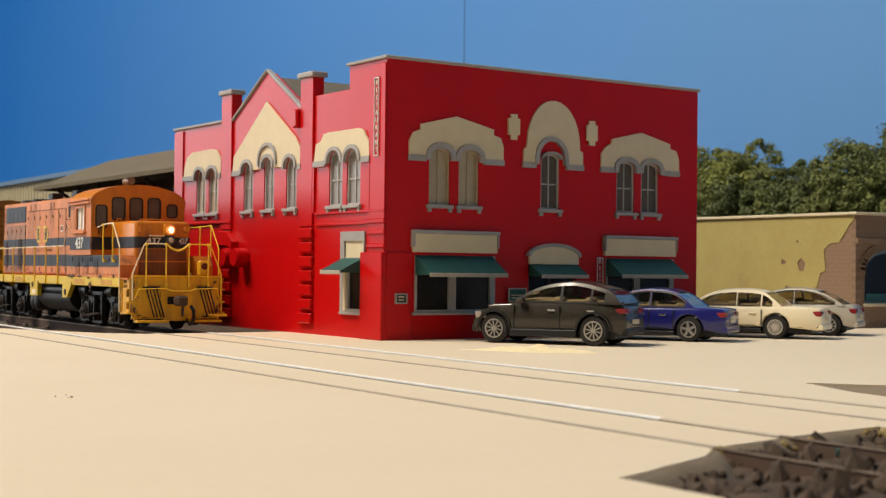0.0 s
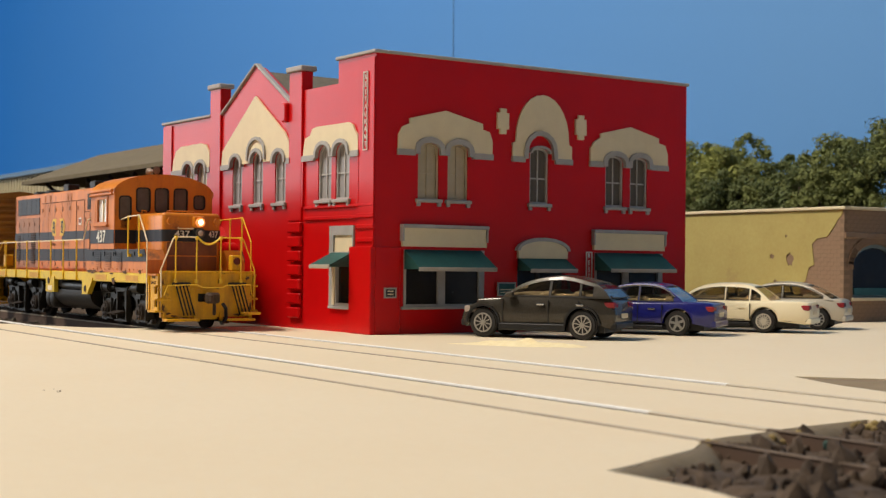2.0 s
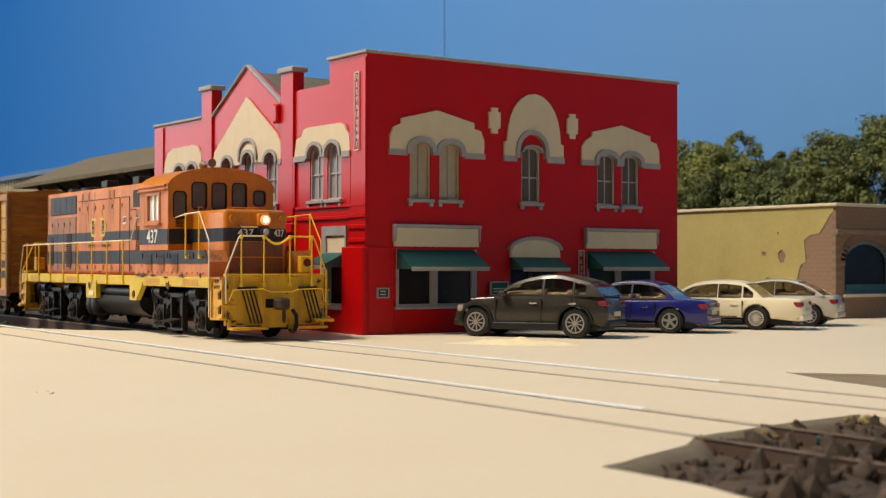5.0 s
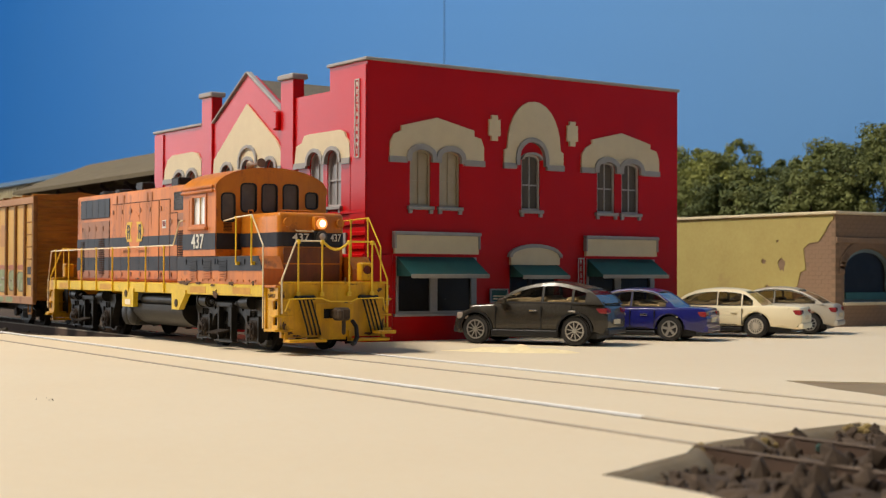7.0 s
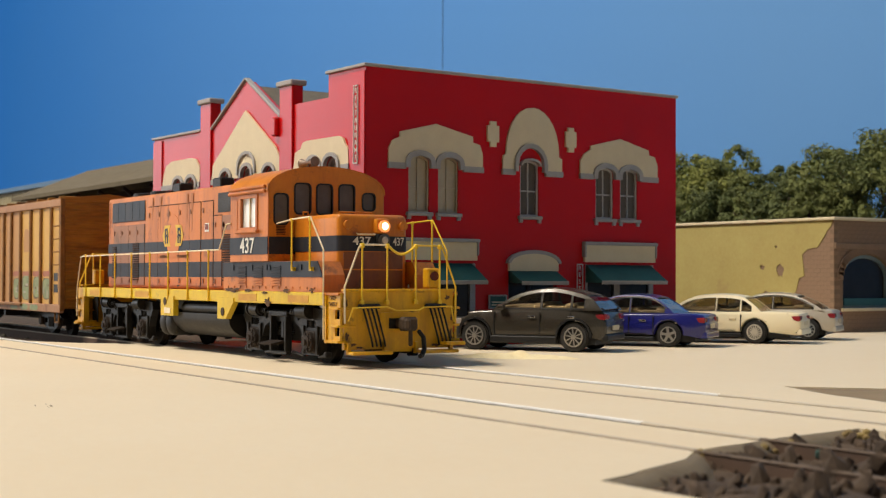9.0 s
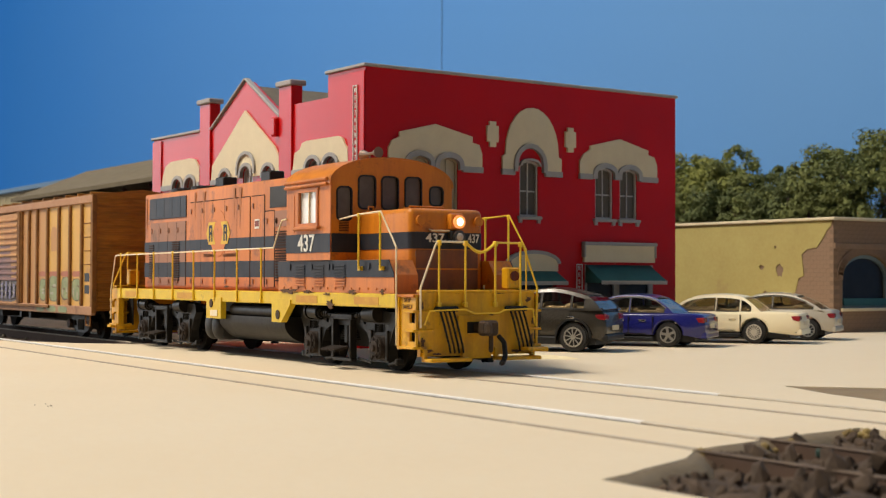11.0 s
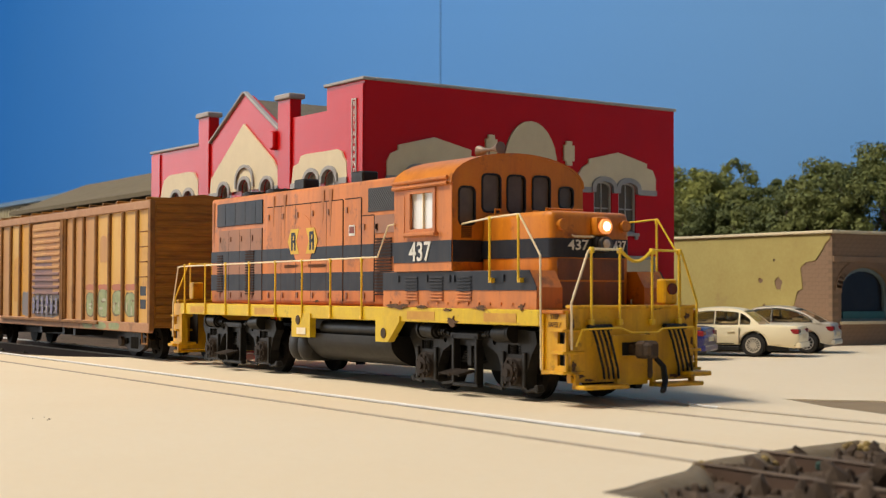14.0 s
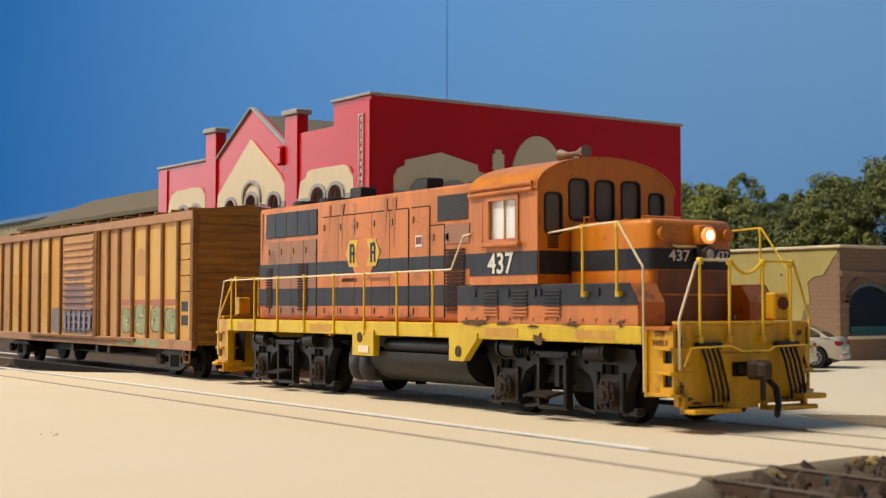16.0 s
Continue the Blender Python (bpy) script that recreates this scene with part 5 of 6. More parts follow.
        part("door_track", box(-13.2, -3.8, *sorted((s * 1.5, s * 1.6)), 0.88, 0.96, 0.01), rib_paint, car)
        part("graffiti", prism(wavy(-8.6, 1.4, 1.35, 0.42), *sorted((s * 1.5, s * 1.507))), M_GRAF_T, door)
        part("graffiti", prism(wavy(-8.9, 2.25, 0.95, 0.75), *sorted((s * 1.497, s * 1.504))), M_GRAF_P, door)
        for k in range(6):
            letter_piece(door, -9.75 + k * 0.45, 1.38, 0.17, 0.30, s, 1.552, M_GRAF_B)
        part("smudge", prism(wavy(-3.65, 3.0, 0.36, 0.4), *sorted((s * 1.449, s * 1.455))), M_BOXT, car)
        for k in range(2):
            part("data_panel", box(-0.82, -0.42, *sorted((s * 1.45, s * 1.457)), 1.35 + k * 0.35, 1.6 + k * 0.35), M_BLACK, car)
        for k in range(4):
            part("ladder_rung", rod([(-0.62, s * 1.46, 2.2 + 0.4 * k), (-0.62, s * 1.56, 2.2 + 0.4 * k), (-0.15, s * 1.56, 2.2 + 0.4 * k), (-0.15, s * 1.46, 2.2 + 0.4 * k)], 0.018, 5), rib_paint, car)
        part("stirrup_step", rod([(-0.7, s * 1.45, 0.75), (-0.68, s * 1.45, 0.42), (-0.3, s * 1.45, 0.42), (-0.28, s * 1.45, 0.75)], 0.025, 5), rib_paint, car)
    # underframe drawn deep and black to block light beneath the car
    part("underframe", box(-17.5, -0.3, -0.5, 0.5, 0.42, 0.86), M_RUBBER, car)
    for x in (-9.6, -7.4, -6.4):
        part("cross_bearer", box(x - 0.1, x + 0.1, -1.35, 1.35, 0.5, 0.74), M_TRUCK, car)
    bm = bmesh.new()
    add_tube(bm, (-9.2, 0.6, 0.58), (-8.0, 0.6, 0.58), 0.2, 10)
    part("brake_reservoir", bm, M_TRUCK, car)
    for x in (0.35, -18.2):
        part("coupler", box(x - 0.45, x + 0.3, -0.12, 0.12, 0.74, 0.98, 0.04), M_RUSTY, car)
    for cx in (-2.1, -15.75):
        for s in (-1, 1):
            out = [(-1.15, 0.5), (-1.15, 0.3), (-0.7, 0.28), (-0.35, 0.16), (0.35, 0.16), (0.7, 0.28), (1.15, 0.3), (1.15, 0.5), (0.5, 0.72), (-0.5, 0.72)]
            fr = part("truck_frame", plate([(cx + u, v) for u, v in out], [rect(cx - 0.62, cx - 0.4, 0.36, 0.52), rect(cx + 0.4, cx + 0.62, 0.36, 0.52)], 0.14, Matrix.Translation((0, -1.1 if s < 0 else 0.96, 0))), M_TRUCK, car)
            bm = bmesh.new()
            for k in range(4):
                add_tube(bm, (cx - 0.21 + 0.14 * k, s * 1.08, 0.24), (cx - 0.21 + 0.14 * k, s * 1.08, 0.56), 0.06, 8)
            part("spring", bm, M_TRUCK, fr)
            for d in (-1, 1):
                bm = bmesh.new()
                add_tube(bm, (cx + d * 0.88, s * 0.95, 0.42), (cx + d * 0.88, s * 1.2, 0.42), 0.14, 10)
                part("bearing_cap", bm, M_RUSTY, fr)
        part("truck_bolster", box(cx - 0.2, cx + 0.2, -1.0, 1.0, 0.35, 0.66), M_RUBBER, car)
        for d in (-1, 1):
            wheelset(car, cx + d * 0.88, 0.42)
    return car


BOX = boxcar("weathered yellow and tan ribbed boxcar with faded graffiti", (M_BOXY, M_BOXT, M_BOXB), M_RIB, M_END)

# ---- details of the red building ----
for s0, s1, z0, z1 in ((-3.8, 0.0, 3.42, 3.5), (-3.74, -0.06, 3.1, 3.2)):
    part("belt_course", box(s0, s1, -0.06, 0.0, z0, z1, 0.015), M_RED, HOUSE)
part("belt_course", box(-13.7, -9.2, -0.1, 0.0, 3.3, 3.38, 0.015), M_RED, HOUSE)
# slender pilasters between the bays, and quoin blocks under the piers
for x0, x1, z0, z1 in ((-0.8, 0.0, 2.34, 7.4), (-13.7, -13.0, 0.0, 6.5)):
    part("pilaster", box(x0, x1, -0.05, 0.0, z0, z1, 0.01), M_RED, HOUSE)
for i in range(7):
    z = 0.3 + i * 0.41
    for x0, x1 in ((-4.58, -3.88), (-9.95, -9.2)):
        part("quoin", box(x0 - 0.02, x1 + 0.02, -0.13, 0.0, z, z + 0.3, 0.03), M_RED, HOUSE)
for z in (2.46, 2.82, 3.12):
    part("corner_band", box(-0.82, 0.05, -0.1, 0.0, z, z + 0.12, 0.02), M_RED, HOUSE)
part("corner_plinth", box(-1.04, 0.06, -0.16, 0.0, 0.0, 2.34, 0.02), M_RED, HOUSE)
part("corner_plinth", box(0.0, 0.06, 0.0, 0.8, 0.0, 2.34, 0.02), M_RED, HOUSE)
part("gable_corbel", box(-4.95, -4.66, -0.2, 0.0, 6.0, 6.56, 0.05), M_RED, HOUSE)
for x in (-3.86, -0.8):
    part("recess_edge", box(x - 0.04, x + 0.04, -0.06, 0.0, 3.5, 4.8), M_RED, HOUSE)
# round drum-shaped fittings low on the wall
for x in (-9.0, -8.2):
    bm = bmesh.new()
    add_tube(bm, (x, 0.0, 2.2), (x, -0.45, 2.2), 0.3, 18)
    bmesh.ops.bevel(bm, geom=[e for e in bm.edges if abs(e.verts[0].co.y - e.verts[1].co.y) < 0.01], offset=0.04, segments=2, affect="EDGES")
    part("wall_drum", bm, M_RED, HOUSE, smooth=True)
part("wall_moulding", prism([(-10.0, 3.0), (-9.1, 3.0), (-8.75, 2.7), (-8.75, 2.45), (-9.15, 2.6), (-10.0, 2.6)], -0.25, 0.0), M_RED, HOUSE)


# cream greyed down: the valances' shade is put into the colour
M_VALANCE = mat("shaded_cream_valance", (0.42, 0.38, 0.31), (0.34, 0.31, 0.26), rough=0.7, scale=3, fine=15)


def awning(x0, x1, zt, zb, out, m, flare=0.0):
    """A sloped awning with side gussets and a pale valance."""
    bm = bmesh.new()
    a = [(x0, -0.02, zt), (x1, -0.02, zt), (x1 + flare, -out, zb), (x0 - flare, -out, zb)]
    vs = [bm.verts.new(p) for p in a] + [bm.verts.new((p[0], p[1], p[2] - 0.05)) for p in a]
    for f in ((0, 1, 2, 3), (7, 6, 5, 4), (0, 4, 5, 1), (1, 5, 6, 2), (2, 6, 7, 3), (3, 7, 4, 0)):
        bm.faces.new([vs[i] for i in f])
    bmesh.ops.recalc_face_normals(bm, faces=bm.faces)
    bmesh.ops.transform(bm, matrix=m, verts=bm.verts)
    aw = part("awning", bm, M_GREEN, HOUSE, "green sloped awning with pale valance")
    part("valance", box(x0 - flare, x1 + flare, -out - 0.02, -out + 0.01, zb - 0.10, zb + 0.01, 0.01, m), M_VALANCE, aw)
    for x, xf in ((x0, x0 - flare), (x1, x1 + flare)):
        bm = bmesh.new()
        vs = [bm.verts.new(p) for p in ((x, -0.02, zt - 0.04), (xf, -out, zb - 0.05), (x, -0.02, zb - 0.05))]
        f = bm.faces.new(vs)
        r = bmesh.ops.extrude_face_region(bm, geom=[f])
        bmesh.ops.translate(bm, vec=(0.02, 0, 0), verts=[v for v in r["geom"] if isinstance(v, bmesh.types.BMVert)])
        bmesh.ops.recalc_face_normals(bm, faces=bm.faces)
        bmesh.ops.transform(bm, matrix=m, verts=bm.verts)
        part("awning_cheek", bm, M_GREEN, aw)
    return aw


# shop fronts on the street side
for x0, x1 in ((0.95, 3.6), (7.7, 10.4)):
    sf = part("shop_front", plate(rect(x0 - 0.02, x1 + 0.02, 0.72, 2.28), [rect(x0 + 0.06, x0 + 1.1, 0.8, 2.2), rect(x0 + 1.34, x1 - 0.16, 0.8, 2.2)], 0.1, TURN @ Matrix.Translation((0, -0.02, 0))), M_GREY, HOUSE, "grey framed shop window with dark glass")
    for a, b in ((x0 + 0.06, x0 + 1.1), (x0 + 1.34, x1 - 0.16)):
        part("shop_pane", plate(rect(a, b, 0.8, 2.2), (), 0.03, TURN @ Matrix.Translation((0, 0.05, 0))), M_PANE, sf)
    part("shop_sill", box(-0.02, 0.08, x0 - 0.1, x1 + 0.1, 0.66, 0.74, 0.01), M_GREY, sf)
    sg = part("sign_board", plate(rect(x0 - 0.12, x1 + 0.02, 2.36, 2.86), (), 0.1, TURN @ Matrix.Translation((0, -0.12, 0))), M_CREAM, HOUSE, "blank cream sign board with grey moulding")
    part("sign_moulding", box(0.0, 0.19, x0 - 0.16, x1 + 0.08, 2.86, 2.96, 0.02), M_GREY, sg)
    for y in (x0 - 0.15, x1 + 0.0):
        part("sign_bracket", box(0.0, 0.16, y, y + 0.06, 2.5, 2.86, 0.01), M_GREY, sg)
    awning(x0, x1 - 0.1, 2.28, 1.80, 0.75, TURN, 0.02)
    part("window_shape", prism(arc(x0 + 0.55, 1.1, 0.12, 0.34, 0, 340, 10), 0.1, 0.2, TURN), mat("dim_shop_display", (0.05, 0.045, 0.045), (0.08, 0.06, 0.05), rough=0.7), sf)
# middle door under an arch
fan = part("door_arch", plate([(4.78, 2.08)] + [(6.58, 2.08)] + arc(5.68, 2.3, 0.9, 0.3, 0, 180, 12), (), 0.1, TURN @ Matrix.Translation((0, -0.1, 0))), M_CREAM, HOUSE, "cream arched panel over the shop door")
part("arch_moulding", plate(arc(5.68, 2.3, 0.98, 0.38, 0, 180, 14) + arc(5.68, 2.3, 0.88, 0.28, 180, 0, 14), (), 0.14, TURN @ Matrix.Translation((0, -0.14, 0))), M_GREY, fan)
awning(4.82, 6.54, 2.1, 1.78, 0.6, TURN, 0.0)
dr = part("shop_door", plate(rect(4.8, 6.58, 0.05, 2.1), [rect(4.95, 5.6, 0.5, 1.95), rect(5.75, 6.45, 0.5, 1.95)], 0.08, TURN @ Matrix.Translation((0, 0.15, 0))), M_BLACK, HOUSE, "dark double shop door")
part("door_pane", plate(rect(4.95, 6.45, 0.5, 1.95), (), 0.02, TURN @ Matrix.Translation((0, 0.19, 0))), M_PANE, dr)
# track-side window with its awning
tw = part("side_window", plate(rect(-2.27, -0.98, 0.68, 2.92), [rect(-2.05, -1.04, 2.2, 2.66), rect(-1.86, -1.08, 0.8, 1.95)], 0.14, Matrix.Translation((0, -0.06, 0))), M_GREY, HOUSE, "tall grey framed window with cream panel")
part("window_panel", plate(rect(-2.05, -1.04, 2.18, 2.68), (), 0.04, Matrix.Translation((0, -0.01, 0))), M_CREAM, tw)
part("window_panel", plate(rect(-2.06, -1.93, 0.74, 1.95), (), 0.03, Matrix.Translation((0, -0.085, 0))), M_CREAM, tw)
part("window_pane", plate(rect(-1.9, -1.04, 0.78, 2.0), (), 0.03, Matrix.Translation((0, 0.02, 0))), M_PANE, tw)
part("window_sill", box(-2.28, -0.98, -0.09, 0.0, 0.63, 0.7, 0.01), M_GREY, tw)
awning(-2.15, -1.06, 2.2, 1.84, 0.75, ID, 0.0)

# writing on the walls
for x, mm in ((-0.4, "near"), ):
    sign = part("wall_sign", plate(rect(-0.51, -0.29, 4.92, 7.03), [rect(-0.49, -0.31, 4.95, 7.0)], 0.03, Matrix.Translation((0, -0.09, 0))), M_WHITE, HOUSE, "tall painted sign with white letters")
    for i, ch in enumerate("RESTAURANT"):
        lettering("sign_letter", ch, 0.2, M_WHITE, sign, face_y(-0.4, -0.07, 6.88 - i * 0.2, 0.9), bold=0.0)
sign = part("wall_sign", plate(rect(7.3, 7.53, 1.0, 2.3), [rect(7.32, 7.51, 1.03, 2.27)], 0.03, TURN @ Matrix.Translation((0, -0.09, 0))), M_WHITE, HOUSE, "small upright sign with white letters")
for i, ch in enumerate("RESTAU"):
    lettering("sign_letter", ch, 0.2, M_WHITE, sign, face_x(0.07, 7.415, 2.17 - i * 0.2, 0.9), bold=0.0)
for y0, y1, z0, z1, mt in ((0.29, 0.63, 0.99, 1.23, M_BLACK), (4.06, 4.66, 1.03, 1.38, M_GREEN)):
    pl = part("wall_plaque", box(0.06, 0.1, y0, y1, z0, z1, 0.01), mt, HOUSE, "small framed wall plaque")
    part("plaque_frame", plate(rect(y0 - 0.02, y1 + 0.02, z0 - 0.02, z1 + 0.02), [rect(y0 + 0.02, y1 - 0.02, z0 + 0.02, z1 - 0.02)], 0.05, TURN @ Matrix.Translation((0, -0.11, 0))), M_GREY, pl)
    for k in range(2):
        part("plaque_bar", box(0.1, 0.104, y0 + 0.08, y1 - 0.08, z0 + 0.07 + k * 0.08, z0 + 0.1 + k * 0.08), M_CREAM, pl)


# ---- parked cars ----
M_TYRE = mat("black_tyre_rubber", (0.016, 0.015, 0.015), (0.03, 0.028, 0.026), rough=0.75)
M_ALLOY = mat("silver_alloy_rim", (0.55, 0.53, 0.50), rough=0.3, metal=0.8)
M_AUTOGLASS = glass("tinted_auto_glass", (0.26, 0.215, 0.15), 0.14)
M_TRIMBLACK = mat("black_trim", (0.012, 0.012, 0.013), rough=0.45)
M_TAIL = mat("red_tail_lens", (0.30, 0.012, 0.02), (0.2, 0.008, 0.012), rough=0.2, spec=0.6)
M_CHROME = mat("chrome_trim", (0.7, 0.7, 0.7), rough=0.15, metal=1.0)
M_SEAT = mat("beige_car_seats", (0.42, 0.34, 0.21), (0.34, 0.27, 0.16), rough=0.8)


def smooth_line(points, n=5):
    """A Catmull-Rom curve through the points."""
    out = []
    pts = [points[0]] + list(points) + [points[-1]]
    for a, b, c, d in zip(pts, pts[1:], pts[2:], pts[3:]):
        for i in range(n):
            u = i / n
            out.append(tuple(0.5 * (2 * b[k] + (c[k] - a[k]) * u + (2 * a[k] - 5 * b[k] + 4 * c[k] - d[k]) * u * u + (3 * b[k] - a[k] - 3 * c[k] + d[k]) * u ** 3) for k in (0, 1)))
    return out + [points[-1]]


def car(label, m, paint, L, top, belt, roof, hood_z, base, wheel_r, spokes, rim_paint, wag, tail=1.0):
    """A parked car. +x is forward. roof: x of windscreen foot, roof front, roof rear, rear glass foot; tail: rear overhang."""
    c = thing("car", m, label, "car", "parked cars")
    h = L / 2
    fw = h - 0.68
    rw = -h + tail
    ar = wheel_r + 0.06

    def arch(x):
        return [(x + ar * math.cos(a), wheel_r + ar * math.sin(a)) for a in [math.pi * i / 12 for i in range(13)]]
    wf, rf, rr, wr = roof
    back = smooth_line([(-h + 0.14, base + 0.04), (-h + 0.02, base + 0.22), (-h, base + 0.42), (-h + 0.05, belt - 0.12), (-h + 0.14, belt + 0.0), (wr, belt + 0.03)], 4)
    front = smooth_line([(wf, belt - 0.01), ((wf + h) / 2 + 0.1, hood_z + 0.02), (h - 0.45, hood_z - 0.07), (h - 0.14, hood_z - 0.2), (h - 0.02, hood_z - 0.4), (h, base + 0.22), (h - 0.1, base + 0.03)], 4)
    lower = [p for p in arch(fw) if p[1] > base] + [p for p in arch(rw) if p[1] > base] + back + front
    bm = prism(lower[::-1], -0.9, 0.9)
    for q in (0.14, 0.28, 0.42, 0.56):
        bmesh.ops.bisect_plane(bm, geom=bm.verts[:] + bm.edges[:] + bm.faces[:], plane_co=(0, 0, base + q), plane_no=(0, 0, 1))
    for q in (-0.86, -0.7, -0.45, 0.0, 0.45, 0.7, 0.86):
        bmesh.ops.bisect_plane(bm, geom=bm.verts[:] + bm.edges[:] + bm.faces[:], plane_co=(q * h, 0, 0), plane_no=(1, 0, 0))
    rim = [e for e in bm.edges if abs(e.verts[0].co.y) > 0.89 and e.verts[0].co.y * e.verts[1].co.y > 0 and len(e.link_faces) == 2 and e.calc_face_angle(0) > 0.8]
    bmesh.ops.bevel(bm, geom=rim, offset=0.055, segments=3, affect="EDGES", profile=0.55)
    for v in bm.verts:
        k = abs(v.co.x) / h
        v.co.y *= 1 - 0.045 * ((v.co.z - base - 0.36) / 0.36) ** 2 - 0.20 * k ** 5 - 0.10 * max(0, v.co.z - belt + 0.28) - 0.10 * max(0, base + 0.32 - v.co.z)
    body = part("body", bm, paint, c, smooth=True)
    # glazed upper body
    line = smooth_line([(wf, belt - 0.02), (wf + (rf - wf) * 0.5, belt + (top - belt) * 0.60), (rf, top - 0.05), ((rf + rr) / 2, top), (rr, top - (0.13 if wag == 1 else 0.05)), (rr + (wr - rr) * 0.5, belt + (top - belt) * 0.56), (wr, belt)], 5)
    xs, zs = [q[0] for q in line][::-1], [q[1] for q in line][::-1]

    def crown(x):
        return float(np.interp(x, xs, zs))

    def lean(s, z, off=0.0):
        return s * (0.80 + off - 0.30 * max(0, z - belt) - 0.22 * max(0, z - belt) ** 2)
    bm = prism(line[::-1], -0.8, 0.8)
    for v in bm.verts:
        v.co.y = lean(1 if v.co.y > 0 else -1, v.co.z, -0.012)
        v.co.z -= 0.012
    pane = part("window_glass", bm, M_AUTOGLASS, c, "tinted car glass")
    pane.visible_shadow = False
    part("cabin_trim", box(wr + 0.35, wf - 0.25, -0.66, 0.66, belt - 0.1, belt + 0.10, 0.03), M_SEAT, c)
    for x in (wf - 1.25, wf - 2.1):
        for y in (-0.36, 0.36):
            part("seat", box(x - 0.24, x + 0.16, y - 0.31, y + 0.31, belt - 0.15, belt + 0.17, 0.07), M_SEAT, c)
    span = rf - rr
    mids = [-0.38, -1.2] if wag == 1 else [rf - span * 0.46] + ([rr - 0.02] if wag == 0 else [])
    bounds = [(wf - 0.2, None)] + [(q, q) for q in mids] + [(None, wr + (0.46 if wag == 1 else 0.28))]
    holes = []
    for a, b in zip(bounds, bounds[1:]):
        hi_x, lo_x = a[0] - 0.03, b[1] + 0.03
        n = 12
        up = []
        for i in range(n + 1):
            x = lo_x + (hi_x - lo_x) * i / n
            z = crown(x) - 0.085
            if z > belt + 0.09:
                up.append((x, z))
        if len(up) > 2:
            holes.append([(up[0][0], belt + 0.05), (up[-1][0] + (0.05 if a is bounds[0] else 0), belt + 0.05)] + up[::-1])
    for s in (-1, 1):
        bm = plate(line[::-1], holes, 0.05, Matrix.Translation((0, -0.025, 0)))
        for v in bm.verts:
            v.co.y = lean(s, v.co.z, 0.012 if v.co.y * s > 0 else -0.03)
        part("side_frame", bm, paint, c)
        for hole in holes:
            cx, cz = sum(q[0] for q in hole) / len(hole), sum(q[1] for q in hole) / len(hole)
            big = [(cx + (q[0] - cx) * 1.035, cz + (q[1] - cz) * 1.09) for q in hole]
            bm = plate(big, [hole], 0.03, Matrix.Translation((0, -0.015, 0)))
            for v in bm.verts:
                v.co.y = lean(s, v.co.z, 0.019 if v.co.y * s > 0 else -0.02)
            part("window_trim", bm, M_TRIMBLACK, c)
    if wag == 2:
        for s in (-1, 1):
            pts = [(x, lean(s, crown(x) - 0.055, 0.02), crown(x) - 0.055) for x in [wf - 0.12 + (wr + 0.2 - wf) * i / 14 for i in range(15)] if crown(x) - 0.055 > belt + 0.03]
            part("chrome_strip", rod(pts, 0.014, 5), M_CHROME, c)
    # roof skin between the two glasses
    bm = bmesh.new()
    rows = []
    for i in range(13):
        x = rr - 0.12 + (rf - rr + 0.24) * i / 12
        z = crown(x)
        w = abs(lean(1, z)) + 0.008
        rows.append([bm.verts.new((x, w * q, z + 0.012 + 0.03 * (1 - q * q))) for q in (-1, -0.93, -0.6, 0, 0.6, 0.93, 1)])
    for a, b in zip(rows, rows[1:]):
        for i in range(6):
            bm.faces.new((a[i], a[i + 1], b[i + 1], b[i]))
    r = bmesh.ops.extrude_face_region(bm, geom=bm.faces[:])
    bmesh.ops.translate(bm, vec=(0, 0, -0.035), verts=[v for v in r["geom"] if isinstance(v, bmesh.types.BMVert)])
    bmesh.ops.recalc_face_normals(bm, faces=bm.faces)
    part("roof", bm, paint, c, smooth=True)
    # shut lines, handles, sills, mirrors
    for s in (-1, 1):
        half = 0.905
        for x in [wf - 0.1] + mids[:1] + [mids[1] if wag == 1 else rr - (0.1 if wag else 0.05)]:
            foot = wheel_r + ar + 0.02 if abs(x - rw) < ar else base + 0.16
            part("door_gap", box(x - 0.012, x + 0.012, *sorted((s * 0.86, s * half)), foot, belt - 0.06), M_TRIMBLACK, c)
        part("door_gap", box(max(rr + 0.1, rw + ar), wf - 0.1, *sorted((s * 0.86, s * (half - 0.004))), base + 0.15, base + 0.17), M_TRIMBLACK, c)
        for x in (mids[0] + 0.12, rr + 0.1):
            part("door_handle", box(x, x + 0.2, *sorted((s * 0.88, s * 0.925)), belt - 0.2, belt - 0.15, 0.01), M_CHROME if wag else paint, c)
        part("sill", box(rw + ar, fw - ar, *sorted((s * 0.8, s * (0.915 if wag == 1 else 0.89))), base - 0.03, base + (0.15 if wag == 1 else 0.08), 0.02), M_TRIMBLACK, c)
        part("mirror", box(wf - 0.42, wf - 0.2, *sorted((s * 0.84, s * 1.02)), belt + 0.0, belt + 0.15, 0.05, seg=2), paint, c)
        for x, name in ((fw, "front"), (rw, "rear")):
            o = [(x + (ar + 0.045) * math.cos(a), wheel_r + (ar + 0.045) * math.sin(a)) for a in [math.pi * i / 12 for i in range(13)]]
            i = [(x + (ar - 0.01) * math.cos(a), wheel_r + (ar - 0.01) * math.sin(a)) for a in [math.pi * (12 - i) / 12 for i in range(13)]]
            if wag == 1:
                part("wheel_arch", plate(o + i, (), 0.06, Matrix.Translation((0, s * 0.885 - 0.03, 0))), M_TRIMBLACK, c)
            bm = bmesh.new()
            add_tube(bm, (x, s * 0.66, wheel_r), (x, s * 0.87, wheel_r), wheel_r, 28)
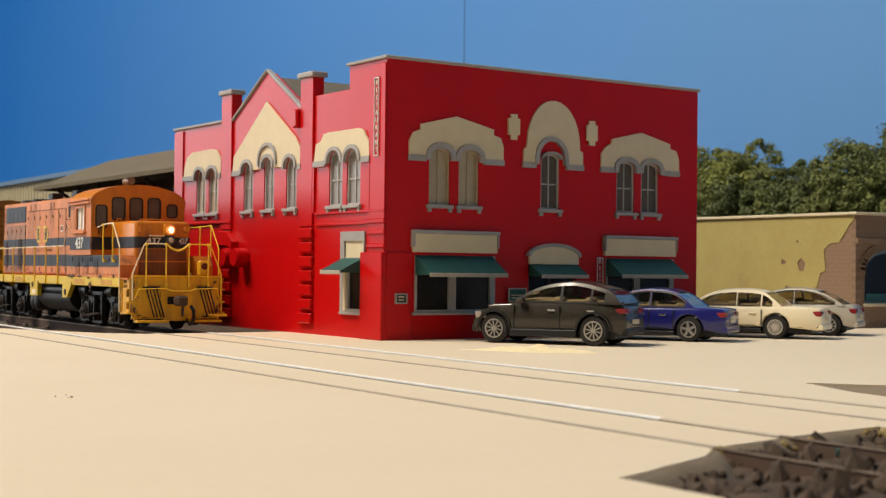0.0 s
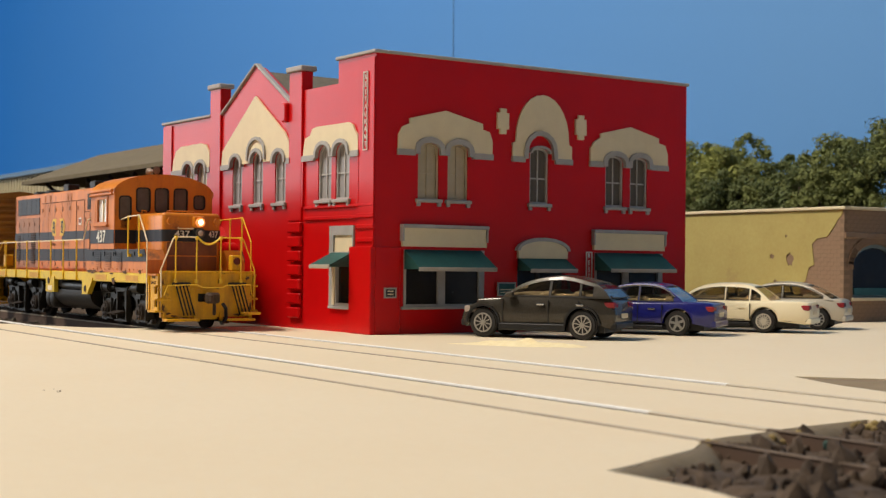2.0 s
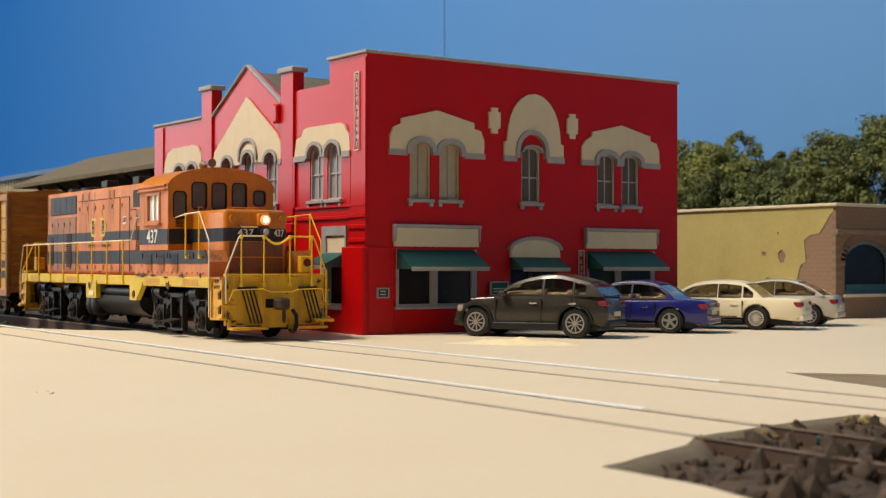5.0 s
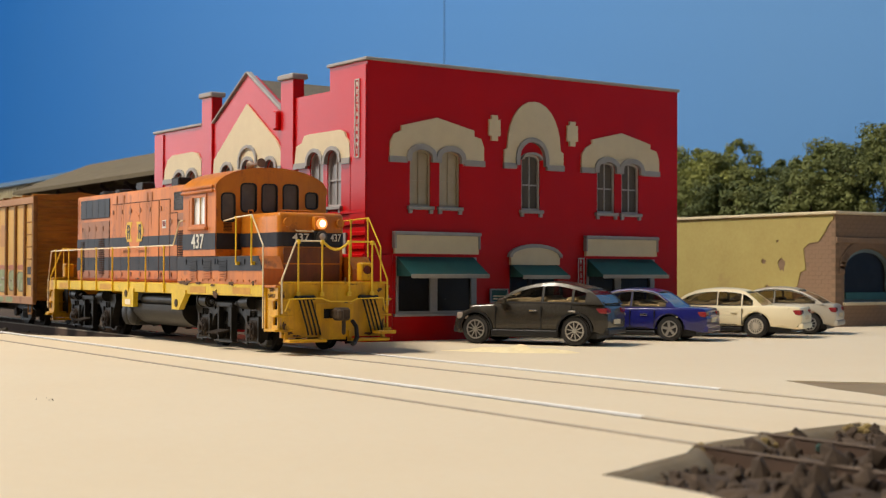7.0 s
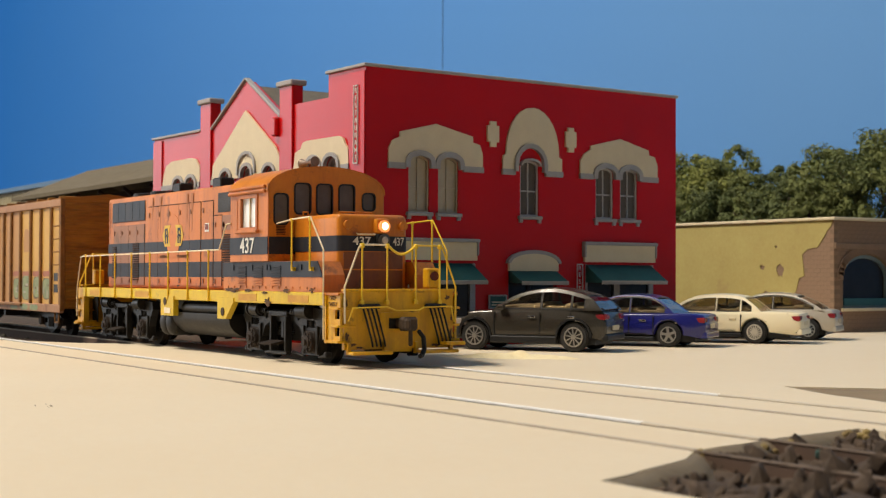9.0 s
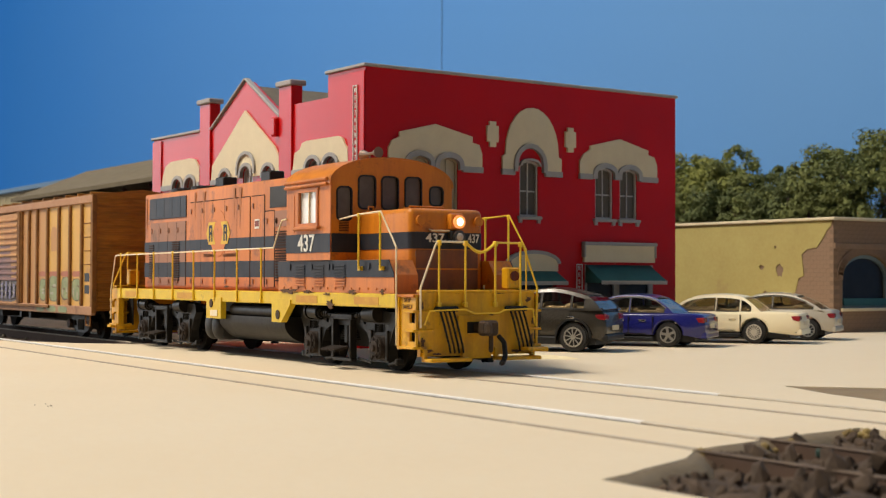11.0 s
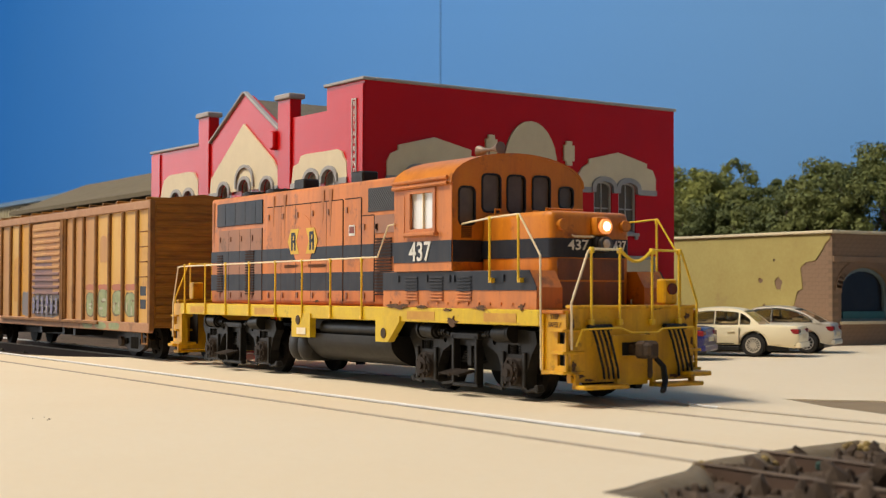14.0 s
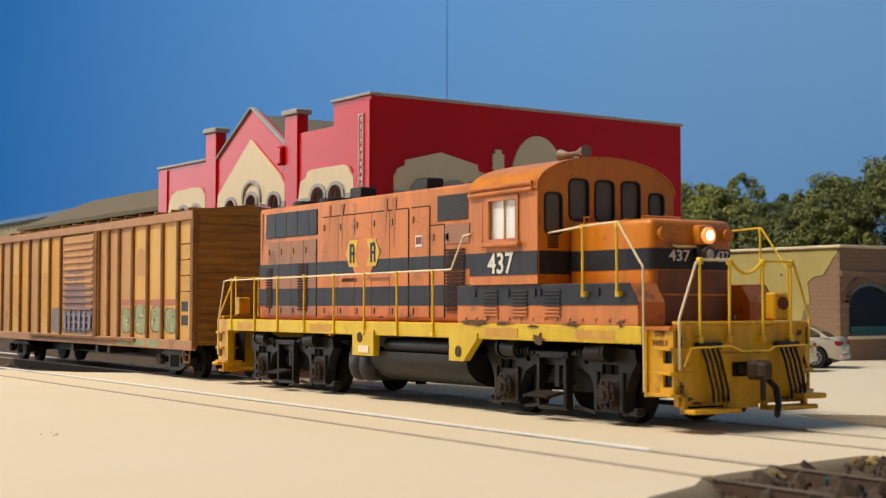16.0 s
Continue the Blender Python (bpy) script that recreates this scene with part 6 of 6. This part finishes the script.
            bmesh.ops.bevel(bm, geom=[e for e in bm.edges if abs(e.verts[0].co.y - e.verts[1].co.y) < 0.01], offset=0.04, segments=2, affect="EDGES")
            w = part("wheel", bm, M_TYRE, c, smooth=True)
            bm = bmesh.new()
            rr_ = wheel_r * 0.66
            o = arc(x, wheel_r, rr_, rr_, 0, 345, 23)
            plate(o, [arc(x, wheel_r, rr_ * 0.86, rr_ * 0.86, 0, 345, 23)], 0.03, Matrix.Translation((0, s * 0.878 - 0.015, 0)), bm)
            for k in range(spokes):
                a = 2 * math.pi * k / spokes + 0.2
                add_box(bm, 0, rr_ * 0.9, -0.012, 0.012, -0.035 if spokes < 8 else -0.014, 0.035 if spokes < 8 else 0.014, 0, Matrix.Translation((x, s * 0.878, wheel_r)) @ Matrix.Rotation(-a, 4, "Y"))
            add_tube(bm, (x, s * 0.86, wheel_r), (x, s * 0.9, wheel_r), 0.06, 10)
            part("rim", bm, rim_paint, w)
            bm = bmesh.new()
            add_tube(bm, (x, s * 0.855, wheel_r), (x, s * 0.873, wheel_r), rr_, 20)
            part("brake_disc", bm, M_TRIMBLACK, w)
        # lamps
        tz = belt - 0.16
        part("tail_lamp", box(-h + 0.015, -h + 0.30, *sorted((s * 0.42, s * 0.765)), tz - 0.075, tz + 0.075, 0.03, seg=2), M_TAIL, c, "red tail lamp")
        part("headlamp", box(h - 0.42, h - 0.1, *sorted((s * 0.5, s * 0.8)), hood_z - 0.34, hood_z - 0.16, 0.04, seg=2), M_LENS, c)
    part("underbody", box(-h + 0.3, h - 0.3, -0.7, 0.7, base - 0.05, base + 0.25), M_TRIMBLACK, c)
    for x in (-h - 0.03, h - 0.14):
        part("bumper", box(x, x + 0.17, -0.72, 0.72, base + 0.05, base + 0.22, 0.04, seg=2), M_TRIMBLACK if wag == 1 else paint, c)
    part("plate_holder", box(-h - 0.02, -h + 0.02, -0.25, 0.25, base + 0.32, base + 0.44), M_CREAM, c)
    return c


M_GUN = mat("gunmetal_car_paint", (0.052, 0.045, 0.034), (0.044, 0.038, 0.030), rough=0.26, metal=0.3, scale=1, fine=60, coat=0.35)
M_NAVY = mat("dark_blue_car_paint", (0.012, 0.014, 0.16), (0.010, 0.012, 0.14), rough=0.28, scale=1, fine=60, coat=0.7)
M_WHITECAR = mat("off_white_car_paint", (0.90, 0.80, 0.55), (0.87, 0.76, 0.52), rough=0.35, scale=1, fine=60, coat=0.3)
M_SILVER = mat("silver_car_paint", (0.60, 0.55, 0.45), (0.56, 0.51, 0.42), rough=0.35, metal=0.2, scale=1, fine=60, coat=0.4)
car("dark grey five-door crossover parked nose to the red wall", P(-6.2, 6.98, -0.03, 0, 0, 212), M_GUN, 4.24, 1.60, 1.06, (0.98, -0.08, -1.42, -2.03), 0.98, 0.24, 0.385, 10, M_ALLOY, 1, 0.83)
car("dark blue saloon parked beside the crossover", P(-7.03, 10.89, -0.03, 0, 0, 212), M_NAVY, 4.65, 1.42, 0.9, (1.05, 0.3, -0.8, -1.5), 0.84, 0.2, 0.34, 5, M_ALLOY, 2, 1.0)
car("off-white saloon parked between two cars", P(-7.35, 14.54, -0.03, 0, 0, 212), M_WHITECAR, 5.2, 1.4, 0.9, (1.25, 0.45, -0.85, -1.5), 0.86, 0.22, 0.34, 16, M_SILVER, 0, 1.3)
car("silver hatchback parked at the end of the row", P(-8.27, 17.63, -0.03, 0, 0, 212), M_SILVER, 4.4, 1.42, 0.92, (1.05, 0.2, -0.9, -1.85), 0.86, 0.22, 0.33, 10, M_ALLOY, 2, 0.8)

# spilled sand by the crossover
bm = bmesh.new()
bmesh.ops.create_grid(bm, x_segments=30, y_segments=16, size=1.0)
for v in bm.verts:
    r = math.hypot(v.co.x, v.co.y) + 0.25 * noise.noise(Vector((v.co.x * 2.3, v.co.y * 2.3, 1.0)))
    v.co.z = max(0.0, 1 - r) * 0.2 * (0.7 + 0.8 * noise.noise(Vector((v.co.x * 5, v.co.y * 5, 0)))) - 0.055
    v.co.x, v.co.y = v.co.x * 1.9, v.co.y * 0.75
SAND = part("sand_patch", bm, mat("pale_yellow_sand", (0.84, 0.73, 0.47), (0.76, 0.63, 0.36), rough=0.95, scale=4, fine=25, bump=0.4), None, smooth=True)
SAND.matrix_basis = P(-3.5, 4.2, 0, 0, 0, 40)
tagged(SAND, "pale yellow sand spilled on the street", "sand", kind="stuff")

DEBRIS = part("scrap_block", box(-0.08, 0.08, -0.14, 0.14, -0.05, 0.05, 0.02), mat("dull_teal_scrap", (0.045, 0.10, 0.085), (0.03, 0.06, 0.05), rough=0.8, scale=6, fine=20))
DEBRIS.matrix_basis = P(12.6, -3.2, -0.10, 6, 4, 25)
tagged(DEBRIS, "small dull teal scrap block lying on the earth", "debris")

# ---- yellow and brick building ----
M_YSTUC = mat("yellow_stucco", (0.44, 0.37, 0.13), (0.38, 0.30, 0.10), rough=0.85, scale=0.5, fine=8, bump=0.2, dirt=(0.34, 0.25, 0.10), dirt_amount=0.3, dirt_scale=0.5)
M_BRICK = mat("brown_old_brick", (0.235, 0.15, 0.095), (0.30, 0.195, 0.125), rough=0.9, scale=1.5, fine=10, bump=0.3)
M_MORTAR = mat("grey_brown_mortar", (0.25, 0.165, 0.105), rough=0.95, scale=2, fine=15)
YB = thing("shop_building", P(-10.4, 23.1, -0.03), "single-storey yellow stucco and brown brick corner shop", "building")
part("wall", plate(rect(-16, 0, 0, 3.95), (), 0.3), M_MORTAR, YB)
part("wall", plate(rect(0.3, 12, 0, 3.95), [arched(0.45, 2.95, 0.85, 2.75, 0.75, 12), arched(4.6, 7.0, 0.85, 2.75, 0.75, 12)], 0.3, TURN), M_MORTAR, YB)
part("wall", box(-16, 0, 11.7, 12, 0, 3.9), M_MORTAR, YB)
part("roof", box(-16, -0.3, 0.3, 11.7, 3.4, 3.5), M_ROOF, YB)
part("coping", box(-16, 0.12, -0.12, 0.3, 3.95, 4.06, 0.02), M_CREAM, YB)
part("coping", box(-0.3, 0.12, 0.3, 12, 3.95, 4.06, 0.02), M_CREAM, YB)
stucco = [(-16, 0), (-2.1, 0), (-1.95, 0.6), (-2.05, 1.3), (-1.75, 1.42), (-1.6, 1.9), (-1.35, 2.0), (-1.45, 2.75), (-1.2, 2.95), (-0.75, 3.0), (-0.45, 3.35), (-0.28, 3.6), (-0.1, 3.75), (-0.05, 3.95), (-16, 3.95)]


def ragged(x, z, w, h):
    return [(x + w * random.uniform(0.6, 1.1) * math.cos(2 * math.pi * k / 12), z + h * random.uniform(0.6, 1.1) * math.sin(2 * math.pi * k / 12)) for k in range(12)]


part("stucco_coat", plate(stucco, [ragged(-2.5, 2.2, 0.22, 0.3), ragged(-3.4, 2.3, 0.15, 0.11), ragged(-3.2, 1.3, 0.16, 0.15), ragged(-2.7, 3.05, 0.08, 0.06)], 0.03, Matrix.Translation((0, -0.03, 0))), M_YSTUC, YB, "flaking yellow stucco coat")
wb = part("arch_window", plate(arched(0.45, 2.95, 0.85, 2.75, 0.75, 12), (), 0.04, TURN @ Matrix.Translation((0, 0.2, 0))), M_PANE, YB, "dark arched shop window")
part("window_frame", plate(arched(0.45, 2.95, 0.85, 2.75, 0.75, 12), [arched(0.57, 2.83, 0.97, 2.63, 0.68, 12)], 0.1, TURN @ Matrix.Translation((0, 0.1, 0))), mat("blue_grey_window_frame", (0.16, 0.22, 0.24), rough=0.6), wb)
part("window_shelf", box(-0.12, -0.06, 0.6, 2.85, 0.95, 1.2), mat("teal_counter", (0.03, 0.12, 0.13), rough=0.6), wb)
part("window_sill", box(0.0, 0.12, 0.35, 3.05, 0.75, 0.86, 0.015), M_CREAM, wb)
wb2 = part("arch_window", plate(arched(4.6, 7.0, 0.85, 2.75, 0.75, 12), (), 0.04, TURN @ Matrix.Translation((0, 0.2, 0))), M_PANE, YB, "dark arched shop window")
# arch bricks and courses near the corner
M_HEADER = mat("dark_arch_brick", (0.215, 0.135, 0.085), (0.27, 0.17, 0.108), rough=0.9, scale=2, fine=10)
for c in (1.7, 5.8):
    for i in range(19):
        a = math.pi * i / 18
        part("arch_brick", box(-0.14, 0.14, -0.03, 0.0, 0.0, 0.3, 0.01, TURN @ Matrix.Translation((c + 1.25 * math.cos(a), -0.02, 2.0 + 0.78 * math.sin(a))) @ Matrix.Rotation(math.pi / 2 - a, 4, "Y")), M_HEADER, YB)
brick_a = None
for row in range(26):
    z = 0.02 + row * 0.15
    for k in range(9):
        x = -0.02 - k * 0.3 - (0.15 if row % 2 else 0)
        edge = [q for q in stucco[1:14]]
        lim = -2.0
        for (xa, za), (xb, zb) in zip(edge, edge[1:]):
            if za <= z <= zb:
                lim = xa + (xb - xa) * (z - za) / max(1e-6, zb - za)
        if x - 0.28 < lim - 0.1:
            continue
        m = P(x, 0, z)
        if brick_a is None:
            brick_a = part("brick", box(-0.28, 0.0, -0.007, 0.0, 0.0, 0.135, 0.003), M_BRICK, YB)
            brick_a.matrix_basis = m
        else:
            again(brick_a, "brick", m, YB)
brick_b = None
for row in range(26):
    z = 0.02 + row * 0.15
    for k in range(11):
        y = 0.02 + k * 0.3 + (0.15 if row % 2 else 0)
        if 0.25 < y + 0.14 < 3.15 and 0.7 < z < 2.9 and (z < 2.0 or math.hypot((y + 0.14 - 1.7) / 1.45, (z - 2.0) / 1.1) < 1):
            continue
        m = P(0, y, z)
        if brick_b is None:
            brick_b = part("brick", box(0.0, 0.007, 0.0, 0.28, 0.0, 0.135, 0.003), M_BRICK, YB)
            brick_b.matrix_basis = m
        else:
            again(brick_b, "brick", m, YB)
part("cornice", box(0.0, 0.08, 0.0, 12, 2.95, 3.15, 0.02), M_BRICK, YB)

# ---- freight depot and shed beyond ----
M_SHINGLE = mat("brown_grey_shingles", (0.11, 0.088, 0.052), (0.15, 0.12, 0.072), rough=0.9, scale=1.2, fine=10, bump=0.3, stretch=(1, 1, 3))
M_DARKWOOD = mat("dark_depot_boards", (0.035, 0.022, 0.016), (0.055, 0.035, 0.025), rough=0.9, scale=2, fine=10)
DEPOT = thing("freight_depot", P(0, 0, 0), "long dark freight depot with an overhanging shingle roof", "building")
bm = bmesh.new()
r0 = [(-49, 5.7, 5.83), (-24, 5.7, 5.83), (-24, 13, 5.83), (-49, 13, 5.83), (-48.3, 9.4, 7.35), (-24, 9.4, 7.35)]
vs = [bm.verts.new(p) for p in r0] + [bm.verts.new((p[0], p[1], p[2] - 0.16)) for p in r0]
for f in ((0, 1, 5, 4), (2, 3, 4, 5), (3, 0, 4), (7, 6, 10, 11), (9, 8, 11, 10), (6, 9, 10), (1, 0, 6, 7), (0, 3, 9, 6), (3, 2, 8, 9)):
    bm.faces.new([vs[i] for i in f])
bmesh.ops.recalc_face_normals(bm, faces=bm.faces)
part("roof", bm, M_SHINGLE, DEPOT)
part("wall", box(-46, -24, 8.0, 11, -0.4, 5.8), M_DARKWOOD, DEPOT)
part("fascia", box(-49, -24, 5.66, 5.72, 5.66, 5.84), M_SHINGLE, DEPOT)
for i in range(7):
    part("roof_bracket", rod([(-46 + i * 3, 8.0, 4.2), (-46 + i * 3, 6.0, 5.6)], 0.09, 5), M_DARKWOOD, DEPOT)
SHED = thing("metal_shed", P(0, 0, 0), "cream corrugated metal shed with a blue roof edge", "building")
M_SIDING = mat("cream_metal_siding", (0.48, 0.42, 0.26), (0.42, 0.36, 0.22), rough=0.6, scale=0.6, fine=6)
part("wall", box(-110, -62, 15, 22, -0.4, 8.0), M_SIDING, SHED)
for i in range(60):
    part("siding_rib", box(-106 + i * 0.72, -105.75 + i * 0.72, 14.9, 15.0, 0, 7.95), M_SIDING, SHED)
part("roof_edge", box(-110, -61.5, 14.7, 22.2, 8.0, 8.3), mat("blue_roof_edge", (0.05, 0.14, 0.26), rough=0.5), SHED)

# ---- backdrop, trees, room ----
sky = bpy.data.materials.new("painted_sky")
sky.use_nodes = True
n, k = sky.node_tree.nodes, sky.node_tree.links
tc, sp = n.new("ShaderNodeTexCoord"), n.new("ShaderNodeSeparateXYZ")
k.new(tc.outputs["Object"], sp.inputs[0])
mr = n.new("ShaderNodeMapRange")
mr.inputs["From Min"].default_value, mr.inputs["From Max"].default_value = -215 * S, -25 * S
k.new(sp.outputs["X"], mr.inputs["Value"])
rp = n.new("ShaderNodeValToRGB")
rp.color_ramp.elements[0].color = (0.027, 0.265, 0.84, 1)
rp.color_ramp.elements[1].color = (0.128, 0.298, 0.60, 1)
nz = n.new("ShaderNodeTexNoise")
nz.inputs["Scale"].default_value = 4
k.new(tc.outputs["Object"], nz.inputs["Vector"])
ad = n.new("ShaderNodeMath")
ad.operation = "MULTIPLY_ADD"
k.new(nz.outputs["Fac"], ad.inputs[0])
ad.inputs[1].default_value = 0.12
k.new(mr.outputs["Result"], ad.inputs[2])
k.new(ad.outputs[0], rp.inputs["Fac"])
k.new(rp.outputs["Color"], n["Principled BSDF"].inputs["Base Color"])
n["Principled BSDF"].inputs["Roughness"].default_value = 0.9
n["Principled BSDF"].inputs["Specular IOR Level"].default_value = 0.1
BACK = part("backdrop", box(-230, 130, 48, 49, -12, 110), sky)
tagged(BACK, "painted blue sky backdrop board behind the layout", "backdrop", kind="structure")
SEAM = part("backdrop_seam", box(-73.56, -73.44, 47.95, 48.0, -12, 110), mat("seam_blue", (0.07, 0.20, 0.46)))
tagged(SEAM, "thin vertical seam in the sky backdrop", "seam", kind="structure")

M_LEAF = mat("olive_leaves", (0.194, 0.213, 0.056), (0.125, 0.144, 0.040), rough=0.7, scale=0.5, fine=3, amount=0.9)
M_LEAF2 = mat("dark_green_leaves", (0.131, 0.156, 0.045), (0.088, 0.106, 0.033), rough=0.7, scale=0.5, fine=3, amount=0.9)
M_LEAF3 = mat("yellow_green_leaves", (0.300, 0.312, 0.069), (0.188, 0.206, 0.050), rough=0.7, scale=0.5, fine=3, amount=0.9)
M_BARK = mat("grey_brown_bark", (0.09, 0.065, 0.045), rough=0.95, scale=3, fine=12, bump=0.4)


def tree(x, y, height, spread, leaf, seed, clumps=110, leaves=120):
    rnd = random.Random(seed)
    t = thing("tree", P(x, y, -0.4), "leafy broad-crowned green tree behind the shop", "tree", "trees behind the town")
    bm = bmesh.new()
    add_tube(bm, (0, 0, 0), (0.2, 0, height * 0.5), 0.35, 9, 0.2)
    for i in range(7):
        a = rnd.uniform(0, 6.28)
        z = height * rnd.uniform(0.25, 0.5)
        add_tube(bm, (0.1, 0, z), (spread * 0.6 * math.cos(a), spread * 0.6 * math.sin(a), z + height * rnd.uniform(0.2, 0.4)), 0.14, 6, 0.04)
    part("trunk", bm, M_BARK, t)
    verts, faces = [], []
    for i in range(clumps):
        u, a = rnd.uniform(-1, 1), rnd.uniform(0, 6.28)
        q = math.sqrt(1 - u * u)
        r = rnd.uniform(0.55, 1.0)
        c = Vector((spread * q * math.cos(a) * r, spread * q * math.sin(a) * r, height * 0.6 + height * 0.38 * u * r))
        cr = spread * rnd.uniform(0.14, 0.30)
        for j in range(leaves):
            d = Vector((rnd.gauss(0, 1), rnd.gauss(0, 1), rnd.gauss(0, 1))).normalized() * cr * rnd.uniform(0.5, 1.05)
            d.z *= 0.75
            p = c + d
            s = rnd.uniform(0.06, 0.14)
            nrm = (d.normalized() + Vector((rnd.uniform(-.6, .6), rnd.uniform(-.6, .6), rnd.uniform(-.2, .8)))).normalized()
            e1 = nrm.orthogonal().normalized()
            e1.rotate(Matrix.Rotation(rnd.uniform(0, 6.28), 3, nrm))
            e2 = nrm.cross(e1)
            b = len(verts)
            verts += [(p + e1 * s) * S, (p + e2 * s * 0.55 + nrm * s * 0.15) * S, (p - e1 * s) * S, (p - e2 * s * 0.55 + nrm * s * 0.15) * S]
            faces.append((b, b + 1, b + 2, b + 3))
    me = bpy.data.meshes.new("crown")
    me.from_pydata(verts, [], faces)
    me.materials.append(leaf)
    cr_ob = new("crown", me)
    cr_ob.parent = t
    return t


TREES = [(-40.5, 42, 10.6, 2.8, 2), (-37.6, 43, 10.0, 2.6, 0), (-35.6, 42, 10.2, 2.4, 2), (-33.6, 42, 10.1, 2.2, 0), (-31.6, 43, 8.9, 2.0, 1), (-29.9, 42, 8.3, 1.9, 1), (-27.5, 42, 9.7, 2.5, 0), (-24.8, 42, 10.0, 2.8, 1),
         (-38.6, 40, 8.2, 2.3, 1), (-36, 39.6, 7.8, 2.2, 0), (-33, 39.6, 7.6, 2.2, 1), (-30.6, 40, 7.2, 2.0, 0), (-28.4, 39.5, 7.4, 2.2, 1), (-26, 39.5, 7.8, 2.2, 0), (-22, 41, 9.8, 2.6, 0), (-41.5, 40, 8.2, 2.2, 1)]
for i, (x, y, hgt, spr, lf) in enumerate(TREES):
    tree(x, y, hgt, spr, (M_LEAF, M_LEAF2, M_LEAF3)[lf], 11 + i)

# unseen room: white walls bounce light in, greyed surfaces keep ambient low
M_BOUNCE = mat("bounce_white_paint", (0.80, 0.77, 0.74), rough=0.85, scale=0.05, fine=1)
M_WALLPAINT = mat("greyed_room_paint", (0.24, 0.22, 0.19), rough=0.85, scale=0.05, fine=1)
M_CEIL = mat("greyed_ceiling_paint", (0.30, 0.29, 0.28), rough=0.9, scale=0.05, fine=1)
ROOM = (-290, 210, -330, 62)
for nm, bx in (("wall_north", (ROOM[0], ROOM[1], ROOM[3], ROOM[3] + 8, -95, 140)), ("wall_south", (ROOM[0], ROOM[1], ROOM[2] - 8, ROOM[2], -95, 140)),
               ("wall_east", (ROOM[1], ROOM[1] + 8, ROOM[2], ROOM[3], -95, 140))):
    tagged(part(nm, box(*bx), M_BOUNCE if nm == "wall_east" else M_WALLPAINT), "unseen wall of the layout room, toned for bounce light", "wall", kind="structure")
# unseen west wall; its assumed window holds the added sheen lamp
west = plate(rect(ROOM[2], ROOM[3], -95, 140), [rect(-212, -76, 8, 108)], 8, Matrix.Translation((ROOM[0], 0, 0)) @ TURN)
tagged(part("wall_west", west, M_BOUNCE), "unseen white room wall with an assumed window opening", "wall", kind="structure")
tagged(part("ceiling", box(ROOM[0], ROOM[1], ROOM[2], ROOM[3], 140, 146), M_CEIL), "unseen ceiling of the layout room, greyed to cut bounce light", "ceiling", kind="structure")
tagged(part("floor", box(ROOM[0], ROOM[1], ROOM[2], ROOM[3], -101, -95), mat("brown_room_floor", (0.22, 0.15, 0.1), rough=0.6, scale=0.1, fine=1)), "brown floor of the layout room", "floor", kind="structure")
# ---- what moves ----
TRAIN = [(0.0, -23.24), (0.5, -22.49), (1.0, -21.73), (1.5, -20.98), (2.0, -20.21), (2.5, -19.44), (3.0, -18.66), (3.5, -17.90), (4.0, -17.13), (6.5, -13.42), (7.0, -12.66), (7.5, -11.92), (8.0, -11.19), (8.5, -10.48), (9.0, -9.77),
         (11.5, -6.10), (12.0, -5.31), (12.5, -4.54), (13.0, -3.81), (13.5, -3.10), (14.0, -2.34), (14.5, -1.61), (15.0, -0.92), (15.5, -0.33), (16.0, 0.00)]


def motions():
    # the whole train keeps its couplings; wheels roll by the way gone
    for car, lag in ((LOCO, 0.0), (BOX, -9.43)):
        walk(car, [(t, P(x + lag, 0, 0)) for t, x in TRAIN])
    times = [i * 0.25 for i in range(65)]
    gone = [float(np.interp(t, [r[0] for r in TRAIN], [r[1] for r in TRAIN])) for t in times]
    for wheel, x, r in WHEELS:
        walk(wheel, [(t, P(x, 0, r, 0, math.degrees(g / r), 0)) for t, g in zip(times, gone)])


motions()
